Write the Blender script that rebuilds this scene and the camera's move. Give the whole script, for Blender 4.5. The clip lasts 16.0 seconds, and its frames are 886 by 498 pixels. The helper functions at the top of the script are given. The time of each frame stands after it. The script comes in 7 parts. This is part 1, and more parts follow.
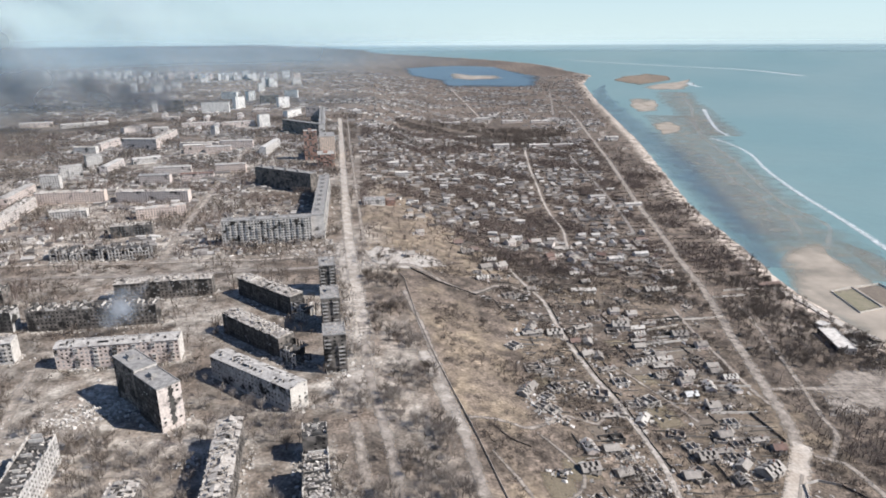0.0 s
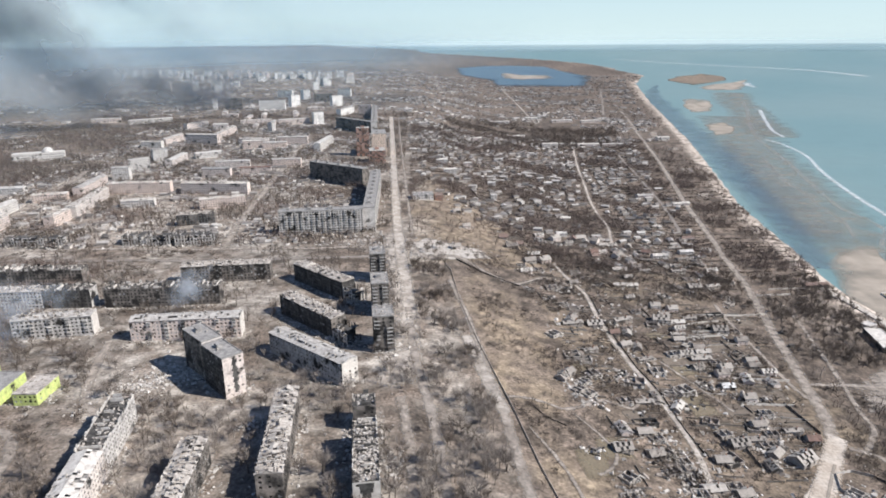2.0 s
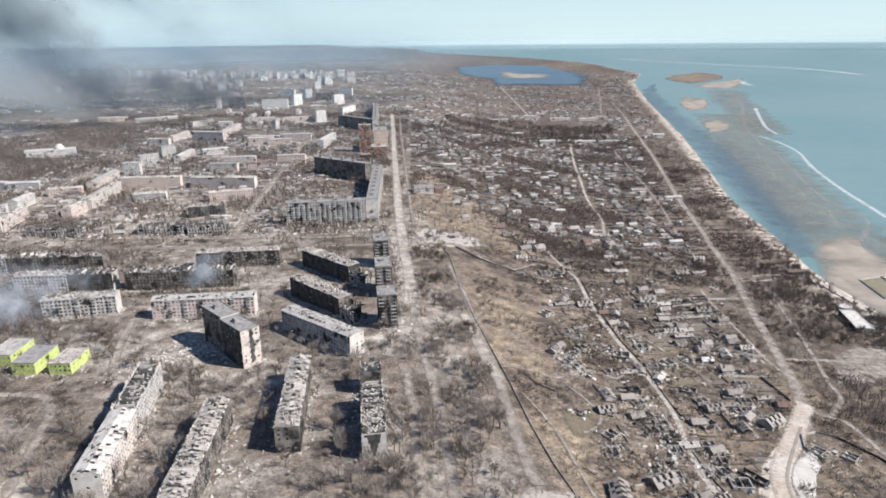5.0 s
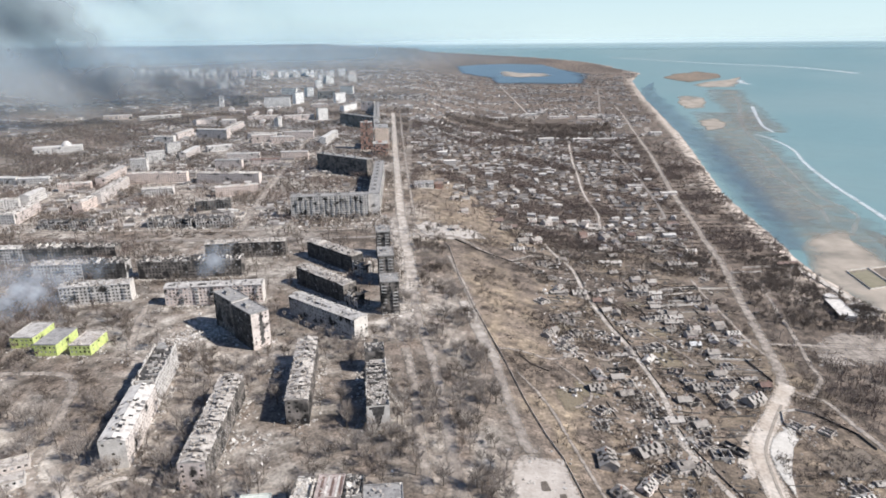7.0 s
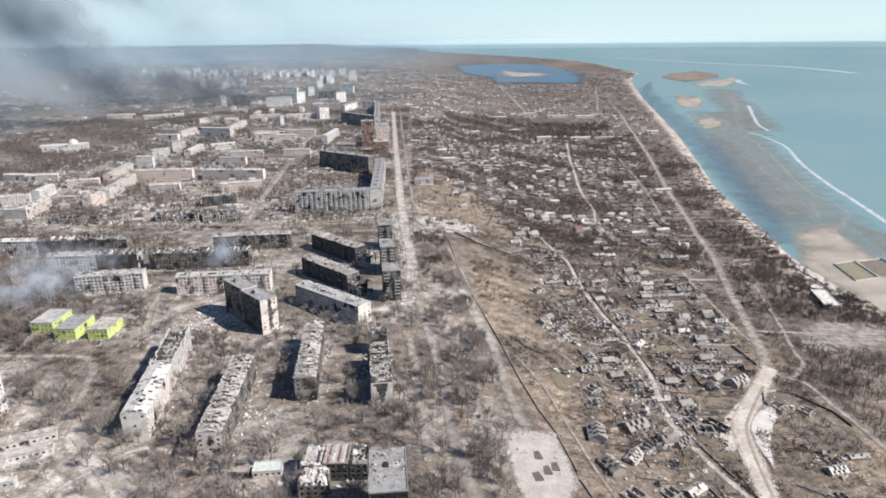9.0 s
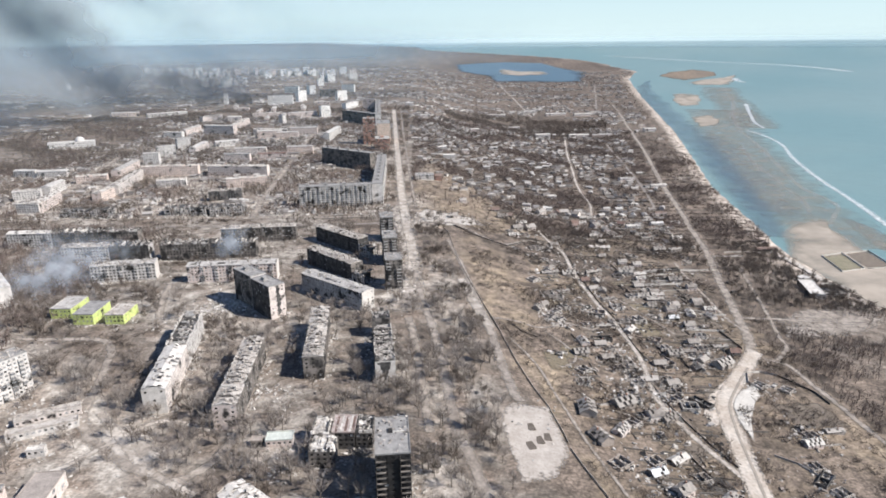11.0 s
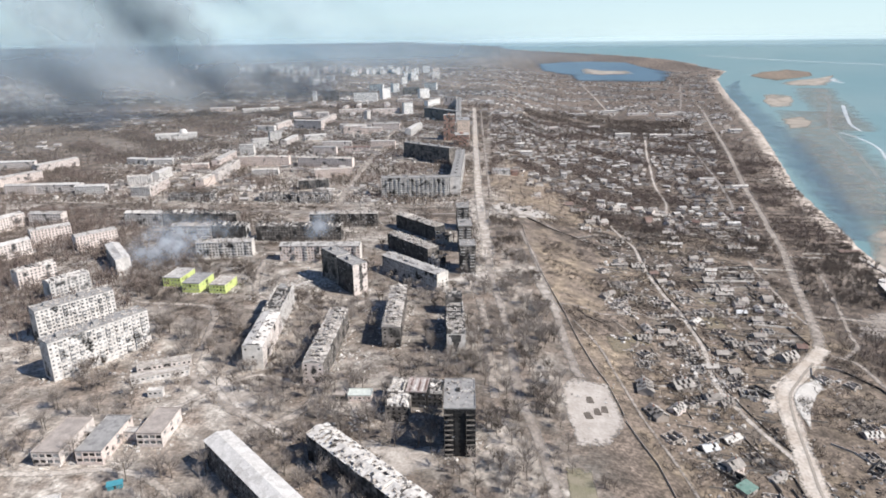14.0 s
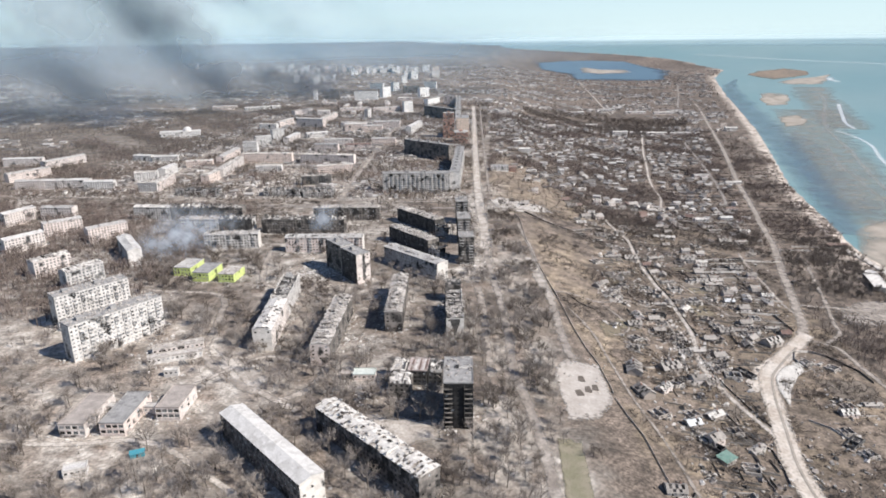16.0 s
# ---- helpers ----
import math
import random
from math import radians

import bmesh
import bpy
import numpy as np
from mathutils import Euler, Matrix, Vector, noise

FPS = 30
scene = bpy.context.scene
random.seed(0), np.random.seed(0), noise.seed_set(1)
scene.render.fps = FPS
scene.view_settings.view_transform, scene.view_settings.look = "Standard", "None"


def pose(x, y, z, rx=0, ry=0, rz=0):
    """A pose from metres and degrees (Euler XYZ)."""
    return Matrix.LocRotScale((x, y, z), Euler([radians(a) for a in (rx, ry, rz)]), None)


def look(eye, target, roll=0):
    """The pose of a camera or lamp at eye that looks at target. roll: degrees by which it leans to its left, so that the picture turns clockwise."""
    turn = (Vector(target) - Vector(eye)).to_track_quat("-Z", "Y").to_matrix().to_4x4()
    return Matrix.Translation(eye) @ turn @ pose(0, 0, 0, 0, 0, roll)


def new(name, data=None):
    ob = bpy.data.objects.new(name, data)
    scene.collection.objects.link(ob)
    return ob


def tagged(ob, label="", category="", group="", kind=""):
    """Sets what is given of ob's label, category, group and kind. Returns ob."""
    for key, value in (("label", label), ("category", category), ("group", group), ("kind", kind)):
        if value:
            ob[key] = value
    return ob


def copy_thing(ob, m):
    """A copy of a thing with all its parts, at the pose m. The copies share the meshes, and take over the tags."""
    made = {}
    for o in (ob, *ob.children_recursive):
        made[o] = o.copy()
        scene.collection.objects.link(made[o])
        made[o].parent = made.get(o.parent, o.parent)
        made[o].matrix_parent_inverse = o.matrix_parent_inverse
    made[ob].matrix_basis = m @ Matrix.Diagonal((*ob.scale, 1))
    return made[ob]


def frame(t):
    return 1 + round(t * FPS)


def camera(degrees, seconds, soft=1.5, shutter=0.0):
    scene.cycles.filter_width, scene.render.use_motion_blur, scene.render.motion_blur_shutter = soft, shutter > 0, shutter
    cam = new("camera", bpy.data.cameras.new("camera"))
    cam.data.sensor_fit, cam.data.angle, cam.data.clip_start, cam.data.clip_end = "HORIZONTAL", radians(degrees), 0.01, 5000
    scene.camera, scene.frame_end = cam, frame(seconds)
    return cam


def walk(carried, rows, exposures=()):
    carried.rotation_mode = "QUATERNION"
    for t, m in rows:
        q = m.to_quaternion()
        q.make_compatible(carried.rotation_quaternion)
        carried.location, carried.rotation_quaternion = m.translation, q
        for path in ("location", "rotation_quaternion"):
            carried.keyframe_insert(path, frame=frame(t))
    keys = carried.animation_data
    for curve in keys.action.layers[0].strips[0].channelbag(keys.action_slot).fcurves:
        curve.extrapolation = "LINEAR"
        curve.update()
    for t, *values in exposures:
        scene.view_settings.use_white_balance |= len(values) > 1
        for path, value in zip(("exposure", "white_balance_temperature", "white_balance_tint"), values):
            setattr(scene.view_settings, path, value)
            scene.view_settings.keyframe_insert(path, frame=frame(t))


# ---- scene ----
cam = camera(68.1, 16.0, 1.8)
PATH = [
    (0, (1.54, -7.33, 209.39), (19.14, 143.95, 160.19), -0.4),
    (0.5, (1.30, -13.75, 209.36), (16.98, 137.69, 160.16), -0.5),
    (1, (1.13, -20.13, 209.33), (7.29, 131.95, 160.13), -0.5),
    (1.5, (1.01, -26.50, 209.27), (7.17, 125.66, 160.07), -0.6),
    (2, (0.91, -32.90, 209.22), (6.99, 119.26, 160.10), -0.5),
    (2.5, (0.79, -39.34, 209.17), (6.87, 112.82, 159.97), -0.6),
    (3, (0.65, -45.81, 209.13), (6.73, 106.35, 159.93), -0.6),
    (3.5, (0.52, -52.26, 209.10), (6.52, 99.82, 159.82), -0.6),
    (4, (0.36, -58.74, 209.06), (6.36, 93.42, 159.86), -0.6),
    (6.5, (-0.51, -91.18, 208.65), (5.41, 60.90, 159.37), -0.6),
    (7, (-0.75, -97.62, 208.63), (5.17, 54.46, 159.27), -0.6),
    (7.5, (-1.03, -104.06, 208.63), (4.89, 48.02, 159.27), -0.6),
    (8, (-1.31, -110.50, 208.63), (4.69, 41.50, 159.27), -0.6),
    (8.5, (-1.55, -116.96, 208.63), (4.37, 35.12, 159.27), -0.6),
    (9, (-1.74, -123.41, 208.63), (4.26, 28.67, 159.27), -0.6),
    (11.5, (-2.59, -155.78, 208.65), (3.25, -3.78, 158.97), -0.7),
    (12, (-2.42, -162.05, 208.66), (-6.58, -10.05, 158.98), -0.8),
    (12.5, (-1.82, -168.11, 208.66), (-14.38, -16.51, 159.06), -0.7),
    (13, (-1.04, -174.16, 208.66), (-13.52, -22.56, 159.22), -0.8),
    (13.5, (-0.28, -180.28, 208.66), (-12.84, -28.60, 159.14), -0.8),
    (14, (0.38, -186.49, 208.66), (-12.18, -34.89, 159.14), -0.8),
    (14.5, (0.92, -192.75, 208.66), (-11.56, -41.07, 159.14), -0.8),
    (15, (1.40, -199.06, 208.66), (-11.08, -47.46, 159.06), -0.8),
    (15.5, (1.86, -205.38, 208.65), (-10.62, -53.78, 158.97), -0.8),
    (16, (2.31, -211.68, 208.66), (-10.17, -60.16, 158.98), -0.8),
]
walk(cam, [(t, look(eye, aim, roll)) for t, eye, aim, roll in PATH], ((0.0, 0.52), (4.0, 0.55), (9.0, 0.60), (16.0, 0.63)))

# ---- sky, sun ----
SUN_DIR = Vector((0.69, -0.22, 0.66)).normalized()
world = bpy.data.worlds.new("sky")
scene.world = world
world.use_nodes = True
wn, wl = world.node_tree.nodes, world.node_tree.links
sky = wn.new("ShaderNodeTexSky")
sky.sky_type, sky.sun_disc = "NISHITA", False
sky.sun_elevation = math.asin(SUN_DIR.z)
sky.sun_rotation = math.atan2(SUN_DIR.x, SUN_DIR.y)
sky.altitude, sky.air_density, sky.dust_density, sky.ozone_density = 200, 1.0, 0.5, 3.0
tint = wn.new("ShaderNodeMix")
tint.data_type, tint.blend_type = "RGBA", "MULTIPLY"
tint.inputs[0].default_value, tint.inputs[7].default_value = 1.0, (0.78, 0.89, 1.02, 1)
veil = wn.new("ShaderNodeMix")
veil.data_type = "RGBA"
veil.inputs[7].default_value = (5.6, 7.0, 7.35, 1)
lift = wn.new("ShaderNodeMapping")
lift.inputs["Location"].default_value = (0, 0, 0.02)
wl.new(wn.new("ShaderNodeTexCoord").outputs["Generated"], lift.inputs["Vector"])
wl.new(lift.outputs[0], sky.inputs["Vector"])
# the air grows milky towards the horizon
part_z, clear, thick, share = wn.new("ShaderNodeSeparateXYZ"), wn.new("ShaderNodeMath"), wn.new("ShaderNodeMath"), wn.new("ShaderNodeMath")
wl.new(lift.outputs[0], part_z.inputs[0])
clear.operation, clear.use_clamp, clear.inputs[0].default_value = "SUBTRACT", True, 1.0
wl.new(part_z.outputs[2], clear.inputs[1])
thick.operation, thick.inputs[1].default_value = "POWER", 4.0
wl.new(clear.outputs[0], thick.inputs[0])
share.operation, share.inputs[1].default_value = "MULTIPLY", 0.94
wl.new(thick.outputs[0], share.inputs[0])
wl.new(share.outputs[0], veil.inputs[0])
wl.new(sky.outputs[0], tint.inputs[6])
wl.new(tint.outputs[2], veil.inputs[6])
wl.new(veil.outputs[2], wn["Background"].inputs[0])
wn["Background"].inputs[1].default_value = 0.09
sun = new("sun", bpy.data.lights.new("sun", "SUN"))
sun.data.energy, sun.data.angle, sun.data.color = 5.0, radians(0.5), (1.0, 0.962, 0.915)
sun.matrix_world = look(SUN_DIR * 500, (0, 0, 0))


# ---- materials ----
def material(name, a, b, size=4.0, rough=0.9, c=None, vary="", bump=0.0, metal=0.0, fine=0.5, edge=0.0, mottle=0.8, spread=0.29, alpha=1.0, soot=0.0, soft=False):
    """Two colours mixed by noise of the given size in metres, mottled by a finer one; c is mixed in by chance per object or island."""
    m = bpy.data.materials.new(name)
    m.use_nodes = True
    n, l = m.node_tree.nodes, m.node_tree.links
    p = n["Principled BSDF"]
    geo = n.new("ShaderNodeNewGeometry")

    def noise_at(metres, detail=4.0):
        t = n.new("ShaderNodeTexNoise")
        t.inputs["Scale"].default_value, t.inputs["Detail"].default_value = 1.0 / metres, detail
        l.new(geo.outputs["Position"], t.inputs["Vector"])
        return t.outputs["Fac"]

    def ramp(fac, lo, hi):
        r = n.new("ShaderNodeMapRange")
        r.inputs["From Min"].default_value, r.inputs["From Max"].default_value = lo, hi
        l.new(fac, r.inputs["Value"])
        return r.outputs["Result"]

    def mix(fac, x, y, blend="MIX"):
        k = n.new("ShaderNodeMix")
        k.data_type, k.blend_type = "RGBA", blend
        for sock, v in ((k.inputs[0], fac), (k.inputs[6], x), (k.inputs[7], y)):
            if isinstance(v, (tuple, list)):
                sock.default_value = (*v, 1)
            elif isinstance(v, float):
                sock.default_value = v
            else:
                l.new(v, sock)
        return k.outputs[2]

    col = mix(ramp(noise_at(size), 0.36, 0.64), a, b)
    if c is not None:
        if vary == "cell":
            vo = n.new("ShaderNodeTexVoronoi")
            vo.inputs["Scale"].default_value = 0.4
            l.new(geo.outputs["Position"], vo.inputs["Vector"])
            sp = n.new("ShaderNodeSeparateColor")
            l.new(vo.outputs["Color"], sp.inputs[0])
            r = sp.outputs[0]
        elif vary == "object":
            r = n.new("ShaderNodeObjectInfo").outputs["Random"]
        else:
            r = geo.outputs["Random Per Island"]
        col = mix(ramp(r, *((0.45, 1.0) if vary == "island" else (0.1, 0.95))), col, c)
    if soot:
        col = mix(ramp(noise_at(9.0, 6.0), soot, soot + 0.09), col, (0.035, 0.032, 0.03))
    small = noise_at(fine, 6.0)
    col = mix(mottle, col, mix(ramp(small, 0.3, 0.7), (0.91 - spread,) * 3, (0.91 + spread,) * 3), "MULTIPLY")
    l.new(col, p.inputs["Base Color"])
    p.inputs["Roughness"].default_value, p.inputs["Metallic"].default_value = rough, metal
    p.inputs["Specular IOR Level"].default_value = 0.25
    if edge:
        # frayed rims and worn-through patches
        at = n.new("ShaderNodeAttribute")
        at.attribute_name = "wear"
        k = n.new("ShaderNodeMath")
        k.operation = "MULTIPLY_ADD"
        k.inputs[1].default_value = -0.5
        l.new(at.outputs["Fac"], k.inputs[0])
        l.new(noise_at(edge, 7.0), k.inputs[2])
        seen = n.new("ShaderNodeMath")
        seen.operation = "MULTIPLY"
        seen.inputs[1].default_value = alpha
        l.new(ramp(k.outputs[0], 0.02 if soft else -0.1, 0.62 if soft else 0.3), seen.inputs[0])
        l.new(seen.outputs[0], p.inputs["Alpha"])
    if bump:
        bn = n.new("ShaderNodeBump")
        bn.inputs["Strength"].default_value, bn.inputs["Distance"].default_value = bump, fine * 0.5
        l.new(small, bn.inputs["Height"])
        l.new(bn.outputs[0], p.inputs["Normal"])
    return m


M_ASPHALT = material("dusty_asphalt", (0.27, 0.235, 0.205), (0.18, 0.155, 0.135), 9, edge=7)
M_PALE = material("pale_trodden_earth", (0.36, 0.312, 0.268), (0.245, 0.208, 0.177), 7, edge=6, fine=1.5, soft=True, alpha=1.15)
M_DUSTROAD = material("bleached_gravel", (0.50, 0.455, 0.405), (0.39, 0.345, 0.30), 12, edge=8, fine=2.5)
M_PAVING = material("concrete_paving", (0.36, 0.315, 0.275), (0.245, 0.208, 0.178), 9, edge=7, fine=1.5, soft=True, alpha=1.15)
M_TANROAD = material("tan_gravel", (0.52, 0.46, 0.40), (0.42, 0.355, 0.295), 16, edge=1.6, fine=2.0)
M_LANE = material("worn_lane", (0.50, 0.445, 0.39), (0.31, 0.268, 0.23), 10, edge=2.2, fine=1.5, soft=True, alpha=1.4)
M_SLAB = material("pad_concrete", (0.45, 0.40, 0.355), (0.36, 0.315, 0.275), 9, edge=3, fine=1.5, mottle=0.4)
M_CHAR = material("charred_wall", (0.036, 0.034, 0.033), (0.016, 0.015, 0.015), 5, fine=1.2)
M_WALLPALE = material("pale_brick", (0.65, 0.585, 0.54), (0.48, 0.425, 0.39), 5, c=(0.60, 0.505, 0.455), vary="object", fine=1.2, soot=0.57)
M_PANEL = material("white_panel", (0.63, 0.592, 0.555), (0.47, 0.437, 0.407), 5, fine=1.0, soot=0.585)
M_CLEAN = material("clean_white_panel", (0.80, 0.77, 0.73), (0.66, 0.63, 0.60), 9, fine=3.0)
M_SOOT = material("sooty_brick", (0.235, 0.207, 0.185), (0.085, 0.077, 0.07), 4, fine=1.5, soot=0.51)
M_BURNT = material("burnt_concrete", (0.115, 0.107, 0.10), (0.034, 0.032, 0.031), 4, fine=1.2)
M_ENDWALL = material("whitewashed_gable", (0.64, 0.595, 0.545), (0.50, 0.46, 0.415), 4, soot=0.62)
M_PINK = material("pink_plaster", (0.70, 0.57, 0.49), (0.58, 0.475, 0.42), 6, soot=0.60)
M_PEACH = material("peach_plaster", (0.80, 0.62, 0.49), (0.70, 0.54, 0.43), 6)
M_SCORCHED = material("scorched_grey_panel", (0.54, 0.51, 0.48), (0.34, 0.318, 0.30), 3.5, fine=1.0, soot=0.55)
M_STRAW = material("straw_grass", (0.28, 0.235, 0.165), (0.19, 0.155, 0.11), 6, edge=6, fine=1.2, soft=True, alpha=1.0)
M_RED = material("red_brick", (0.37, 0.215, 0.16), (0.26, 0.155, 0.12), 6)
M_LIME = material("lime_green_plaster", (0.56, 0.63, 0.22), (0.43, 0.49, 0.19), 3, fine=1.0, soot=0.585)
M_ROOFDUST = material("dusty_brown_roofing", (0.37, 0.32, 0.283), (0.27, 0.233, 0.208), 5)
M_ROOFTAR = material("grey_bitumen", (0.18, 0.17, 0.165), (0.26, 0.248, 0.236), 4, c=(0.31, 0.295, 0.28), vary="cell")
M_ROOFSLATE = material("weathered_slate", (0.36, 0.335, 0.31), (0.25, 0.23, 0.215), 4, c=(0.46, 0.43, 0.40), vary="cell")
M_ROOFASH = material("ash_covered_slate", (0.40, 0.355, 0.315), (0.22, 0.195, 0.176), 2.2, c=(0.48, 0.435, 0.39), vary="cell")
M_ROOFPALE = material("pale_weathered_slate", (0.56, 0.515, 0.47), (0.36, 0.325, 0.295), 4, c=(0.62, 0.58, 0.53), vary="cell")
M_ROOFWHITE = material("bleached_roofing", (0.50, 0.468, 0.437), (0.39, 0.363, 0.335), 5, c=(0.56, 0.53, 0.50), vary="cell")
M_ROOFPINK = material("dusty_pink_roofing", (0.40, 0.315, 0.285), (0.30, 0.24, 0.22), 3, c=(0.46, 0.40, 0.37), vary="cell")
M_HOUSEROOF = material("house_slate", (0.275, 0.243, 0.215), (0.165, 0.146, 0.13), 3, c=(0.37, 0.335, 0.30), vary="object")
M_HOUSEPALE = material("pale_house_sheeting", (0.44, 0.40, 0.362), (0.31, 0.28, 0.252), 2.5, c=(0.52, 0.485, 0.44), vary="object")
M_HOUSERED = material("rusty_roofing", (0.195, 0.125, 0.103), (0.14, 0.098, 0.084), 3, c=(0.235, 0.178, 0.152), vary="object")
M_HOUSEWALL = material("house_render", (0.52, 0.475, 0.43), (0.33, 0.30, 0.27), 2, c=(0.30, 0.255, 0.22), vary="object", soot=0.56)
M_TOWNROOF = material("town_roofs", (0.20, 0.18, 0.168), (0.10, 0.09, 0.084), 40, c=(0.45, 0.42, 0.39), vary="island")
M_TOWNWALL = material("town_walls", (0.40, 0.36, 0.325), (0.22, 0.195, 0.175), 40, c=(0.62, 0.58, 0.535), vary="island")
M_RUBBLE = material("rubble", (0.42, 0.385, 0.345), (0.24, 0.22, 0.20), 3, c=(0.54, 0.50, 0.46), vary="island")
M_BARK = material("bark", (0.10, 0.082, 0.068), (0.15, 0.125, 0.105), 1.0, fine=0.2)
M_TWIG = material("twigs", (0.135, 0.108, 0.091), (0.07, 0.056, 0.047), 14, c=(0.20, 0.163, 0.136), vary="island")
M_TWIGPALE = material("sunlit_twigs", (0.28, 0.24, 0.21), (0.16, 0.132, 0.112), 12, c=(0.36, 0.315, 0.28), vary="island")
M_GROVE = material("garden_branches", (0.175, 0.134, 0.116), (0.092, 0.07, 0.061), 26, c=(0.25, 0.20, 0.174), vary="island")
M_SCRUB = material("dry_scrub", (0.165, 0.13, 0.096), (0.085, 0.068, 0.052), 10, c=(0.24, 0.195, 0.145), vary="island")
# near-black: the unlit inside of openings put into colour; also used for tyres
M_VOID = material("hole_and_tyre_black", (0.022, 0.021, 0.020), (0.035, 0.033, 0.031), 2)
M_FRAME = material("window_frame_paint", (0.6, 0.58, 0.55), (0.5, 0.48, 0.45), 1)
M_GLASSDUSTY = material("dusty_glass", (0.15, 0.155, 0.16), (0.08, 0.083, 0.087), 3, rough=0.35)
M_GLASSPALE = material("curtained_glass", (0.34, 0.345, 0.35), (0.20, 0.20, 0.205), 3, rough=0.3)
M_FENCE = material("weathered_boards", (0.13, 0.115, 0.10), (0.22, 0.20, 0.18), 30)
M_PIPE = material("rusted_fence_concrete", (0.34, 0.29, 0.25), (0.44, 0.39, 0.34), 5)
M_BED = material("dug_soil", (0.15, 0.122, 0.10), (0.20, 0.165, 0.13), 4, bump=0.3, edge=6)
M_LAWN = material("faded_turf", (0.195, 0.178, 0.118), (0.245, 0.212, 0.155), 8, edge=5)
M_SAND = material("beach_sand", (0.37, 0.315, 0.26), (0.28, 0.242, 0.20), 30, edge=50, mottle=0.3, soft=True, alpha=1.2)
M_FOAM = material("sea_foam", (0.70, 0.72, 0.72), (0.55, 0.59, 0.60), 20, rough=0.6, edge=9, alpha=0.8, soft=True)
M_TEAL = material("faded_teal_sheet", (0.12, 0.20, 0.165), (0.16, 0.235, 0.20), 3)
M_BLUE = material("turquoise_plastic", (0.06, 0.25, 0.30), (0.05, 0.20, 0.25), 2)
M_PALEBLUE = material("pale_green_sheet", (0.56, 0.58, 0.53), (0.46, 0.48, 0.44), 3)
M_SILVER = material("zinc_sheet", (0.56, 0.555, 0.545), (0.42, 0.415, 0.41), 3, rough=0.6, metal=0.2)


# ---- mesh helpers ----
class Build:
    """Gathers quads and boxes, each with a material slot, and links them as one mesh object."""

    def __init__(self, *mats):
        self.v, self.f, self.m, self.mats = [], [], [], mats

    def quad(self, a, b, c, d, slot=0):
        k = len(self.v)
        self.v += (a, b, c, d)
        self.f.append((k, k + 1, k + 2, k + 3))
        self.m.append(slot)

    def tri(self, a, b, c, slot=0):
        k = len(self.v)
        self.v += (a, b, c)
        self.f.append((k, k + 1, k + 2))
        self.m.append(slot)

    def box(self, x0, y0, z0, x1, y1, z1, slot=0):
        k = len(self.v)
        self.v += [(x, y, z) for z in (z0, z1) for x, y in ((x0, y0), (x1, y0), (x1, y1), (x0, y1))]
        for q in ((3, 2, 1, 0), (4, 5, 6, 7), (0, 1, 5, 4), (1, 2, 6, 5), (2, 3, 7, 6), (3, 0, 4, 7)):
            self.f.append(tuple(k + i for i in q))
            self.m.append(slot)

    def lump(self, c, r, slot=0, rnd=random):
        """A broken chunk: a box with shaken corners, turned at random."""
        k = len(self.v)
        q = Euler((rnd.uniform(-0.6, 0.6), rnd.uniform(-0.6, 0.6), rnd.uniform(0, 6.3))).to_matrix()
        sx, sy, sz = r * rnd.uniform(0.5, 1.3), r * rnd.uniform(0.4, 1.0), r * rnd.uniform(0.15, 0.6)
        for z in (-1, 1):
            for x, y in ((-1, -1), (1, -1), (1, 1), (-1, 1)):
                p = q @ Vector((x * sx * rnd.uniform(0.6, 1.2), y * sy * rnd.uniform(0.6, 1.2), z * sz * rnd.uniform(0.6, 1.2)))
                self.v.append((c[0] + p.x, c[1] + p.y, c[2] + p.z))
        for f in ((3, 2, 1, 0), (4, 5, 6, 7), (0, 1, 5, 4), (1, 2, 6, 5), (2, 3, 7, 6), (3, 0, 4, 7)):
            self.f.append(tuple(k + i for i in f))
            self.m.append(slot)

    def mesh(self, name, far=False):
        me = bpy.data.meshes.new(name)
        v = self.v
        if far:
            v = warp(np.array(v, float)).tolist()
        me.from_pydata(v, [], self.f)
        for mt in self.mats:
            me.materials.append(mt)
        if len(self.mats) > 1:
            me.polygons.foreach_set("material_index", self.m)
        return me

    def part(self, name, parent=None, label="", far=False):
        ob = new(name, self.mesh(name, far))
        ob.parent = parent
        if label:
            tagged(ob, label)
        return ob


def thing(name, m, label, category, group="", kind=""):
    ob = new(name)
    ob.matrix_basis = m
    return tagged(ob, label, category, group, kind)


# ---- the lie of the land ----
EYE = np.array((0.0, -110.0, 209.0))
SEA = -61.6
NEAR, PULL = 2300.0, 4.06e-4
HORIZON = 24500.0
R_IN = np.linspace(NEAR, 4800, 600)
SHRINK = 1 - PULL * np.where(R_IN < NEAR + 700, (R_IN - NEAR) ** 2 / 1400, R_IN - NEAR - 350)
R_OUT = R_IN / SHRINK
LAND_X = [-5000, 0, 56, 80, 176, 272, 312, 480, 9000]
LAND_Z = [-3.2, -4, -8, -12.8, -32, -41.6, -46.4, -60.4, -60.4]
SHORE_Y = [-900, 300, 532, 637, 752, 875, 1016, 1348, 1716, 2241, 2751, 3536, 3982, 4656, 5582, 7123, 8868, 10553, 12998, 36000]
SHORE_X = [560, 480, 467, 468, 493, 514, 541, 636, 740, 870, 997, 1202, 1327, 1638, 1739, 1844, 1539, 1032, 296, -6000]


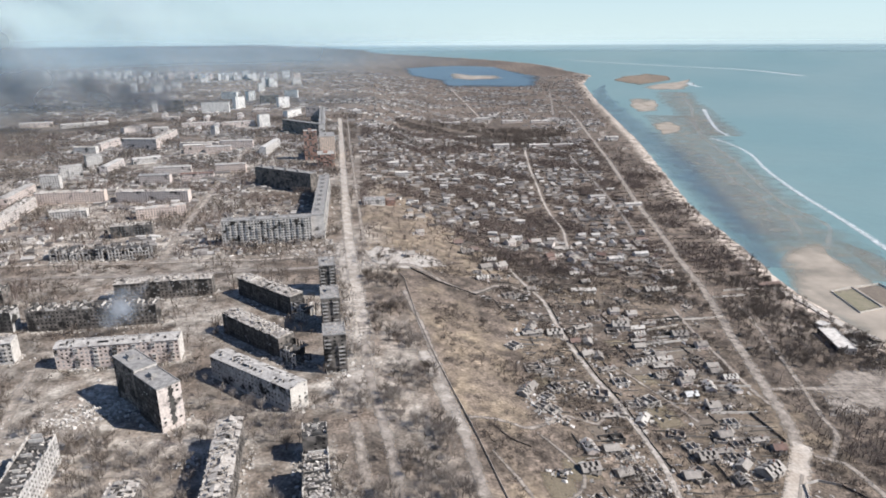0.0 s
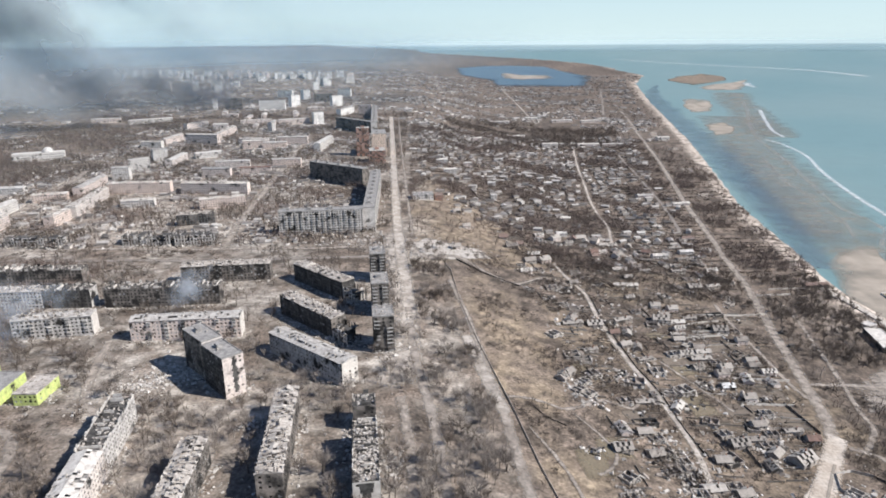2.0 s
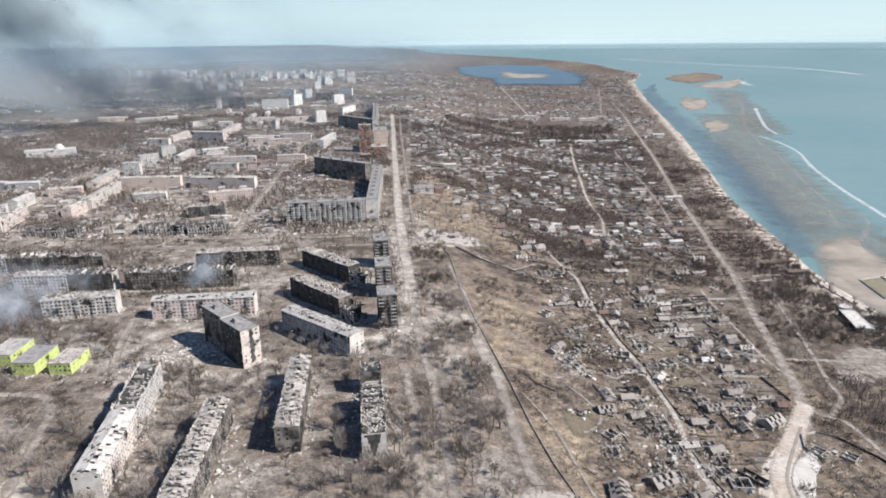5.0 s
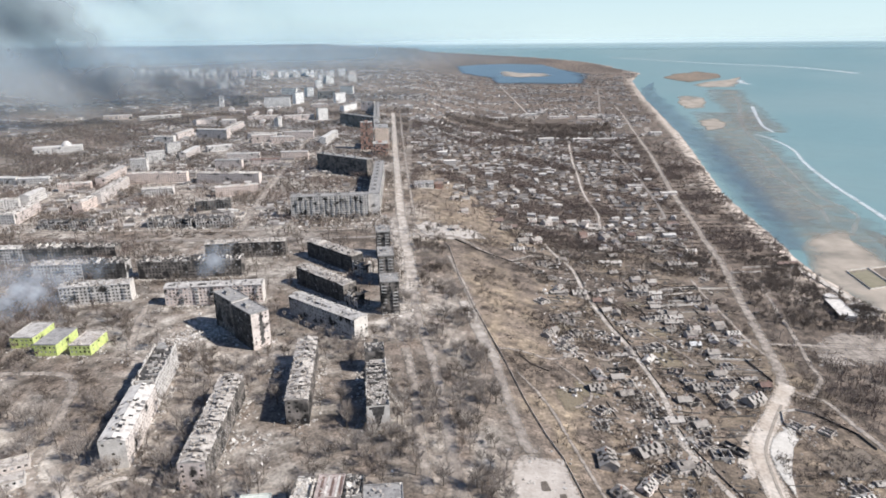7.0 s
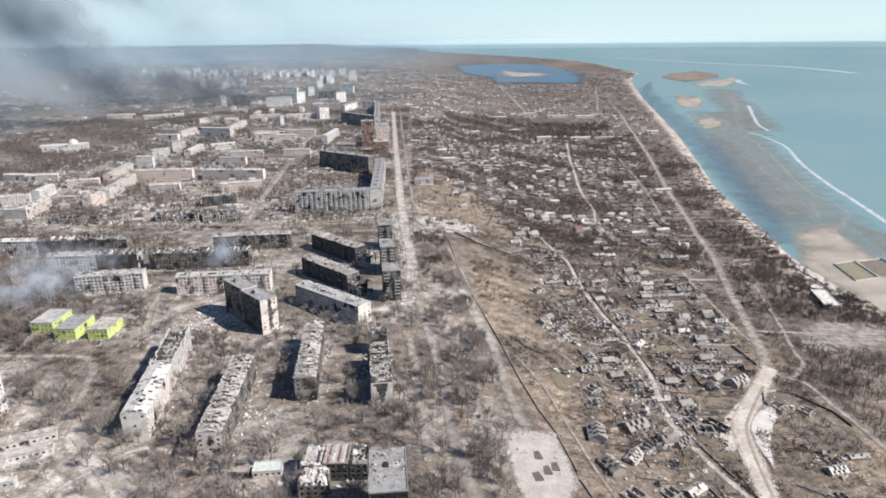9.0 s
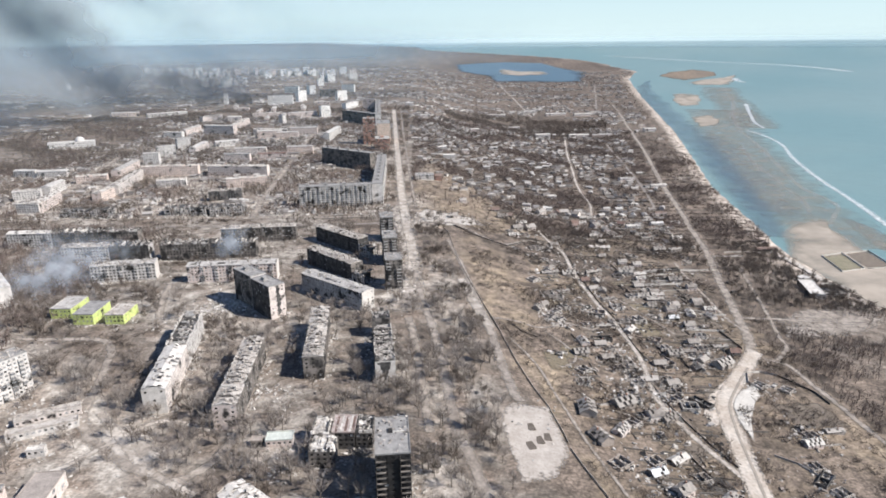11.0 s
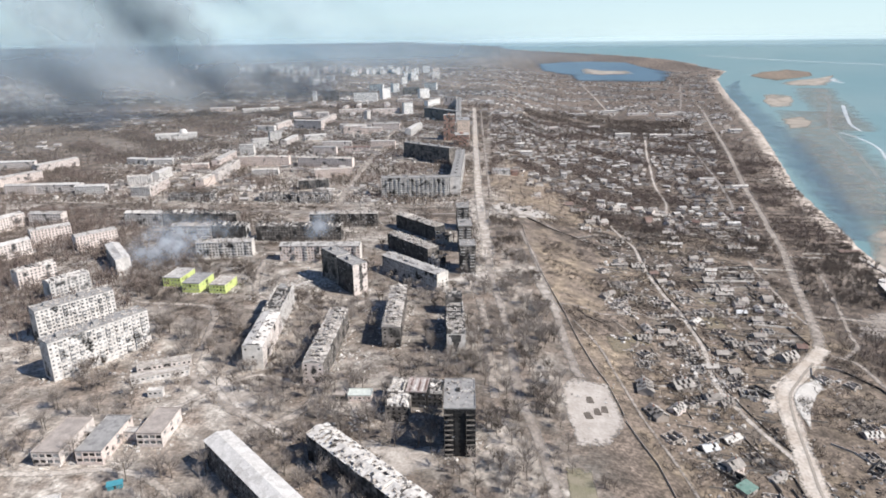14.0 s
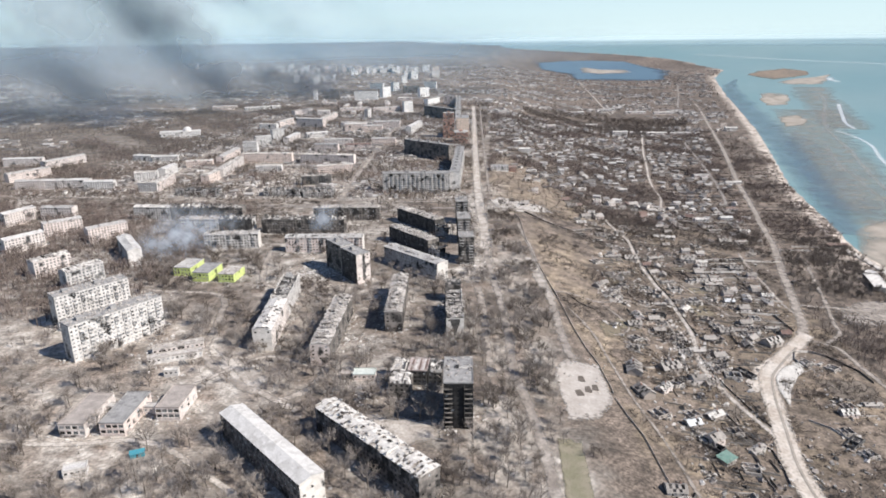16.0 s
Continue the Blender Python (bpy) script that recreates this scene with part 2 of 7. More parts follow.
def warp(p):
    """Draws in what lies beyond 2.6 km towards the viewpoint along its line of sight, so that the horizon stays within reach."""
    d = p - EYE
    r = np.hypot(d[:, 0], d[:, 1])
    d[:, :2] *= np.minimum(1.0, HORIZON / np.maximum(r, 1.0))[:, None]
    r = np.minimum(r, HORIZON)
    q = np.where(r > NEAR, np.interp(r, R_OUT, R_IN), r)
    return EYE + d * (q / np.maximum(r, 1e-6))[:, None]


def ground_z(x, y):
    x, y = np.asarray(x, float), np.asarray(y, float)
    k = np.clip((y - 480) / 400, 0, 1)
    k = k * k * (3 - 2 * k)
    z = np.interp(x * (1 + 0.3 * k), LAND_X, LAND_Z)
    z = z + 0.7 * np.sin(x / 23.0 + 1.3 * np.sin(y / 41.0)) * np.sin(y / 29.0 + 0.7) + 0.10 * np.sin(x / 9.1 + y / 13.3)
    t = np.interp(y, SHORE_Y, SHORE_X) - x
    return np.where(t < 160, np.minimum(z, SEA + np.clip(t * 0.12, -220, 40) + 0.15 * np.sin(y / 11.0)), z)


def gz(x, y):
    return float(ground_z(x, y))


def graded(lo, a, b, hi, step, grow=1.16):
    mid = list(np.arange(a, b + 1e-6, step))
    up, s, v = [], step, b
    while v < hi:
        s *= grow
        v += s
        up.append(v)
    down, s, v = [], step, a
    while v > lo:
        s *= grow
        v -= s
        down.append(v)
    return np.array(down[::-1] + mid + up)


def inside(poly, x, y):
    """Even-odd test of many points against one polygon."""
    r = np.zeros(np.shape(x), bool)
    for (x0, y0), (x1, y1) in zip(poly, poly[1:] + poly[:1]):
        if y0 != y1:
            r ^= ((y0 > y) != (y1 > y)) & (x < (x1 - x0) * (y - y0) / (y1 - y0) + x0)
    return r


def soft_noise(x, y, s, seed=0.0):
    return (np.sin(x / s + 1.7 * np.sin(y / s / 1.3 + seed)) + np.sin(y / s / 0.8 + 1.9 * np.sin(x / s / 1.6 + seed * 2))
            + np.sin((x + y) / s / 0.6 + seed * 3)) / 3


MEADOW = [(40, 500), (46, 400), (57, 327), (70, 230), (80, 150), (96, 60), (104, -40), (118, -40), (112, 70), (100, 170), (92, 240), (84, 300), (100, 380), (98, 460), (70, 540), (44, 560)]
BAREHILL = [(0, 560), (40, 600), (110, 600), (150, 640), (110, 760), (60, 900), (20, 1000), (-5, 900), (-8, 700)]
gx = graded(-26000, -720, 760, 26000, 7.0, 1.11)
gy = graded(-1500, -280, 1250, 36000, 7.0, 1.08)
X, Y = np.meshgrid(gx, gy)
X, Y = X.ravel(), Y.ravel()
G = np.stack([X, Y, ground_z(X, Y)], 1)
nx, ny = len(gx), len(gy)
idx = np.arange(nx * ny).reshape(ny, nx)
quads = np.stack([idx[:-1, :-1], idx[:-1, 1:], idx[1:, 1:], idx[1:, :-1]], -1).reshape(-1, 4)
gme = bpy.data.meshes.new("ground")
offshore = X - np.interp(Y, SHORE_Y, SHORE_X)
quads = quads[(offshore[quads].min(1) < 500)]
gme.from_pydata(warp(G).tolist(), [], quads.tolist())
t_shore = np.interp(Y, SHORE_Y, SHORE_X) - X
wob = soft_noise(X, Y, 17.0, 0.4)
grass = np.where(inside(MEADOW, X + 14 * wob, Y + 8 * wob), np.clip(0.6 + 0.6 * soft_noise(X, Y, 23, 3.0), 0, 1), 0.0) + np.where(inside(BAREHILL, X + 8 * wob, Y), 0.7, 0.0)
grass += np.where((X > 110) & (X < 300) & (Y < 640), np.clip(np.where(Y < 400, 0.36, 0.12) + 0.6 * soft_noise(X, Y, 38, 2.0), 0, 0.9), 0)
sandy = np.clip(1.6 - np.abs(t_shore - 10 - 4 * wob) / 14.0, 0, 1) + np.where((t_shore < 4), 1.0, 0)
sandy += np.where((t_shore > 0) & (t_shore < 140) & (Y < 620), np.clip(0.1 + 0.5 * soft_noise(X, Y, 31, 1.0), 0, 0.4), 0)
town = np.clip((np.where(Y < 660, np.interp(Y, [0, 226, 402, 568], [78, 66, 42, 28]), 25) + 6 * wob - X) / 30, 0, 1) * np.clip(np.where(X < -150, 0.56, 0.42) + 0.65 * soft_noise(X, Y, 33, 5.0), 0, 1) * np.where(Y < 640, 1.0, np.where((Y < 1400) & (X > -560), 1.0, 0.3))
for key, vals in (("grass", grass), ("sandy", sandy), ("dust", town)):
    at = gme.attributes.new(key, "FLOAT", "POINT")
    at.data.foreach_set("value", np.clip(vals, 0, 1).astype(np.float32))
gme.polygons.foreach_set("use_smooth", [True] * len(gme.polygons))
slope_x, slope_y = (ground_z(X + 2, Y) - ground_z(X - 2, Y)) / 4, (ground_z(X, Y + 2) - ground_z(X, Y - 2)) / 4
N = np.stack([-slope_x, -slope_y, np.ones(len(X))], 1)
N /= np.linalg.norm(N, axis=1)[:, None]
gme.normals_split_custom_set_from_vertices(N.tolist())

M_GROUND = material("winter_ground", (0.215, 0.168, 0.134), (0.082, 0.065, 0.052), 14, bump=0.15, fine=1.9, spread=0.6)
gn, gl = M_GROUND.node_tree.nodes, M_GROUND.node_tree.links
prev = gn["Principled BSDF"].inputs["Base Color"].links[0].from_socket
gpos = gn.new("ShaderNodeNewGeometry").outputs["Position"]
for key, dark, light in (("grass", (0.185, 0.14, 0.10), (0.38, 0.30, 0.212)), ("dust", (0.29, 0.252, 0.215), (0.53, 0.48, 0.42)), ("sandy", (0.47, 0.395, 0.33), (0.62, 0.53, 0.45))):
    tex = gn.new("ShaderNodeTexNoise")
    tex.inputs["Scale"].default_value, tex.inputs["Detail"].default_value = 0.12, 8
    gl.new(gpos, tex.inputs["Vector"])
    cr = gn.new("ShaderNodeValToRGB")
    cr.color_ramp.elements[0].position, cr.color_ramp.elements[1].position = 0.35, 0.65
    cr.color_ramp.elements[0].color, cr.color_ramp.elements[1].color = (*dark, 1), (*light, 1)
    gl.new(tex.outputs["Fac"], cr.inputs[0])
    att = gn.new("ShaderNodeAttribute")
    att.attribute_name = key
    edge = gn.new("ShaderNodeMath")
    edge.operation, edge.use_clamp = "MULTIPLY_ADD", True
    tex2 = gn.new("ShaderNodeTexNoise")
    tex2.inputs["Scale"].default_value, tex2.inputs["Detail"].default_value = 0.07, 10
    gl.new(gpos, tex2.inputs["Vector"])
    k2 = gn.new("ShaderNodeMapRange")
    k2.inputs["From Min"].default_value, k2.inputs["From Max"].default_value = 0.30, 0.62
    gl.new(tex2.outputs["Fac"], k2.inputs["Value"])
    gl.new(att.outputs["Fac"], edge.inputs[0])
    gl.new(k2.outputs[0], edge.inputs[1])
    edge.inputs[2].default_value = 0.0
    mx = gn.new("ShaderNodeMix")
    mx.data_type = "RGBA"
    gl.new(edge.outputs[0], mx.inputs[0])
    gl.new(prev, mx.inputs[6])
    gl.new(cr.outputs[0], mx.inputs[7])
    prev = mx.outputs[2]
big = gn.new("ShaderNodeTexNoise")
big.inputs["Scale"].default_value, big.inputs["Detail"].default_value = 0.0035, 3
gl.new(gpos, big.inputs["Vector"])
shade = gn.new("ShaderNodeMapRange")
shade.inputs["From Min"].default_value, shade.inputs["From Max"].default_value = 0.35, 0.65
shade.inputs["To Min"].default_value, shade.inputs["To Max"].default_value = 0.72, 1.12
gl.new(big.outputs["Fac"], shade.inputs["Value"])
tone = gn.new("ShaderNodeMix")
tone.data_type, tone.blend_type = "RGBA", "MULTIPLY"
tone.inputs[0].default_value = 1.0
gl.new(prev, tone.inputs[6])
gl.new(shade.outputs[0], tone.inputs[7])
prev = tone.outputs[2]
for per_metre, lo, hi in ((0.55, 0.60, 1.38), (0.14, 0.80, 1.20)):
    grit = gn.new("ShaderNodeTexNoise")
    grit.inputs["Scale"].default_value, grit.inputs["Detail"].default_value, grit.inputs["Roughness"].default_value = per_metre, 9, 0.62
    gl.new(gpos, grit.inputs["Vector"])
    span = gn.new("ShaderNodeMapRange")
    span.inputs["From Min"].default_value, span.inputs["From Max"].default_value = 0.33, 0.67
    span.inputs["To Min"].default_value, span.inputs["To Max"].default_value = lo, hi
    gl.new(grit.outputs["Fac"], span.inputs["Value"])
    layer = gn.new("ShaderNodeMix")
    layer.data_type, layer.blend_type = "RGBA", "MULTIPLY"
    layer.inputs[0].default_value = 1.0
    gl.new(prev, layer.inputs[6])
    gl.new(span.outputs[0], layer.inputs[7])
    prev = layer.outputs[2]
gl.new(prev, gn["Principled BSDF"].inputs["Base Color"])
gme.materials.append(M_GROUND)
tagged(new("ground", gme), "brown winter earth with dry grass and dust", "ground", kind="structure")

# ---- sea ----
M_SEA = material("sea_water", (0.138, 0.222, 0.221), (0.168, 0.242, 0.235), 500, rough=0.42, fine=60, mottle=0.12)
sn, sl = M_SEA.node_tree.nodes, M_SEA.node_tree.links
sn["Principled BSDF"].inputs["Specular IOR Level"].default_value = 0.4
wave = sn.new("ShaderNodeTexNoise")
wave.inputs["Scale"].default_value, wave.inputs["Detail"].default_value = 0.09, 6
wbump = sn.new("ShaderNodeBump")
wbump.inputs["Strength"].default_value, wbump.inputs["Distance"].default_value = 0.25, 2.0
sl.new(sn["Geometry"].outputs["Position"], wave.inputs["Vector"])
sl.new(wave.outputs["Fac"], wbump.inputs["Height"])
sl.new(wbump.outputs[0], sn["Principled BSDF"].inputs["Normal"])


def flat_grid(name, xs, ys, z, mat):
    xx, yy = np.meshgrid(xs, ys)
    p = np.stack([xx.ravel(), yy.ravel(), np.full(xx.size, z)], 1)
    ix = np.arange(xx.size).reshape(xx.shape)
    q = np.stack([ix[:-1, :-1], ix[:-1, 1:], ix[1:, 1:], ix[1:, :-1]], -1).reshape(-1, 4)
    out = p[:, 0] - np.interp(p[:, 1], SHORE_Y, SHORE_X)
    q = q[out[q].max(1) > -30]
    me = bpy.data.meshes.new(name)
    me.from_pydata(warp(p).tolist(), [], q.tolist())
    me.polygons.foreach_set("use_smooth", [True] * len(me.polygons))
    me.normals_split_custom_set_from_vertices([(0, 0, 1)] * len(me.vertices))
    me.materials.append(mat)
    return new(name, me)


tagged(flat_grid("water", graded(-6100, 440, 1500, 36000, 50, 1.1), graded(-1500, 300, 3000, 36000, 50, 1.1), SEA, M_SEA), "calm grey-green shallow sea", "sea", kind="structure")


def polygon_sheet(name, poly, z, mat, label, category, step, kind="structure", land=False, ragged=0.25):
    """A flat sheet filling a polygon, with a wavering rim."""
    n = len(poly)
    rim = []
    for i in range(n):
        a, b = Vector(poly[i]), Vector(poly[(i + 1) % n])
        cuts = max(1, int((b - a).length / step))
        rim += [a.lerp(b, k / cuts) for k in range(cuts)]
    mid = sum((Vector(p) for p in poly), Vector((0, 0))) / n
    pts = []
    for i, p in enumerate(rim):
        w = 1 + ragged * 0.35 * (math.sin(i * 1.9) + math.sin(i * 0.73 + 2))
        pts.append(mid + (p - mid) * w)
    rings = [1.0, 0.86, 0.66, 0.4, 0.2]
    rimwear = [1.0, 0.4, 0.05, 0.0, 0.0]
    v = []
    for r in rings:
        v += [mid + (p - mid) * r for p in pts]
    v.append(mid)
    co = np.array([(p.x, p.y, 0) for p in v])
    co[:, 2] = ground_z(co[:, 0], co[:, 1]) + z if land else z
    m, f = len(pts), []
    for k in range(len(rings) - 1):
        f += [(k * m + i, k * m + (i + 1) % m, (k + 1) * m + (i + 1) % m, (k + 1) * m + i) for i in range(m)]
    f += [((len(rings) - 1) * m + i, (len(rings) - 1) * m + (i + 1) % m, len(v) - 1) for i in range(m)]
    me = bpy.data.meshes.new(name)
    f = [q if np.cross(co[q[1]] - co[q[0]], co[q[2]] - co[q[0]])[2] > 0 else q[::-1] for q in f]
    me.from_pydata(warp(co).tolist(), [], f)
    me.polygons.foreach_set("use_smooth", [True] * len(me.polygons))
    me.normals_split_custom_set_from_vertices([(0, 0, 1)] * len(me.vertices))
    me.materials.append(mat)
    at = me.attributes.new("wear", "FLOAT", "POINT")
    at.data.foreach_set("value", np.array([w for w in rimwear for _ in range(m)] + [0.0], np.float32))
    return tagged(new(name, me), label, category, kind=kind)


def ribbon(name, pts, width, mat, label, category="road", lift=0.4, z=None, kind="structure", smooth=True, step=6.0):
    """A strip laid on the land along a line of points, its edges slightly uneven."""
    p = [Vector(q) for q in pts]
    line = []
    for i in range(len(p) - 1):
        p0, p1, p2, p3 = p[max(i - 1, 0)], p[i], p[i + 1], p[min(i + 2, len(p) - 1)]
        cuts = max(2, int((p2 - p1).length / step))
        for k in range(cuts):
            t = k / cuts
            if smooth:
                line.append(0.5 * ((2 * p1) + (p2 - p0) * t + (2 * p0 - 5 * p1 + 4 * p2 - p3) * t * t + (3 * p1 - p0 - 3 * p2 + p3) * t ** 3))
            else:
                line.append(p1.lerp(p2, t))
    line.append(p[-1])
    wid = width if isinstance(width, (list, tuple)) else (width, width)
    v = []
    rows = 4
    for i, q in enumerate(line):
        d = (line[min(i + 1, len(line) - 1)] - line[max(i - 1, 0)]).normalized()
        nrm = Vector((-d.y, d.x))
        w = 1.35 * float(np.interp(i / len(line), np.linspace(0, 1, len(wid)), wid))
        for k in range(rows + 1):
            s = k / rows - 0.5
            e = w * (1 + 0.05 * math.sin(i * 0.43 + k) + 0.05 * math.sin(i * 0.19 + 2 * k)) if k in (0, rows) else w
            v.append((q.x + nrm.x * s * e, q.y + nrm.y * s * e, 0))
    co = np.array(v)
    co[:, 2] = ground_z(co[:, 0], co[:, 1]) + lift if z is None else z
    f = []
    for i in range(len(line) - 1):
        for k in range(rows):
            a = i * (rows + 1) + k
            f.append((a, a + 1, a + rows + 2, a + rows + 1))
    me = bpy.data.meshes.new(name)
    f = [q if np.cross(co[q[1]] - co[q[0]], co[q[2]] - co[q[0]])[2] > 0 else q[::-1] for q in f]
    me.from_pydata(warp(co).tolist(), [], f)
    me.polygons.foreach_set("use_smooth", [True] * len(me.polygons))
    me.normals_split_custom_set_from_vertices([(0, 0, 1)] * len(me.vertices))
    me.materials.append(mat)
    at = me.attributes.new("wear", "FLOAT", "POINT")
    at.data.foreach_set("value", np.array([(1.0, 0.18, 0.0, 0.18, 1.0)[k] for _ in line for k in range(5)], np.float32))
    return tagged(new(name, me), label, category, kind=kind)


ROADS = []


def road(name, pts, width, mat, label, lift=0.4, smooth=True):
    ROADS.append((pts, max(width) if isinstance(width, tuple) else width))
    return ribbon(name, pts, width, mat, label, "road", lift, smooth=smooth)


M_ISLE = material("reed_bed", (0.17, 0.135, 0.105), (0.22, 0.17, 0.125), 120, fine=15, edge=80)
M_LAKE = material("lake_water", (0.055, 0.098, 0.135), (0.07, 0.115, 0.15), 500, rough=0.3, fine=80, edge=300, mottle=0.2)
M_SHOAL = material("silty_shallows", (0.30, 0.27, 0.22), (0.22, 0.215, 0.19), 45, rough=0.5, edge=30, mottle=0.2, alpha=0.62, soft=True)
M_SILT = material("silt_streak", (0.40, 0.39, 0.36), (0.30, 0.30, 0.28), 25, rough=0.6, edge=26, mottle=0.3, alpha=0.5, soft=True)
M_LAGOON = material("clear_shallows", (0.10, 0.155, 0.205), (0.135, 0.175, 0.205), 80, rough=0.3, edge=60, mottle=0.15, alpha=0.5, soft=True)
polygon_sheet("sandbank", [(500, 705), (515, 721), (557, 770), (599, 798), (612, 778), (592, 734), (582, 673), (573, 620), (560, 540), (545, 440), (500, 400), (440, 440), (440, 540), (455, 600), (478, 662)], SEA + 0.3, M_SAND, "wide wet sand bank lying beside the beach", "sandbank", 30, ragged=0.06)
polygon_sheet("sandbank", [(600, 660), (616, 720), (630, 775), (650, 780), (655, 720), (640, 640), (620, 560), (590, 480), (575, 500)], SEA + 0.16, M_SHOAL, "drowned foot of the sand bank", "sandbank", 30, ragged=0.1)
polygon_sheet("sandbank", [(916, 2028), (1009, 2111), (995, 1987), (911, 1819), (842, 1789)], SEA + 0.25, M_SAND, "tan sand bank in the shallow sea", "sandbank", 40)
polygon_sheet("sandbank", [(1169, 2860), (1278, 2967), (1303, 2869), (1079, 2339), (1008, 2329), (1057, 2537)], SEA + 0.25, M_SAND, "tan sand bank in the shallow sea", "sandbank", 60)
polygon_sheet("sandbank", [(1519, 3562), (1686, 3807), (1957, 4025), (2165, 4292), (1700, 3393), (1504, 3307)], SEA + 0.25, M_SAND, "pale sand spit beside a low island", "sandbank", 90, ragged=0.15)
polygon_sheet("island", [(1609, 4216), (1817, 4651), (2105, 4902), (2124, 4577), (1961, 4145), (1767, 3957), (1591, 3782)], SEA + 0.8, M_ISLE, "low brown reed-covered island in the shallows", "island", 120, ragged=0.12)
LAKE = [(375, 6246), (602, 6711), (951, 6752), (1226, 6373), (1221, 5362), (1252, 4674), (973, 3784), (667, 3746), (487, 3874), (479, 4440), (344, 4994)]
polygon_sheet("lake", LAKE, SEA + 3.0, M_LAKE, "blue lagoon behind the coast", "lake", 150, ragged=0.05)
polygon_sheet("spit", [(620, 4978), (708, 5320), (788, 4955), (971, 4903), (927, 4472), (703, 4401), (589, 4558)], SEA + 3.6, M_SAND, "low sandy spit in the lagoon", "spit", 120, ragged=0.15)
ribbon("shoal", [(560, 640), (590, 780), (640, 960), (720, 1200), (800, 1450), (890, 1720), (990, 1960), (1100, 2250)], (110, 190), M_SHOAL, "silty brown shallows beside the beach", "shoal", z=SEA + 0.12, step=30)
ribbon("shoal", [(1000, 1750), (1110, 2050), (1240, 2420), (1380, 2800), (1560, 3250)], (110, 150), M_SHOAL, "silty brown shallows between sand banks", "shoal", z=SEA + 0.14, step=40)
ribbon("shoal", [(609, 761), (643, 806), (676, 850), (689, 908), (692, 977), (727, 1092), (775, 1231), (835, 1404), (904, 1625), (960, 1788), (1107, 2132), (1285, 2504), (1436, 2875)], (7, 16), M_SILT, "winding pale streak of silt in the sea", "shoal", z=SEA + 0.2, step=20)
ribbon("shoal", [(609, 815), (646, 899), (663, 979), (695, 1094), (719, 1205), (814, 1473)], (6, 9), M_SILT, "thin tan streak of silt near the beach", "shoal", z=SEA + 0.22, step=20)
ribbon("channel", [(491, 697), (556, 907), (624, 1155), (708, 1458), (800, 1830), (872, 2163), (965, 2553), (1136, 3150), (1290, 3560), (1400, 3820)], (34, 60, 80, 100, 110, 90, 50, 4), M_LAGOON, "blue channel of clear water along the beach", "channel", z=SEA + 0.18, step=40)
ribbon("channel", [(560, 800), (610, 980), (690, 1240), (770, 1500), (830, 1700)], (60, 85, 75, 3), M_LAGOON, "deeper blue water between beach and shoals", "channel", z=SEA + 0.10, step=40)
ribbon("surf", [(1301, 2434), (1163, 2125), (1058, 1880), (1020, 1745)], (16, 9), M_FOAM, "white line of breaking surf", "surf", z=SEA + 0.3, step=20)
ribbon("surf", [(951, 1718), (948, 1620), (915, 1462), (846, 1291), (794, 1140), (757, 1015), (730, 912), (699, 802), (660, 680)], (8, 10), M_FOAM, "long white line of breaking surf", "surf", z=SEA + 0.34, step=14)
ribbon("surf", [(1960, 3900), (1880, 3720), (1850, 3560)], (40, 26), M_FOAM, "short patch of surf off the sand spit", "surf", z=SEA + 0.34, step=30)
ribbon("surf", [(2436, 8293), (2812, 6342), (3114, 5387), (3039, 4434)], (50, 60), M_FOAM, "long thin white wake on the sea", "surf", z=SEA + 0.3, step=60)

# ---- roads, lanes and paths ----
road("road", [(268, 324), (278, 350), (286, 375), (296, 411), (312, 466), (325, 511), (347, 582), (364, 641), (392, 753), (420, 872), (449, 1009), (493, 1189), (552, 1434), (631, 1792), (739, 2271), (794, 2560)], (9, 12), M_PALE, "dusty grey coast road between bare trees")
road("road", [(272, 326), (248, 294), (225, 265), (206, 238), (196, 208), (190, 182), (184, 155), (178, 126), (175, 90), (172, 40), (170, -60)], (9.5, 13), M_TANROAD, "bleached gravel road, curving, rutted", 0.46)
M_DUSTBELT = material("plaster_dust", (0.47, 0.42, 0.37), (0.34, 0.295, 0.255), 8, edge=9, fine=1.5, soft=True, alpha=1.1)
M_CHALK = material("bleached_spoil", (0.60, 0.56, 0.51), (0.50, 0.46, 0.41), 6, edge=1.5)
polygon_sheet("embankment", [(241, 267), (239, 252), (230, 243), (218, 224), (207, 205), (203, 192), (204, 216), (209, 234), (220, 251), (231, 261)], 0.85, M_CHALK, "bright white spoil bank beside the road", "embankment", 5, land=True, ragged=0.04)
polygon_sheet("road_shoulder", [(240, 291), (217, 268), (199, 249), (183, 222), (184, 206), (200, 220), (210, 242), (225, 264)], 0.43, M_TANROAD, "broad tan gravel shoulder of the road bend", "road", 5, land=True, ragged=0.05)
polygon_sheet("sand_lot", [(323, 395), (404, 440), (480, 488), (470, 420), (392, 372), (356, 366), (331, 382)], 0.16, M_PALE, "wide trodden sandy lot behind the beach", "plaza", 8, land=True, ragged=0.08)
M_RUT = material("wheel_ruts", (0.33, 0.285, 0.24), (0.26, 0.225, 0.19), 8, edge=4)
ribbon("wheel_track", [(250, 294), (227, 264), (208, 236), (198, 206), (192, 181), (186, 154), (180, 126), (177, 90), (174, 40)], 1.4, M_RUT, "dark wheel rut along the gravel road", "rut", 0.62)
road("road", [(272, 314), (289, 305), (290, 276), (292, 251), (296, 200), (310, 120)], 5, M_PALE, "narrow pale earth road", 0.42)
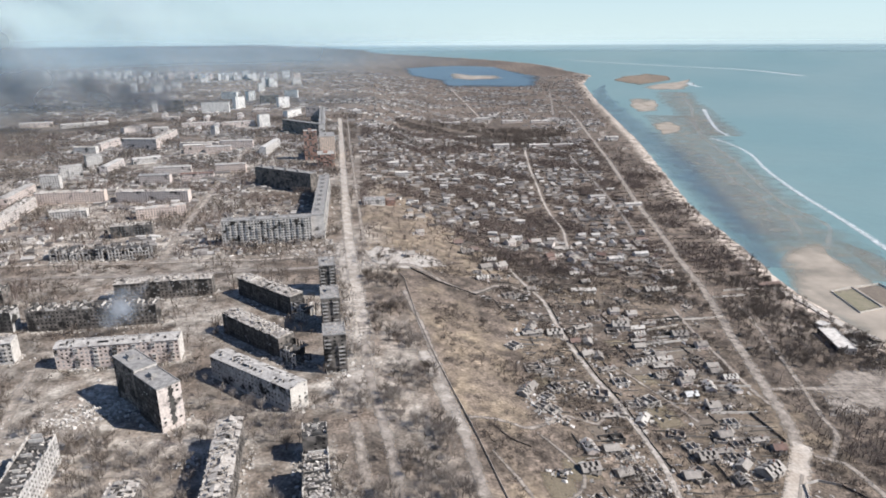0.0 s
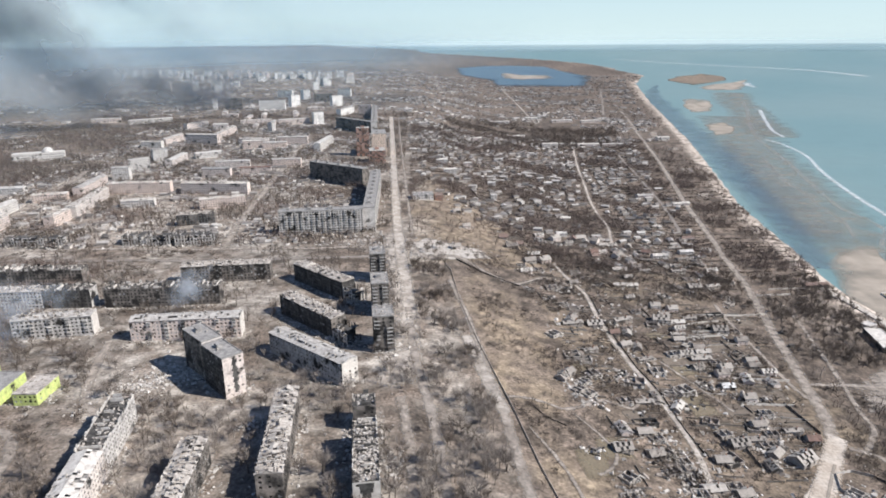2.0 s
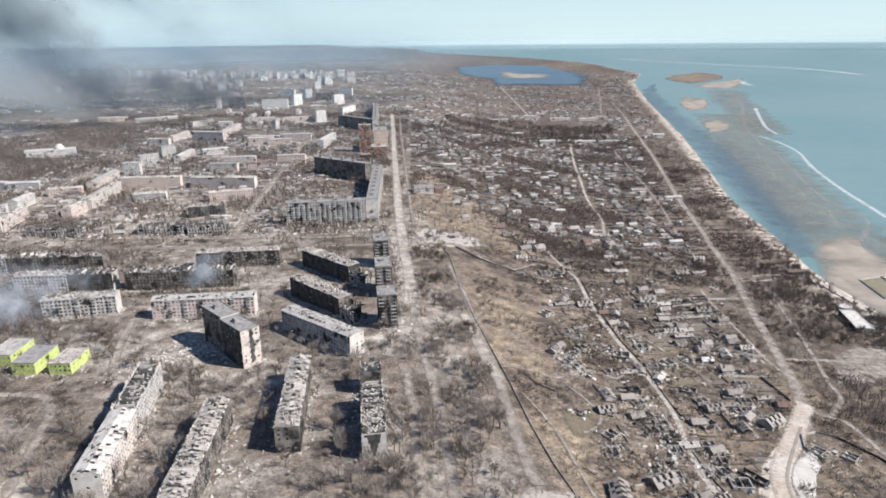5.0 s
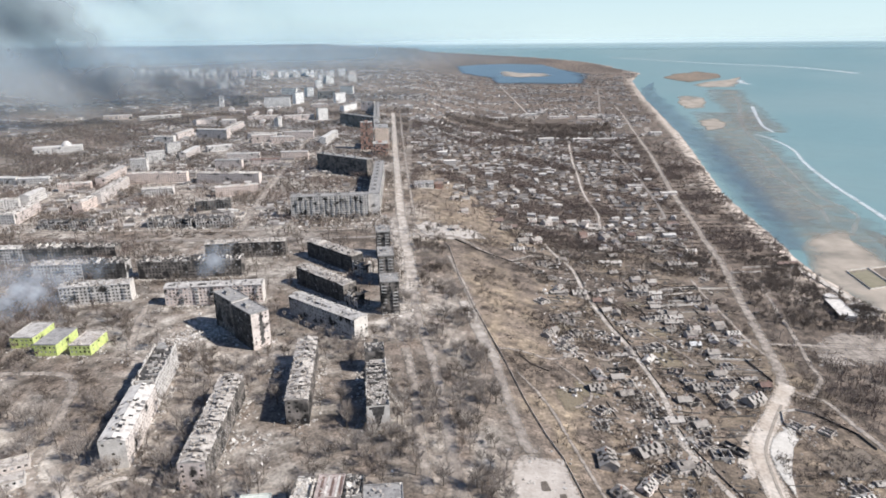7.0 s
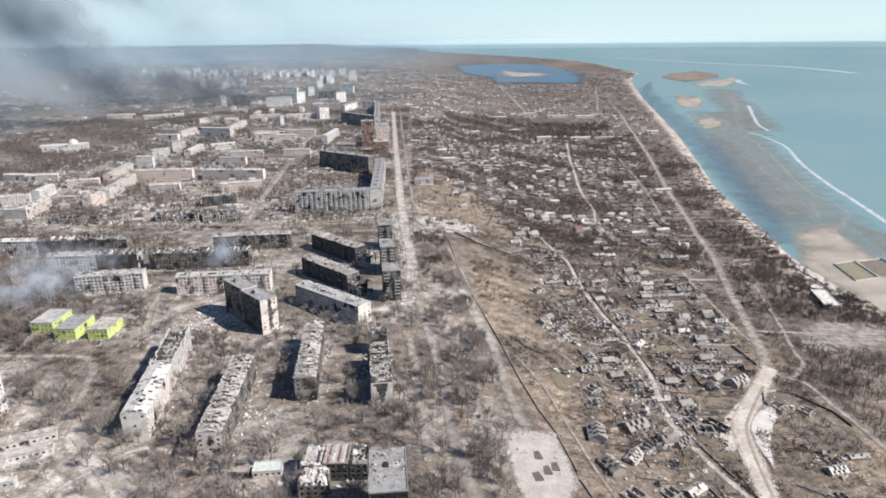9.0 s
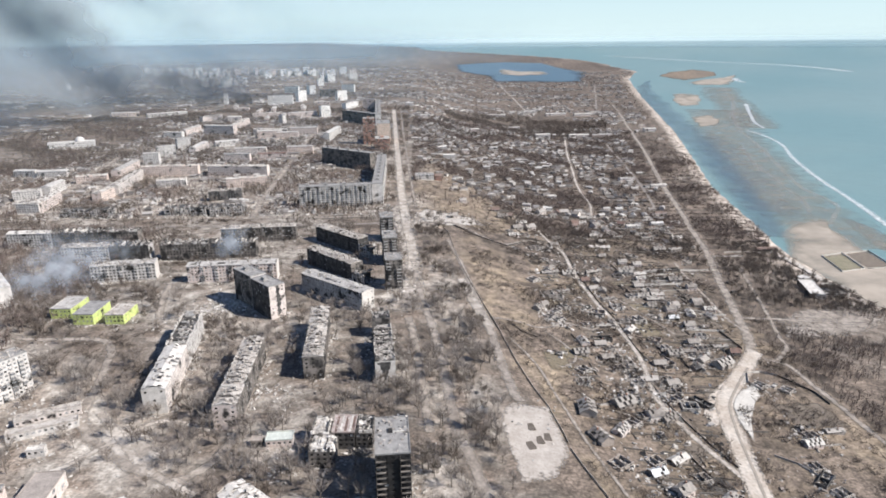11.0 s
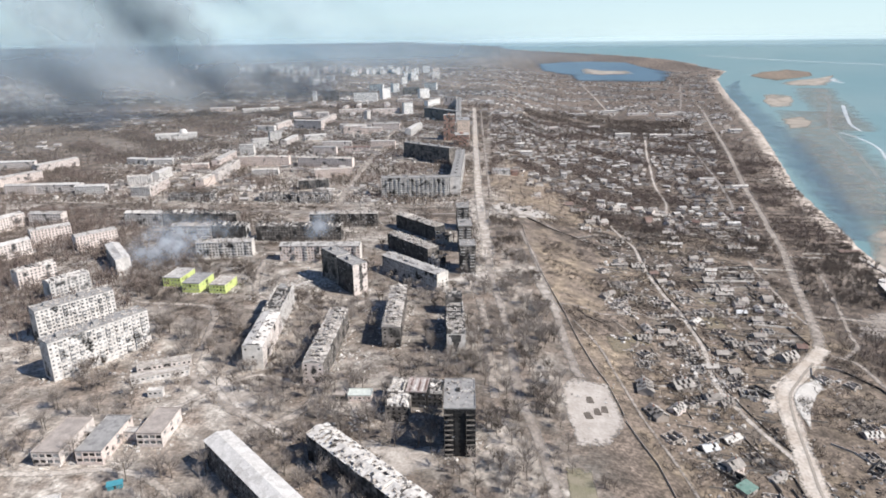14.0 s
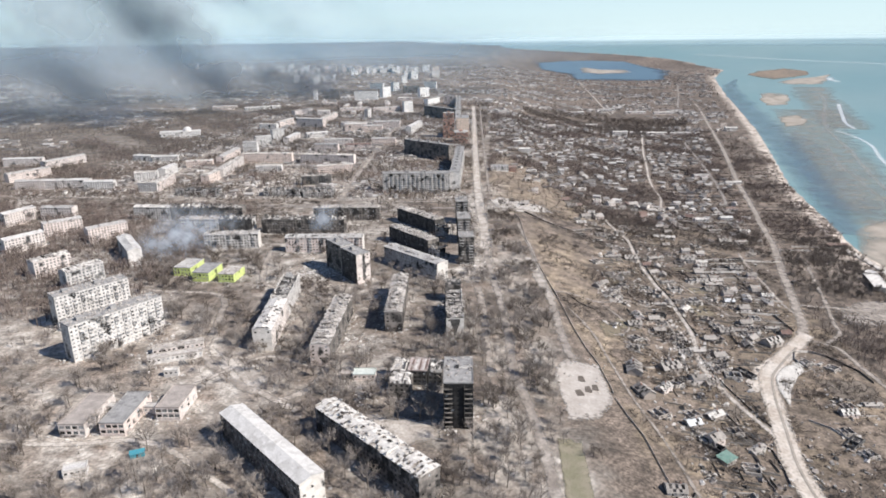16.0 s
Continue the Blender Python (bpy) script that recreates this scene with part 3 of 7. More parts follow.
for lot in ([(668, 1762), (678, 1815), (700, 1880)], [(560, 1265), (575, 1325)], [(745, 2105), (770, 2200)], [(505, 1060), (514, 1100)], [(640, 1560), (652, 1600)]):
    ribbon("yard", lot, 24, M_PALE, "pale trodden lot behind the beach", "yard")
road("path", [(372, 578), (366, 545), (345, 470), (326, 406), (312, 364), (306, 338), (284, 313)], 4, M_PALE, "straight pale promenade path among trees")
road("path", [(293, 397), (326, 399), (367, 399), (420, 402)], 5, M_PALE, "pale earth cross path")
road("lane", [(150, 640), (156, 589), (162, 550), (158, 484), (159, 439), (161, 404), (165, 366), (167, 323), (166, 295), (160, 258), (157, 235), (161, 211), (168, 183), (177, 161), (184, 143)], 4.4, M_LANE, "narrow pale village lane between ruined houses")
road("lane", [(252, 760), (256, 787), (271, 851), (276, 918), (288, 1016), (315, 1166), (342, 1323), (393, 1584)], (4, 6), M_LANE, "bleached winding village lane")
road("lane", [(376, 852), (391, 914), (415, 1044), (440, 1210), (482, 1507)], 5, M_ASPHALT, "grey village lane")
road("lane", [(393, 2096), (405, 2350), (428, 2745), (452, 3250), (479, 3700)], 6, M_LANE, "far straight village lane")
road("lane", [(669, 2303), (735, 2550), (807, 2822), (900, 3190), (997, 3550)], 8, M_ASPHALT, "far grey road between dark trees")
road("lane", [(293, 556), (285, 497), (282, 439), (280, 395), (281, 374)], 4, M_PALE, "pale garden lane beside plots")
road("path", [(30, 540), (39, 467), (44, 401), (50, 327), (52, 282), (55, 223), (58, 205)], (4, 7), M_PAVING, "broken concrete path along the fence")
road("path", [(-8, 470), (-3, 388), (5, 324), (10, 280), (14, 222), (18, 170), (26, 130), (33, 71), (36, 0)], (6, 7), M_PAVING, "pale paved walk through the boulevard trees")
road("path", [(-12, 330), (-6, 280), (-3, 230), (2, 170)], 6, M_PALE, "short trodden path beside the boulevard")
road("avenue", [(-68, 1864), (-50, 1400), (-34, 984), (-21, 680), (-9, 500), (-8, 440)], (12, 11), M_LANE, "wide dusty avenue carriageway")
ribbon("dust_belt", [(-26, 690), (-18, 560), (-12, 480), (-9, 425), (-8, 380), (-13, 345)], (20, 16), M_DUSTBELT, "belt of pale plaster dust along the avenue", "road", 0.38)
polygon_sheet("dust_patch", [(-28, 395), (-2, 392), (2, 352), (-10, 338), (-30, 346)], 0.3, M_DUSTBELT, "patch of pale plaster dust beside a burnt block", "plaza", 6, land=True, ragged=0.2)
ribbon("dust_belt", [(36, 420), (42, 372), (47, 335), (52, 312)], (8, 9), M_DUSTBELT, "worn pale strip beside the long fence", "path", 0.5)
polygon_sheet("dust_patch", [(-72, 122), (-28, 116), (-24, 98), (-50, 88), (-78, 104)], 0.25, M_DUSTBELT, "patch of pale plaster dust before the burnt tower", "plaza", 5, land=True, ragged=0.25)
polygon_sheet("dust_patch", [(-108, 172), (-80, 170), (-62, 154), (-70, 140), (-102, 146)], 0.25, M_DUSTBELT, "pale dusty yard behind a wrecked block", "plaza", 5, land=True, ragged=0.25)
polygon_sheet("dust_patch", [(-2, 150), (16, 152), (20, 112), (6, 96), (-6, 110)], 0.25, M_DUSTBELT, "pale dusty ground beside the burnt tower", "plaza", 5, land=True, ragged=0.25)
road("avenue", [(-47, 1863), (-32, 1400), (-17, 984), (-5, 680)], (4, 4), M_PALE, "second dusty avenue carriageway")
road("street", [(-620, 650), (-461, 652), (-337, 650), (-209, 642), (-31, 640)], 8, M_PALE, "long pale cross street with rubble", smooth=False)
road("street", [(-600, 622), (-440, 617), (-319, 611), (-199, 603), (-30, 608)], 7, M_ASPHALT, "grey cross street with bare verges", smooth=False)
road("street", [(-206, 650), (-213, 701), (-222, 918), (-234, 1256), (-240, 1500)], 10, M_PALE, "pale straight side street")
road("street", [(-486, 650), (-491, 660), (-509, 773), (-524, 864), (-560, 1100)], 14, M_PALE, "broad pale street between housing blocks")
road("track", [(64, 300), (78, 262), (84, 220), (92, 170), (104, 110), (112, 50)], 2.2, M_PALE, "faint trodden track in dry grass")
road("track", [(96, 322), (108, 300), (112, 282), (104, 268), (96, 262)], 2.2, M_PALE, "curving vehicle track on the hillside")
road("track", [(122, 346), (140, 340), (150, 352), (163, 350)], 2.5, M_PALE, "short track to the village lane")
road("track", [(187, 420), (196, 395), (206, 372), (214, 350)], 2.5, M_PALE, "sandy track between garden plots")
road("track", [(56, 332), (71, 333), (85, 328), (94, 327), (122, 346)], 3, M_PALE, "trodden earth track over the hillside")
road("track", [(-10, 641), (12, 600), (37, 612), (68, 572), (94, 552), (129, 585), (149, 572)], (9, 5), M_PALE, "pale rutted track along the hill edge")
road("street", [(-230, 420), (-205, 330), (-150, 300), (-118, 290), (-112, 230), (-110, 160), (-130, 130)], 6, M_PALE, "dusty yard street between housing blocks")
road("path", [(-195, 201), (-174, 177), (-153, 151), (-136, 137), (-115, 123)], 4.5, M_LANE, "trodden pale path through the yard")
road("path", [(-290, 84), (-253, 81), (-228, 82), (-197, 87), (-174, 81), (-146, 62), (-126, 48), (-110, 30)], 4, M_LANE, "pale earth drive before the school")
road("path", [(-200, 142), (-189, 150), (-175, 170), (-155, 191), (-124, 180)], 4, M_LANE, "pale crossing path in the yard")
polygon_sheet("dust_patch", [(-190, 188), (-171, 190), (-138, 153), (-148, 138), (-169, 151)], 0.25, M_DUSTBELT, "bare dusty ground in the yard", "plaza", 5, land=True, ragged=0.2)
polygon_sheet("dust_patch", [(-100, 177), (-67, 182), (-65, 150), (-87, 153)], 0.25, M_DUSTBELT, "pale yard round a kiosk", "plaza", 5, land=True, ragged=0.15)
road("street", [(-340, 330), (-300, 310), (-235, 300), (-215, 250), (-200, 190), (-160, 150), (-120, 130)], 6, M_PALE, "dusty yard street past a school")
polygon_sheet("plaza", [(51, 202), (76, 204), (79, 156), (66, 134), (47, 127), (43, 189)], 0.32, M_SLAB, "square pad of pale concrete paving", "plaza", 6, land=True, ragged=0.05)
polygon_sheet("plaza", [(12, 669), (64, 648), (84, 618), (40, 600), (2, 610), (-4, 650)], 0.3, M_DUSTROAD, "rubble-strewn bleached crossing", "plaza", 8, land=True, ragged=0.2)
polygon_sheet("lawn", [(39, 108), (52, 108), (53, 60), (53, 10), (40, 10), (38, 60)], 0.2, M_LAWN, "rectangular strip of faded turf", "lawn", 8, land=True, ragged=0.04)
polygon_sheet("plaza", [(331, 387), (352, 387), (356, 364), (317, 360)], 0.2, M_PAVING, "small pale paved square by the path", "plaza", 8, land=True, ragged=0.08)
polygon_sheet("plaza", [(342, 405), (395, 404), (422, 433), (376, 432)], 0.2, M_PALE, "bare sandy lot near the beach", "plaza", 8, land=True, ragged=0.15)


ribbon("promenade", [(446, 640), (452, 616), (454, 582), (455, 556), (456, 534), (452, 505)], 9, M_DUSTROAD, "pale concrete promenade above the sand", "promenade", 0.5)
for gx_, gy_, gw_, gh_ in ((194, 356, 24, 34), (114, 290, 22, 26), (98, 272, 20, 30), (202, 408, 20, 26), (120, 387, 16, 30), (238, 353, 26, 10), (205, 470, 22, 16)):
    polygon_sheet("grass_patch", [(gx_ - gw_ / 2, gy_ - gh_ / 2), (gx_ + gw_ / 2, gy_ - gh_ / 2 + 4), (gx_ + gw_ / 2 - 5, gy_ + gh_ / 2), (gx_ - gw_ / 2 - 3, gy_ + gh_ / 2 - 3)], 0.1, M_STRAW, "patch of straw-yellow dry grass on the slope", "grass", 5, land=True, ragged=0.2)


# ---- housing blocks ----
FOOTPRINTS = []
rng = random.Random(11)


def window_mesh(w, h, kind):
    """One window, its face towards -y, its lower left corner at the origin."""
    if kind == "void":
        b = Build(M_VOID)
        # flat near-black sheet in place of the dark room behind
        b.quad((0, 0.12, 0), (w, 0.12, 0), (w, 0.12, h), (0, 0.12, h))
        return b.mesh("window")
    b = Build(M_GLASSPALE if kind == "curtain" else M_GLASSDUSTY, M_FRAME)
    xs, zs = (0, 0.1, w / 2 - 0.05, w / 2 + 0.05, w - 0.1, w), (0, 0.1, h - 0.1, h)
    b.v = [(x, 0.0, z) for z in zs for x in xs]
    for k in range(3):
        for i in range(5):
            b.f.append((k * 6 + i, k * 6 + i + 1, k * 6 + i + 7, k * 6 + i + 6))
            b.m.append(0 if k == 1 and i in (1, 3) else 1)
    return b.mesh("window")


WINDOWS = {}


def window_data(w, h, kind):
    key = (round(w, 2), round(h, 2), kind)
    if key not in WINDOWS:
        WINDOWS[key] = window_mesh(w, h, kind)
    return WINDOWS[key]


def facade(b, o, u, n, length, height, floors, fh, bay, ww, wh, base, slot=0, skip=0.0, rnd=rng):
    """A wall with set-back openings from corner o along u, facing n. Returns the places of the openings."""
    bays = max(1, int(round(length / bay)))
    cw = length / bays
    o, u, n = Vector(o), Vector(u), Vector(n)
    up = Vector((0, 0, 1))
    at = lambda s, z, d=0.0: tuple(o + u * s + up * z - n * d)
    b.quad(at(0, -2), at(length, -2), at(length, base), at(0, base), slot)
    top = base + floors * fh
    b.quad(at(0, top), at(length, top), at(length, height), at(0, height), slot)
    holes = []
    for i in range(bays):
        x0, x1 = i * cw, (i + 1) * cw
        a, c = x0 + (cw - ww) / 2, x0 + (cw + ww) / 2
        for f in range(floors):
            z0, z1 = base + f * fh, base + (f + 1) * fh
            if rnd.random() < skip:
                b.quad(at(x0, z0), at(x1, z0), at(x1, z1), at(x0, z1), slot)
                continue
            s, t = z0 + 0.85, z0 + 0.85 + wh
            b.quad(at(x0, z0), at(x1, z0), at(x1, s), at(x0, s), slot)
            b.quad(at(x0, t), at(x1, t), at(x1, z1), at(x0, z1), slot)
            b.quad(at(x0, s), at(a, s), at(a, t), at(x0, t), slot)
            b.quad(at(c, s), at(x1, s), at(x1, t), at(c, t), slot)
            d = 0.35
            b.quad(at(a, s), at(c, s), at(c, s, d), at(a, s, d), slot)
            b.quad(at(a, t, d), at(c, t, d), at(c, t), at(a, t), slot)
            b.quad(at(a, s), at(a, s, d), at(a, t, d), at(a, t), slot)
            b.quad(at(c, s, d), at(c, s), at(c, t), at(c, t, d), slot)
            holes.append((at(a, s, d - 0.14), i, f))
    return holes


def block(label, ax, ay, ang, length, width, floors, side=1, wall=None, roof="gable", burnt=0.5, damage=0.15, rich=True, both=False,
          balconies=0, end=None, roofmat=None, fh=2.85, group="housing blocks", category="apartment block", name="apartment_block", bay=3.1, vents=True, pick=True, win=(1.5, 1.45)):
    """A housing block whose long front runs from a corner along ang; its depth lies to the left (side 1) or to the right."""
    if roofmat is None:
        roofmat = M_ROOFSLATE
    a = radians(ang)
    if side < 0:
        ax, ay, a = ax + length * math.cos(a), ay + length * math.sin(a), a + math.pi
    ca, sa = math.cos(a), math.sin(a)
    corners = [(ax + ca * x - sa * y, ay + sa * x + ca * y) for x, y in ((0, 0), (length, 0), (length, width), (0, width))]
    FOOTPRINTS.append(corners)
    zs = [gz(*c) for c in corners]
    z0 = sum(zs) / 4
    m = Matrix.Translation((ax, ay, z0)) @ Matrix.Rotation(a, 4, "Z")
    far = math.hypot(ax, ay + 110) > NEAR
    if far:
        p = warp(np.array([[ax, ay, z0]]))[0]
        k = math.hypot(p[0], p[1] + 110) / math.hypot(ax, ay + 110)
        m = Matrix.Translation(p) @ Matrix.Rotation(a, 4, "Z") @ Matrix.Diagonal((k, k, k, 1))
    root = thing(name, m, label, category, group)
    base = 1.2
    height = base + floors * fh + 0.6
    b = Build(wall, end or wall)
    if rich:
        ww, wh = win
        sets = [("front", (0, 0, 0), (1, 0, 0), (0, -1, 0), length, bay, 0, 0.0), ("back", (length, width, 0), (-1, 0, 0), (0, 1, 0), length, bay, 0, 0.0),
                ("end", (length, 0, 0), (0, 1, 0), (1, 0, 0), width, width / 3, 1, 0.45), ("end", (0, width, 0), (0, -1, 0), (-1, 0, 0), width, width / 3, 1, 0.45)]
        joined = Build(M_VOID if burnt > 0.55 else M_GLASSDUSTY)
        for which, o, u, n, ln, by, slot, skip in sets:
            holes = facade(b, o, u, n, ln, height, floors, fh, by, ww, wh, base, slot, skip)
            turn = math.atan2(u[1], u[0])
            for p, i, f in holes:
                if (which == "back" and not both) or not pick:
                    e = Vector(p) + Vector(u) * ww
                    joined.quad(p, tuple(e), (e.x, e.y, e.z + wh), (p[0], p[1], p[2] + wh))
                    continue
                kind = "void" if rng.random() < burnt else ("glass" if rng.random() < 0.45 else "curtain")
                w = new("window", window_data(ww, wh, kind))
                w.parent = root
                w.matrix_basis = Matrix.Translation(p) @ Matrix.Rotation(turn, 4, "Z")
        if joined.f:
            tagged(joined.part("rear_glazing", root), kind="stuff")
    else:
        b.box(0, 0, -2, length, width, height - 0.12)
        g = Build(M_VOID if burnt > 0.65 else M_GLASSDUSTY)
        nb = max(2, int(length / 3.2))
        cw = length / nb
        for i in range(nb):
            for f in range(floors):
                z = base + f * fh + 0.8
                x = i * cw + cw * 0.25
                g.quad((x, -0.06, z), (x + cw * 0.5, -0.06, z), (x + cw * 0.5, -0.06, z + 1.5), (x, -0.06, z + 1.5))
                g.quad((x, width + 0.06, z), (x, width + 0.06, z + 1.5), (x + cw * 0.5, width + 0.06, z + 1.5), (x + cw * 0.5, width + 0.06, z))
        tagged(g.part("glazing", root), kind="stuff")
    b.part("wall", root)
    if balconies:
        bb = Build(M_PANEL if wall is not M_BURNT else M_BURNT, M_GLASSDUSTY, M_FRAME)
        bb.box(0, -1.1, 0, 2.8, 0.02, 0.14)
        bb.box(0, -1.1, 0.14, 0.08, 0, 1.1)
        bb.box(2.72, -1.1, 0.14, 2.8, 0, 1.1)
        bb.box(0.08, -1.1, 0.14, 2.72, -1.02, 1.1)
        bme = bb.mesh("balcony")
        gb = Build(M_SCORCHED, M_GLASSDUSTY, M_FRAME)
        gb.v, gb.f, gb.m = list(bb.v), list(bb.f), list(bb.m)
        gb.box(0.08, -1.06, 1.1, 2.72, -1.0, 2.3, 1)
        gb.box(0, -1.1, 2.3, 2.8, 0, 2.42, 0)
        for gx_ in (0.0, 0.9, 1.82, 2.72):
            gb.box(gx_, -1.1, 1.1, gx_ + 0.08, -1.07, 2.3, 2)
        glazed = gb.mesh("balcony")
        bays = max(1, int(round(length / bay)))
        cw = length / bays
        for i in range(1, bays - 1):
            if i % balconies:
                continue
            for f in range(floors):
                if rng.random() < 0.12:
                    continue
                o = new("balcony", glazed if rng.random() < 0.45 else bme)
                o.parent = root
                o.location = (i * cw + 0.2, 0, base + f * fh - 0.05)
    # the roof
    r = Build(roofmat, M_VOID, M_BURNT)
    if rich or roof != "flat":
        attic = Build(M_ROOFASH if damage > 0.25 else M_ROOFTAR)
        attic.box(0.05, 0.05, height - 0.55, length - 0.05, width - 0.05, height - 0.3)
        attic.part("attic_floor", root)
    if roof == "gable":
        rise, over = 1.9, 0.5
        n = max(4, int(length / 1.7))
        ys = [-over, width / 6, width / 3, width / 2, width * 2 / 3, width * 5 / 6, width + over]
        for i in range(n + 1):
            for k, y in enumerate(ys):
                low = 1 - abs(k - 3) / 3
                sag = rng.uniform(-0.9, 0.1) * rng.random() if damage > 0.25 else rng.uniform(-0.06, 0.06)
                r.v.append((-0.3 + (length + 0.6) * i / n, y, height + rise * low + sag * low))
        for i in range(n):
            for k in range(6):
                torn = math.sin(i * 0.55 + ax) + math.sin(i * 0.23 + k * 0.9 + ay) + math.sin(k * 1.3 - i * 0.31)
                if rng.random() < damage * (0.5 if torn < 0 else 1.5):
                    continue
                q = i * 7 + k
                r.f.append((q, q + 7, q + 8, q + 1))
                r.m.append(0)
        for x in (0, length):
            r.tri((x, 0, height), (x, width, height), (x, width / 2, height + rise - 0.1), 0)
        if damage > 0.25:
            t = Build(M_BURNT)
            k = int(length / 1.8)
            for i in range(k):
                x = length * i / k
                if rng.random() < 0.6:
                    t.quad((x, 0, height), (x + 0.15, 0, height), (x + 0.15, width / 2, height + rise - 0.15), (x, width / 2, height + rise - 0.15))
                if rng.random() < 0.6:
                    t.quad((x, width / 2, height + rise - 0.15), (x + 0.15, width / 2, height + rise - 0.15), (x + 0.15, width, height), (x, width, height))
            tagged(t.part("rafter_frame", root), kind="stuff")
            cw_ = Build(M_ENDWALL, M_SOOT)
            for i in range(1, int(length / 5.6)):
                x, tall = i * 5.6 + rng.uniform(-2.4, 2.0), rng.uniform(0.2, rise)
                y0, y1 = sorted((rng.uniform(0.3, width * 0.5), rng.uniform(width * 0.5, width - 0.3)))
                cw_.box(x, y0, height - 0.3, x + 0.5, y1, height + tall, 0 if rng.random() < 0.6 else 1)
            for y in (0.02, width - 0.42):
                for i in range(int(length / 3.1)):
                    if rng.random() < 0.6:
                        cw_.box(i * 3.1, y, height - 0.02, i * 3.1 + rng.uniform(0.8, 2.6), y + 0.4, height + rng.uniform(0.15, 1.1), 0 if rng.random() < 0.7 else 1)
            tagged(cw_.part("attic_masonry", root), kind="stuff")
    elif roof == "ruin":
        jag = Build(wall, M_ENDWALL, M_BURNT)
        for y in (0.0, width - 0.45):
            x = 0.0
            while x < length - 0.5:
                step_ = min(rng.uniform(0.9, 3.4), length - x)
                jag.box(x, y, height - 0.05, x + step_ - 0.01, y + 0.45, height + rng.choice((0.2, 0.5, 0.9, 1.6, 2.4)), 0 if rng.random() < 0.6 else 1)
                x += step_
        for i in range(int(length / 4.2) + 1):
            x = min(i * 4.2, length - 0.4)
            y0, y1 = sorted((rng.uniform(0.5, width * 0.5), rng.uniform(width * 0.5, width - 0.5)))
            jag.box(x, y0, height - 0.35, x + 0.4, y1, height + rng.uniform(0.6, 2.6), rng.choice((0, 1, 2)))
        tagged(jag.part("broken_masonry", root), kind="stuff")
        r.v = [(0.5, 0.5, height - 0.25), (length - 0.5, 0.5, height - 0.25), (length - 0.5, width - 0.5, height - 0.25), (0.5, width - 0.5, height - 0.25)]
        r.f, r.m = [(0, 1, 2, 3)], [2]
    else:
        ring = lambda o, z: [(-o, -o, z), (length + o, -o, z), (length + o, width + o, z), (-o, width + o, z)]
        r.v = ring(0.1, height - 0.25) + ring(0.1, height + 0.5) + ring(-0.25, height + 0.5) + ring(-0.25, height) 
        for k in range(3):
            r.f += [(k * 4 + i, k * 4 + (i + 1) % 4, k * 4 + 4 + (i + 1) % 4, k * 4 + 4 + i) for i in range(4)]
        r.f += [(12, 13, 14, 15), (3, 2, 1, 0)]
        r.m = [0] * len(r.f)
    top = r.part("roof", root)
    if vents and roof != "ruin":
        step = 9 if roof == "gable" else 14
        for i in range(1, int(length / step)):
            for s in (0.3, 0.7):
                if rng.random() < 0.3:
                    continue
                x, y = i * step + rng.uniform(-2, 2), width * s
                v = Build(M_RUBBLE)
                zt = height + (2.3 if roof == "gable" else 1.3)
                v.box(x, y - 0.4, height - 0.3, x + 1.0, y + 0.4, zt)
                v.v[4:] = [(px + (0.12 if px > x else -0.12), py + (0.12 if py > y else -0.12), pz) for px, py, pz in v.v[4:]]
                v.part("roof_vent", top)
        if roof == "flat" and length > 20:
            for i in range(max(1, int(length / 24))):
                x = 8 + i * 24
                v = Build(M_ROOFTAR)
                v.box(x, width * 0.35, height, x + 4.5, width * 0.35 + 3.5, height + 2.6)
                v.part("stair_head", top)
    if damage > 0.2:
        d = Build(M_ROOFASH)
        for i in range(int(length * 1.8)):
            d.lump((rng.uniform(0, length), rng.uniform(0.5, width - 0.5), height + (0.3 if roof == "flat" else 0.2) + rng.random() * 1.2 * (roof == "gable")), rng.uniform(0.25, 0.9), 0, rng)
        tagged(d.part("roof_debris", top), kind="stuff")
    return root


# diagonal five-storey rows beside the avenue
block("smoke-stained five-storey block with pale gable end", -49, 343, 138, 76, 13.5, 5, -1, M_SCORCHED, "gable", 0.5, 0.12, end=M_ENDWALL, roofmat=M_ROOFSLATE)
block("burnt-out dark five-storey block, roof collapsed", -64.3, 415.2, 133, 70, 13.5, 5, -1, M_BURNT, "gable", 0.9, 0.45, end=M_SOOT, roofmat=M_ROOFASH)
block("burnt-out dark five-storey block, roof fallen in", -64.1, 491.5, 134, 72, 13.5, 5, -1, M_BURNT, "gable", 0.9, 0.4, roofmat=M_ROOFASH, pick=False)
white_end = block("nine-storey tower with sooty side and white end", -120, 332, 132, 28, 14, 9, -1, M_BURNT, "flat", 0.8, 0.1, end=M_WALLPALE, roofmat=M_ROOFTAR, balconies=0)
white_end_soot = [(6.0 + 0.5 * math.sin(k * 2.1), 9.0 + 0.6 * math.sin(k * 1.3), 3.0 + k * 1.3) for k in range(18)]
block("nine-storey tower section with grey roof", -140, 357, 132, 29, 14, 9, -1, M_SOOT, "flat", 0.8, 0.1, end=M_PANEL, roofmat=M_ROOFTAR)
SECTIONS = [block("burnt nine-storey block section beside the avenue", x, y, 95, ln, w_, 9, -1, M_BURNT, "flat", 0.85, 0.4, end=M_SOOT, roofmat=M_ROOFTAR) for x, y, ln, w_ in ((-32, 392, 20, 15), (-37, 455, 26, 14), (-43, 532, 24, 14))]
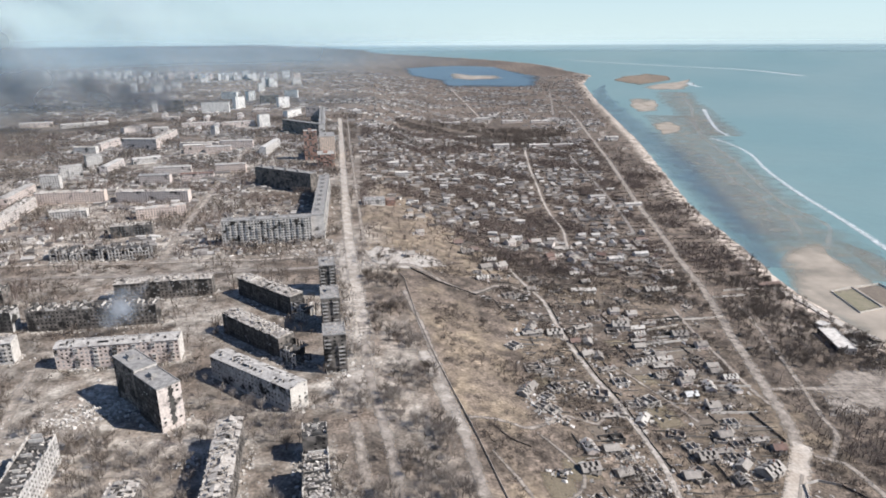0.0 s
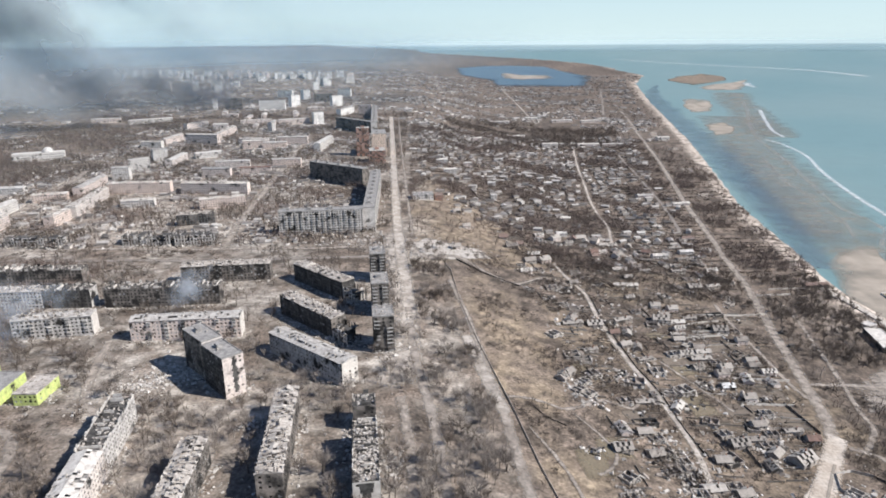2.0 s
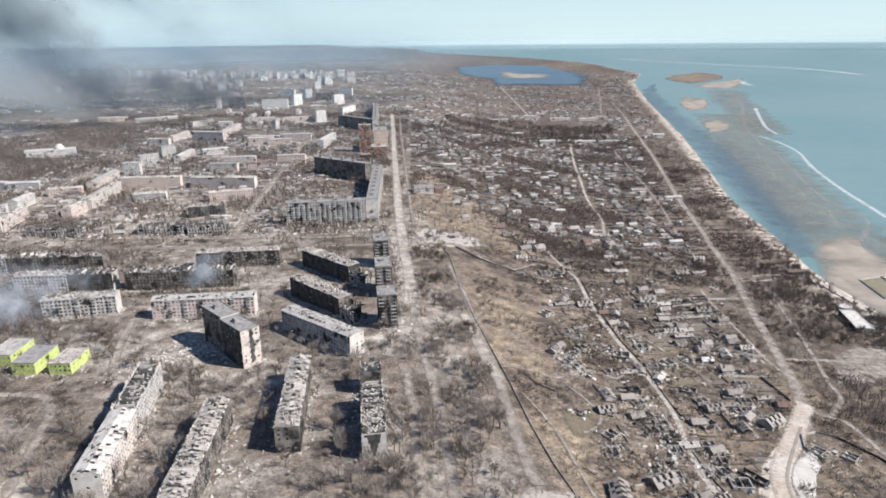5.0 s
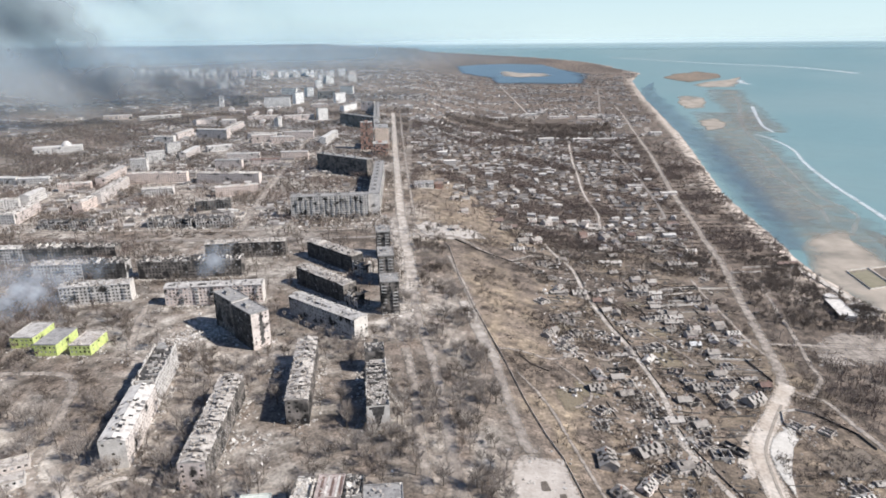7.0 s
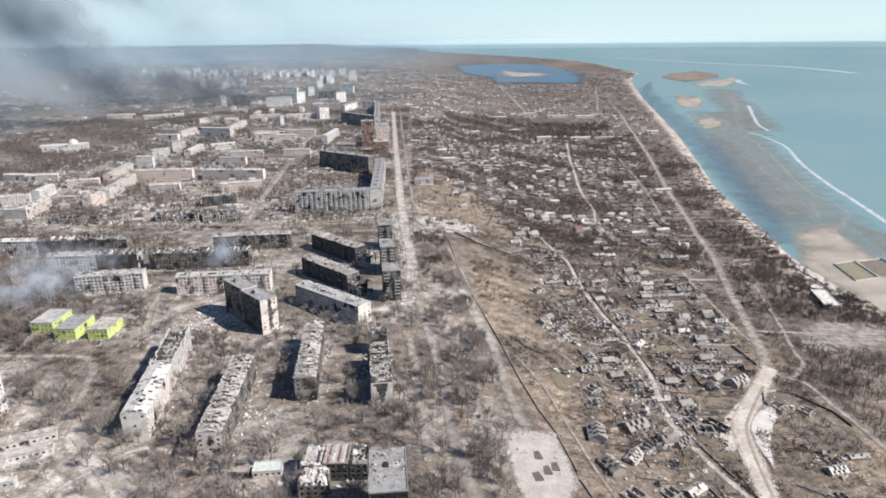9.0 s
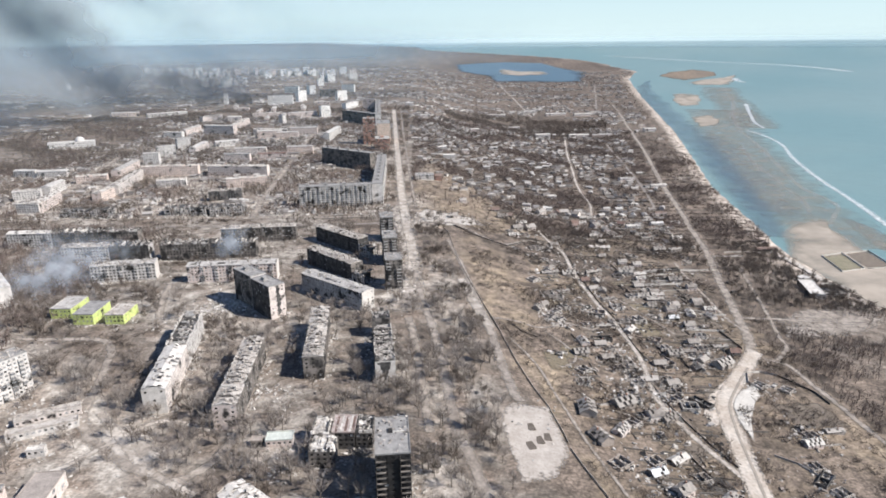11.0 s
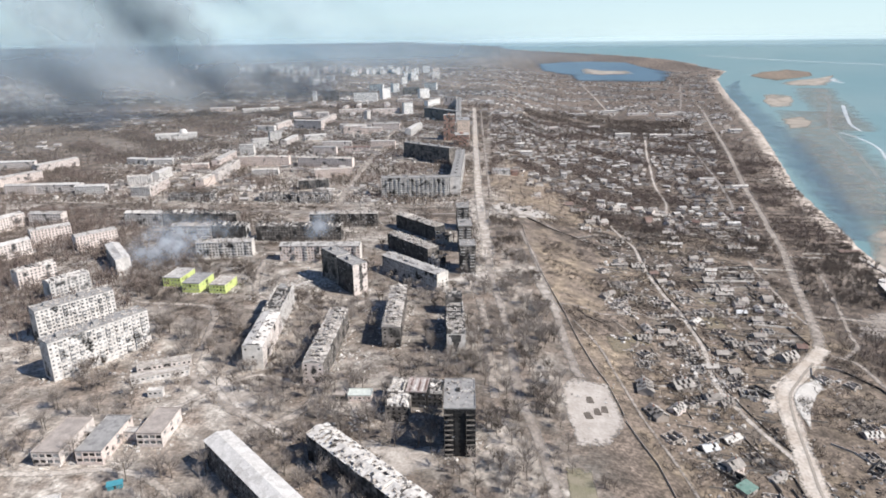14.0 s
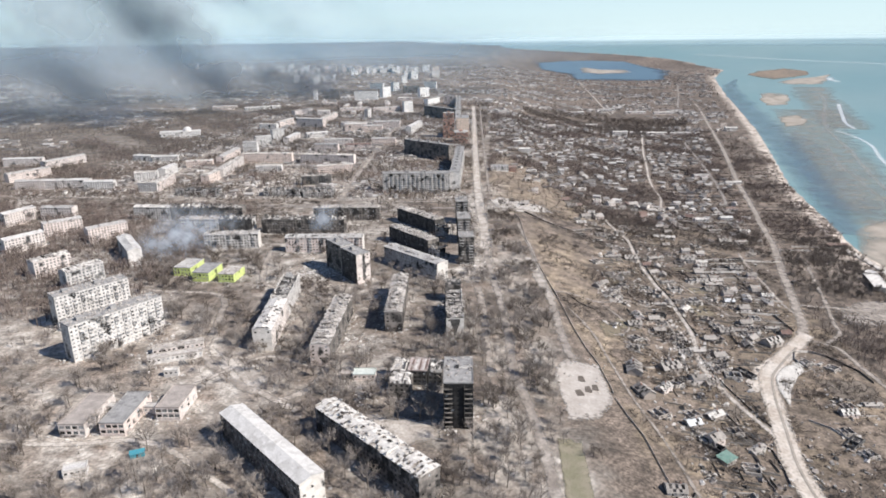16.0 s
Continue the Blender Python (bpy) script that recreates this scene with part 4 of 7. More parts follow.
# rows west of them
block("five-storey brick block, windows blown out", -216, 540, 4, 80, 13.5, 5, 1, M_SOOT, "gable", 0.8, 0.3, roofmat=M_ROOFASH)
block("charred five-storey block, roof burnt off", -262, 487, 1, 95, 13.5, 5, 1, M_SOOT, "ruin", 0.9, 0.5, roofmat=M_ROOFASH)
block("cream five-storey block with balconies", -213, 419, 3, 80, 13.5, 5, 1, M_WALLPALE, "gable", 0.5, 0.12, balconies=4, end=M_ENDWALL)
block("smoke-stained pale end of a long five-storey block", -441, 538, 0, 46, 13.5, 5, 1, M_SCORCHED, "gable", 0.7, 0.2, roofmat=M_ROOFPALE, pick=False)
block("burnt roofless stretch of a long five-storey block", -394.6, 538, 0, 91, 13.5, 5, 1, M_SOOT, "ruin", 0.9, 0.6, roofmat=M_ROOFASH, pick=False)
block("five-storey block with torn roof, half burnt", -358, 485, 1, 46, 13.5, 5, 1, M_SCORCHED, "gable", 0.7, 0.45, roofmat=M_ROOFASH, pick=False)
block("burnt roofless half of a five-storey block", -311.6, 486, 1, 39, 13.5, 5, 1, M_BURNT, "ruin", 0.9, 0.6, end=M_SCORCHED, roofmat=M_ROOFASH, pick=False)
block("short pale five-storey block, scorched", -302, 425, 8, 56, 13.5, 5, 1, M_SCORCHED, "gable", 0.75, 0.4, balconies=4, end=M_ENDWALL, pick=False)
# rows seen end-on
block("five-storey block with bleached roof", -168, 199, 96, 58, 13.5, 5, -1, M_WALLPALE, "gable", 0.5, 0.16, both=True, end=M_ENDWALL, roofmat=M_ROOFPALE, balconies=5)
block("wrecked half of a five-storey block, roof gone", -174.2, 257.6, 96, 53, 13.5, 5, -1, M_SCORCHED, "ruin", 0.8, 0.6, both=True, end=M_WALLPALE, roofmat=M_ROOFASH)
block("five-storey block with wrecked roof", -121, 179, 92, 88, 13.5, 5, -1, M_SOOT, "gable", 0.8, 0.5, both=True, end=M_WALLPALE, roofmat=M_ROOFASH)
block("five-storey block with torn ashen roof", -79, 234, 94, 82, 13, 5, -1, M_SOOT, "gable", 0.85, 0.5, end=M_SOOT, roofmat=M_ROOFASH)
def soot_stain(root, x, spans):
    """Soot on an end wall: level bands of given width, one above another."""
    b = Build(M_BURNT)
    for (y0, y1, z0), (_, _, z1) in zip(spans, spans[1:]):
        b.box(x, y0, z0, x + 0.03, y1, z1)
    b.part("soot_stain", root, "black soot stain")


soot_stain(white_end, 28.01, white_end_soot)
south = block("five-storey block, roof burnt off, pale end", -32, 226, 95, 53, 13, 5, -1, M_BURNT, "ruin", 0.85, 0.5, end=M_ENDWALL, roofmat=M_ROOFPALE)
soot_stain(south, 53.01, [(5.6, 7.0, 2.2), (5.0, 7.8, 4.4), (4.3, 8.6, 7.0), (3.4, 9.6, 9.8), (3.0, 10.0, 12.4), (2.6, 10.2, 14.4), (2.6, 10.2, 15.2)])
block("far half of a burnt five-storey block", -37.8, 292.4, 95, 14, 13, 5, -1, M_BURNT, "ruin", 0.9, 0.5, end=M_SOOT, roofmat=M_ROOFASH)
# the burnt ten-storey corner
tower = block("burnt-out nine-storey tower, blackened balconies", -25, 109.5, 3, 16.6, 31, 9, 1, M_CHAR, "flat", 0.95, 0.3, end=M_BURNT, roofmat=M_ROOFTAR, bay=3.4, fh=3.0)
edge = Build(M_SOOT)
edge.box(0, -1.2, 0, 4.6, 0.02, 0.22)
edge.box(0, -1.2, 0.22, 4.6, -1.1, 0.55)
edge.box(0, -1.2, 0.22, 0.14, 0, 2.6)
edge_mesh = edge.mesh("balcony")


def burnt_balconies(root, places, floors=9, keep=1.0):
    for fl in range(floors):
        for bx in places:
            if rng.random() < keep:
                o = new("balcony", edge_mesh)
                o.parent = root
                o.location = (bx, 0, 1.2 + fl * 3.0 - 0.1)


burnt_balconies(tower, (0.3, 11.7))
# the short ends of the avenue sections carry stacked balconies
frame_edge = Build(M_SCORCHED)
frame_edge.box(0.02, 0, 0, 1.1, 4.2, 0.2)
frame_edge.box(1.0, 0, 0.2, 1.1, 4.2, 0.95)
frame_edge.box(0.02, 0, 0.2, 1.0, 0.14, 2.6)
end_mesh = frame_edge.mesh("balcony")
for sec, ln, w_ in zip(SECTIONS, (20, 26, 24), (15, 14, 14)):
    for fl in range(9):
        for by in (0.8, w_ - 5.2):
            if rng.random() < 0.85:
                o = new("balcony", end_mesh)
                o.parent, o.location = sec, (ln, by, 1.1 + fl * 2.85)
hut = block("burnt three-storey wing under a striped rusty roof", -51.8, 157, -2, 12.4, 17, 3, 1, M_BURNT, "flat", 0.95, 0.5, end=M_SOOT, roofmat=M_ROOFPINK)
gutted = block("gutted stair wing beside a tower", -38.8, 157, -2, 9, 17, 3, 1, M_BURNT, "ruin", 0.95, 0.8, end=M_SOOT, roofmat=M_ROOFASH, fh=2.6)
front = block("half-collapsed annexe heaped with pale rubble", -61.6, 140.7, -2, 13.2, 13.5, 3, 1, M_SOOT, "ruin", 0.95, 0.8, roofmat=M_ROOFPALE)
rear = block("rear annexe buried under pale rubble", -62.6, 154.5, -2, 9.6, 17, 3, 1, M_SOOT, "ruin", 0.95, 0.8, roofmat=M_ROOFPALE)


def roof_heap(root, length, width, height, count, mats, seed, size=(0.5, 1.5)):
    """Broken slabs and chunks lying on a torn roof."""
    r = random.Random(seed)
    b = Build(*mats)
    for _ in range(count):
        x, y = r.uniform(0.8, length - 0.8), r.uniform(0.8, width - 0.8)
        k = 0.5 + 0.5 * math.sin(x * 0.7 + seed) * math.sin(y * 0.6 + seed)
        b.lump((x, y, height - 0.1 + r.uniform(0, 1.3) * k), r.uniform(*size), r.randrange(len(mats)), r)
    tagged(b.part("roof_rubble", root), kind="stuff")


LOWROOF = 3 * 2.85 + 1.8
roof_heap(front, 13.2, 13.5, LOWROOF, 210, (M_ENDWALL, M_RUBBLE, M_PANEL), 3)
roof_heap(rear, 9.6, 17, LOWROOF, 210, (M_ENDWALL, M_RUBBLE, M_RUBBLE), 4)
roof_heap(gutted, 9, 17, 3 * 2.6 + 1.8, 110, (M_RUBBLE, M_BURNT, M_SOOT, M_ENDWALL), 5)
sheets = Build(M_HOUSERED, M_ROOFPINK, M_ROOFPALE)
sr = random.Random(6)
for k in range(9):
    x = 0.5 + k * 1.27
    y0, y1 = sr.uniform(0.4, 1.6), 16.6 - sr.uniform(0, 2.2)
    lift = sr.uniform(0.1, 0.3)
    sheets.box(x, y0, LOWROOF + lift, x + sr.uniform(0.9, 1.2), y1, LOWROOF + lift + 0.12, (1, 0, 1, 2, 1, 0, 1, 2, 0)[k])
sheets.part("roof_sheets", hut, "rusty striped roofing sheets")
roof_heap(tower, 16.6, 31, 28.75, 26, (M_BURNT, M_BURNT, M_ROOFASH), 8, (0.3, 0.8))
# near-black box stands in for the darkness of a torn roof opening
hole_box = Build(M_CHAR, M_ENDWALL)
hole_box.box(6.2, 17.0, 28.0, 8.6, 20.5, 29.4, 0)
hole_box.box(8.7, 17.2, 28.0, 14.2, 17.7, 29.5, 1)
roof_heap(south, 53, 13, 5 * 2.85 + 1.8, 620, (M_RUBBLE, M_ROOFASH, M_RUBBLE, M_SOOT), 9, (0.4, 1.1))
hole_box.part("roof_hatch", tower, "black box for a torn roof hole beside white kerb")
# diagonal rows under the camera
block("five-storey block with long white roof", -148, 94, -43, 84, 13.5, 5, 1, M_SOOT, "gable", 0.6, 0.0, end=M_ENDWALL, roofmat=M_ROOFWHITE, vents=False)
block("five-storey block with wrecked ashen roof", -97, 103, -42, 88, 13.5, 5, 1, M_SOOT, "gable", 0.8, 0.28, end=M_SOOT, roofmat=M_ROOFPALE)
# white slabs; the darker end colour holds scorching and the shade of that side
block("white nine-storey slab with stacked balconies", -286, 174, 57, 68, 13, 9, 1, M_PANEL, "flat", 0.22, 0.25, end=M_SCORCHED, balconies=2, roofmat=M_ROOFTAR)
block("white nine-storey slab behind another", -330, 224, 53, 56, 13, 9, 1, M_PANEL, "flat", 0.4, 0.25, end=M_SCORCHED, balconies=2, roofmat=M_ROOFTAR, pick=False)
block("light nine-storey slab facing the cross street", -156, 690, 5, 95, 14, 9, 1, M_SCORCHED, "flat", 0.6, 0.1, balconies=2, roofmat=M_ROOFTAR, pick=False)
block("long pale nine-storey slab along the avenue", -62, 704, 91, 225, 14, 9, -1, M_PANEL, "flat", 0.6, 0.1, roofmat=M_ROOFTAR, rich=False, balconies=3)
block("dark nine-storey slab closing a courtyard", -168, 1006, -38, 112, 14, 9, 1, M_SOOT, "flat", 0.6, 0.1, roofmat=M_ROOFTAR, rich=False)
block("far dark nine-storey slab by the avenue", -196, 1623, -49, 150, 14, 9, 1, M_SOOT, "flat", 0.6, 0.1, roofmat=M_ROOFTAR, rich=False)
def brick_frame(label, ax, ay, ang, bays, deep, floors, fh=3.1, step=4.6):
    """An unfinished high-rise: floor slabs on columns, some bays filled with brick."""
    root = thing("unfinished_tower", Matrix.Translation((ax, ay, gz(ax, ay))) @ Matrix.Rotation(radians(ang), 4, "Z"), label, "building shell")
    w, d = bays * step, deep * step
    FOOTPRINTS.append([(ax + math.cos(radians(ang)) * x - math.sin(radians(ang)) * y, ay + math.sin(radians(ang)) * x + math.cos(radians(ang)) * y) for x, y in ((0, 0), (w, 0), (w, d), (0, d))])
    slab = Build(M_RUBBLE)
    slab.box(-0.4, -0.4, -0.15, w + 0.4, d + 0.4, 0.15)
    slab_mesh = slab.mesh("floor_slab")
    for f in range(floors + 1):
        o = new("floor_slab", slab_mesh)
        o.parent, o.location = root, (0, 0, 0.5 + f * fh)
    col = Build(M_RED)
    col.box(-0.45, -0.45, -1, 0.45, 0.45, 0.3 + floors * fh)
    col_mesh = col.mesh("column")
    for i in range(bays + 1):
        for k in range(deep + 1):
            if i in (0, bays) or k in (0, deep):
                o = new("column", col_mesh)
                o.parent, o.location = root, (i * step, k * step, 0)
    fill = Build(M_RED)
    for f in range(floors):
        z = 0.65 + f * fh
        for i in range(bays):
            for y in (-0.2, d - 0.2):
                if rng.random() < 0.62:
                    fill.box(i * step + 0.46, y, z, i * step + step - 0.46, y + 0.38, z + (fh - 0.32) * rng.choice((0.45, 1, 1)))
        for k in range(deep):
            for x in (-0.2, w - 0.2):
                if rng.random() < 0.7:
                    fill.box(x, k * step + 0.46, z, x + 0.38, k * step + step - 0.46, z + (fh - 0.32) * rng.choice((0.45, 1, 1)))
    tagged(fill.part("brick_infill", root), kind="stuff")
    core = Build(M_RED)
    core.box(w * 0.35, d * 0.35, 0, w * 0.62, d * 0.65, 3.4 + floors * fh)
    core.part("stair_core", root)


brick_frame("brown-red brick high-rise under construction", -110, 1212, 4, 5, 4, 17)
brick_frame("lower red brick wing under construction", -82, 1136, 4, 6, 8, 7)
block("pink plastered high-rise on the avenue", -82, 1215, 4, 27, 60, 14, 1, M_PEACH, "flat", 0.4, 0.05, roofmat=M_ROOFTAR, rich=False)
block("long white slab along the avenue", -102, 1500, 93, 420, 14, 9, -1, M_PANEL, "flat", 0.4, 0.05, roofmat=M_ROOFTAR, rich=False)
SIDE = "side street houses"
for lab, x, y, a, ln, fl, wl_, rf in (
        ("pale four-storey block", -867, 875, 10, 66, 4, M_WALLPALE, M_ROOFWHITE), ("pale slanting four-storey block", -771, 850, 70, 80, 4, M_WALLPALE, M_ROOFSLATE),
        ("pale four-storey block", -760, 746, 65, 68, 4, M_WALLPALE, M_ROOFSLATE), ("low cream block", -712, 694, 8, 43, 4, M_WALLPALE, M_ROOFSLATE),
        ("long white-roofed street block", -676, 700, 6, 72, 4, M_WALLPALE, M_ROOFWHITE), ("white corner block", -603, 692, 8, 43, 4, M_PANEL, M_ROOFWHITE),
        ("pale five-storey block", -579, 498, 70, 40, 5, M_WALLPALE, M_ROOFWHITE), ("grey five-storey block", -558, 532, 2, 40, 5, M_WALLPALE, M_ROOFSLATE),
        ("pale five-storey block", -504, 460, 45, 40, 5, M_WALLPALE, M_ROOFSLATE), ("pale five-storey block", -439, 440, 50, 42, 5, M_WALLPALE, M_ROOFSLATE),
        ("white five-storey block", -355, 370, 129, 60, 5, M_PANEL, M_ROOFWHITE), ("pale five-storey block", -503, 397, 60, 40, 5, M_WALLPALE, M_ROOFWHITE),
        ("shelled pale five-storey block", -425, 332, 60, 34, 5, M_WALLPALE, M_ROOFPALE), ("shelled pale six-storey block", -372, 300, 60, 34, 6, M_SCORCHED, M_ROOFPALE),
        ("white house-like block", -657, 930, -6, 36, 3, M_PANEL, M_ROOFWHITE), ("white hipped three-storey block", -616, 922, 6, 45, 3, M_PANEL, M_ROOFWHITE),
        ("shelled pinkish three-storey block", -530, 872, 14, 44, 3, M_PINK, M_ROOFPALE), ("white-walled ruin", -560, 757, 20, 34, 4, M_PANEL, M_ROOFPALE),
        ("bright white five-storey block", -526, 790, 92, 46, 4, M_PANEL, M_ROOFWHITE), ("bleached corner ruin", -518, 690, -4, 30, 4, M_PANEL, M_ROOFPALE),
        ("bleached street block, roof torn", -486, 690, 96, 66, 4, M_WALLPALE, M_ROOFPALE), ("cream four-storey block", -433, 742, 89, 40, 4, M_PINK, M_ROOFPALE),
        ("long pinkish street block", -430, 790, 95, 118, 4, M_WALLPALE, M_ROOFPALE), ("pale street block", -477, 905, 93, 95, 4, M_WALLPALE, M_ROOFSLATE),
        ("long pinkish five-storey block", -447, 916, 3, 89, 5, M_PINK, M_ROOFPALE), ("long pale school block with white end", -340, 912, -6, 98, 5, M_WALLPALE, M_ROOFPALE),
        ("cream school wing", -285, 819, 14, 58, 4, M_PINK, M_ROOFPALE), ("gutted sooty school wing", -288, 739, 9, 44, 4, M_SOOT, M_ROOFASH),
        ("broken white hall", -391, 828, 8, 42, 3, M_PANEL, M_ROOFPALE), ("cream five-storey block with dark roof", -343, 1020, 0, 45, 5, M_WALLPALE, M_ROOFTAR),
        ("long low block with rusty red roof", -291, 1052, 8, 50, 3, M_WALLPALE, M_HOUSERED), ("white-ended seven-storey block", -479, 1008, 7, 26, 7, M_PANEL, M_ROOFSLATE),
        ("white-ended seven-storey block", -480, 1080, 30, 32, 7, M_PANEL, M_ROOFSLATE), ("white-ended seven-storey block", -479, 1181, 35, 26, 7, M_PANEL, M_ROOFTAR),
        ("pale slanting block", -424, 1121, 89, 78, 4, M_WALLPALE, M_ROOFWHITE), ("low white hall", -411, 1207, 30, 49, 3, M_PANEL, M_ROOFWHITE),
        ("long pale five-storey row", -489, 1389, -12, 73, 7, M_WALLPALE, M_ROOFSLATE), ("pale slanting row", -432, 1430, 88, 140, 5, M_WALLPALE, M_ROOFPALE),
        ("long pale five-storey row", -374, 1376, -8, 80, 4, M_WALLPALE, M_ROOFPALE), ("pale five-storey row", -291, 1367, 2, 63, 5, M_WALLPALE, M_ROOFSLATE),
        ("bright white slanting row", -188, 1270, 83, 110, 5, M_PANEL, M_ROOFWHITE), ("narrow white block", -344, 1574, 60, 14, 7, M_PANEL, M_ROOFTAR),
        ("pale low row", -873, 1794, 14, 73, 3, M_WALLPALE, M_ROOFWHITE), ("white low row", -756, 1754, 30, 110, 3, M_PANEL, M_ROOFWHITE),
        ("pale low row", -565, 1634, 60, 70, 4, M_WALLPALE, M_ROOFPALE), ("pale five-storey row", -451, 1704, 16, 80, 4, M_WALLPALE, M_ROOFPALE),
        ("pale five-storey row", -353, 1704, 20, 80, 4, M_WALLPALE, M_ROOFSLATE), ("pale block with white end", -567, 1348, -5, 43, 4, M_PANEL, M_ROOFPALE),
        ("pale slanting row", -527, 1380, 84, 86, 4, M_WALLPALE, M_ROOFSLATE)):
    sd = 1 if not 100 < a < 180 else -1
    torn = wl_ is M_SOOT or rf is M_ROOFPALE
    block(lab + " among bare trees", x, y, a, ln, 13, fl, sd, wl_, "gable", 0.6, 0.4 if torn else 0.12, rich=False, roofmat=rf, group=SIDE, vents=False)


# larger buildings among the village houses
for lab, x, y, ln, wd, fl, wl_, rf in (
        ("white village hall with wide grey roof", -4, 855, 28, 20, 2, M_PANEL, M_ROOFTAR), ("reddish brick annexe of a hall", 26, 858, 11, 16, 2, M_RED, M_HOUSERED), ("bright white two-storey house", 48, 1070, 22, 10, 2, M_PANEL, M_ROOFPALE),
        ("bright white two-storey house", 38, 1150, 20, 10, 2, M_PANEL, M_ROOFPALE), ("pale three-storey village school", 318, 1598, 40, 14, 3, M_PANEL, M_ROOFPALE), ("long pale village block", 413, 1622, 56, 12, 2, M_WALLPALE, M_ROOFPALE),
        ("long pale village block", 476, 1620, 56, 12, 2, M_WALLPALE, M_ROOFSLATE), ("narrow white village house", 114, 941, 9, 9, 2, M_PANEL, M_ROOFSLATE), ("white village block", -32, 1969, 24, 14, 3, M_PANEL, M_ROOFWHITE),
        ("pale village block", 10, 1641, 22, 14, 3, M_WALLPALE, M_ROOFSLATE), ("pale village block", 140, 1562, 22, 12, 3, M_WALLPALE, M_ROOFPALE), ("long white village row", 234, 2020, 60, 12, 2, M_PANEL, M_ROOFPALE),
        ("long pale village row", 376, 2215, 50, 12, 2, M_PANEL, M_ROOFPALE), ("long pale village row", 449, 2128, 70, 14, 2, M_WALLPALE, M_ROOFWHITE), ("long pale village row", 542, 2112, 60, 14, 2, M_WALLPALE, M_ROOFPALE),
        ("white seaside building", 655, 1721, 34, 16, 2, M_PANEL, M_ROOFPALE), ("low village store with pale roof", 424, 1005, 30, 10, 1, M_WALLPALE, M_ROOFPALE), ("low village store with wide pale roof", 386, 1066, 28, 14, 1, M_WALLPALE, M_ROOFSLATE),
        ("low white village house", 286, 710, 20, 8, 1, M_PANEL, M_ROOFPALE), ("low white village house", 330, 736, 18, 8, 1, M_PANEL, M_ROOFWHITE), ("village house with rusty red roof", 362, 809, 18, 9, 1, M_WALLPALE, M_HOUSERED),
        ("white two-storey village house", 120, 1036, 12, 9, 2, M_PANEL, M_ROOFSLATE), ("pale village block", 260, 1716, 34, 14, 2, M_WALLPALE, M_ROOFPALE), ("white village house", 205, 860, 14, 9, 1, M_PANEL, M_ROOFPALE),
        ("white village house", 180, 770, 14, 8, 1, M_PANEL, M_ROOFWHITE), ("pale village house", 90, 1180, 16, 9, 2, M_WALLPALE, M_ROOFSLATE), ("white village house", 230, 1120, 16, 9, 1, M_PANEL, M_ROOFWHITE), ("pale village house", 160, 1290, 18, 9, 2, M_PANEL, M_ROOFSLATE)):
    block(lab + " among gardens", x, y, 5, ln, wd, fl, 1, wl_, "gable", 0.6, 0.15, rich=False, roofmat=rf, group="larger village buildings", category="village building", name="village_building", vents=False)


def gutted(label, ax, ay, ang, length, width, floors, fh=3.6):
    """A burnt-out public building: bare piers, broken floors, no roof."""
    a = radians(ang)
    ca, sa = math.cos(a), math.sin(a)
    FOOTPRINTS.append([(ax + ca * x - sa * y, ay + sa * x + ca * y) for x, y in ((0, 0), (length, 0), (length, width), (0, width))])
    root = thing("ruin", Matrix.Translation((ax, ay, gz(ax, ay))) @ Matrix.Rotation(a, 4, "Z"), label, "ruin")
    piers = {}
    n = int(length / 3.2)
    for y, mat in ((0.0, M_SCORCHED), (width - 0.7, M_SOOT)):
        for i in range(n + 1):
            tall = round(floors * fh * (1.0 if rng.random() < 0.55 else rng.uniform(0.3, 0.9)) * 2) / 2
            key = (tall, y > 0)
            if key not in piers:
                p = Build(mat)
                p.box(0, 0, -1, 1.1, 0.7, tall)
                piers[key] = p.mesh("pier")
            o = new("pier", piers[key])
            o.parent = root
            o.location = (i * (length - 1.1) / n, y, 0)
    w = Build(M_SCORCHED, M_BURNT)
    for f in range(floors + 1):
        for i in range(n):
            if rng.random() < (0.75 if f < floors else 0.35):
                w.box(i * length / n, 0.1, f * fh - 0.5, (i + 1) * length / n, 0.55, f * fh + 0.35, 0)
            if 0 < f and rng.random() < 0.55:
                w.box(i * length / n, 0.75, f * fh - 0.25, (i + 1) * length / n - 0.01, width * rng.uniform(0.4, 0.95), f * fh + 0.02, 1)
    tagged(w.part("slab_wreckage", root), kind="stuff")
    c = Build(M_SOOT, M_SCORCHED)
    for i in range(0, n + 1, 3):
        x = min(i * length / n, length - 0.5)
        for k in range(4):
            c.box(x, 0.75 + k * (width - 1.5) / 4, -1, x + 0.45, 0.75 + (k + 1) * (width - 1.5) / 4 - 0.01, floors * fh * rng.uniform(0.35, 1.05), 1 if rng.random() < 0.35 else 0)
    tagged(c.part("masonry", root), kind="stuff")
    d = Build(M_RUBBLE, M_BURNT)
    for i in range(int(length * 5)):
        d.lump((rng.uniform(-3, length + 3), rng.uniform(-5, width + 3), rng.uniform(0, 1.0)), rng.uniform(0.3, 1.6), 0 if rng.random() < 0.6 else 1, rng)
    tagged(d.part("debris", root), kind="stuff")


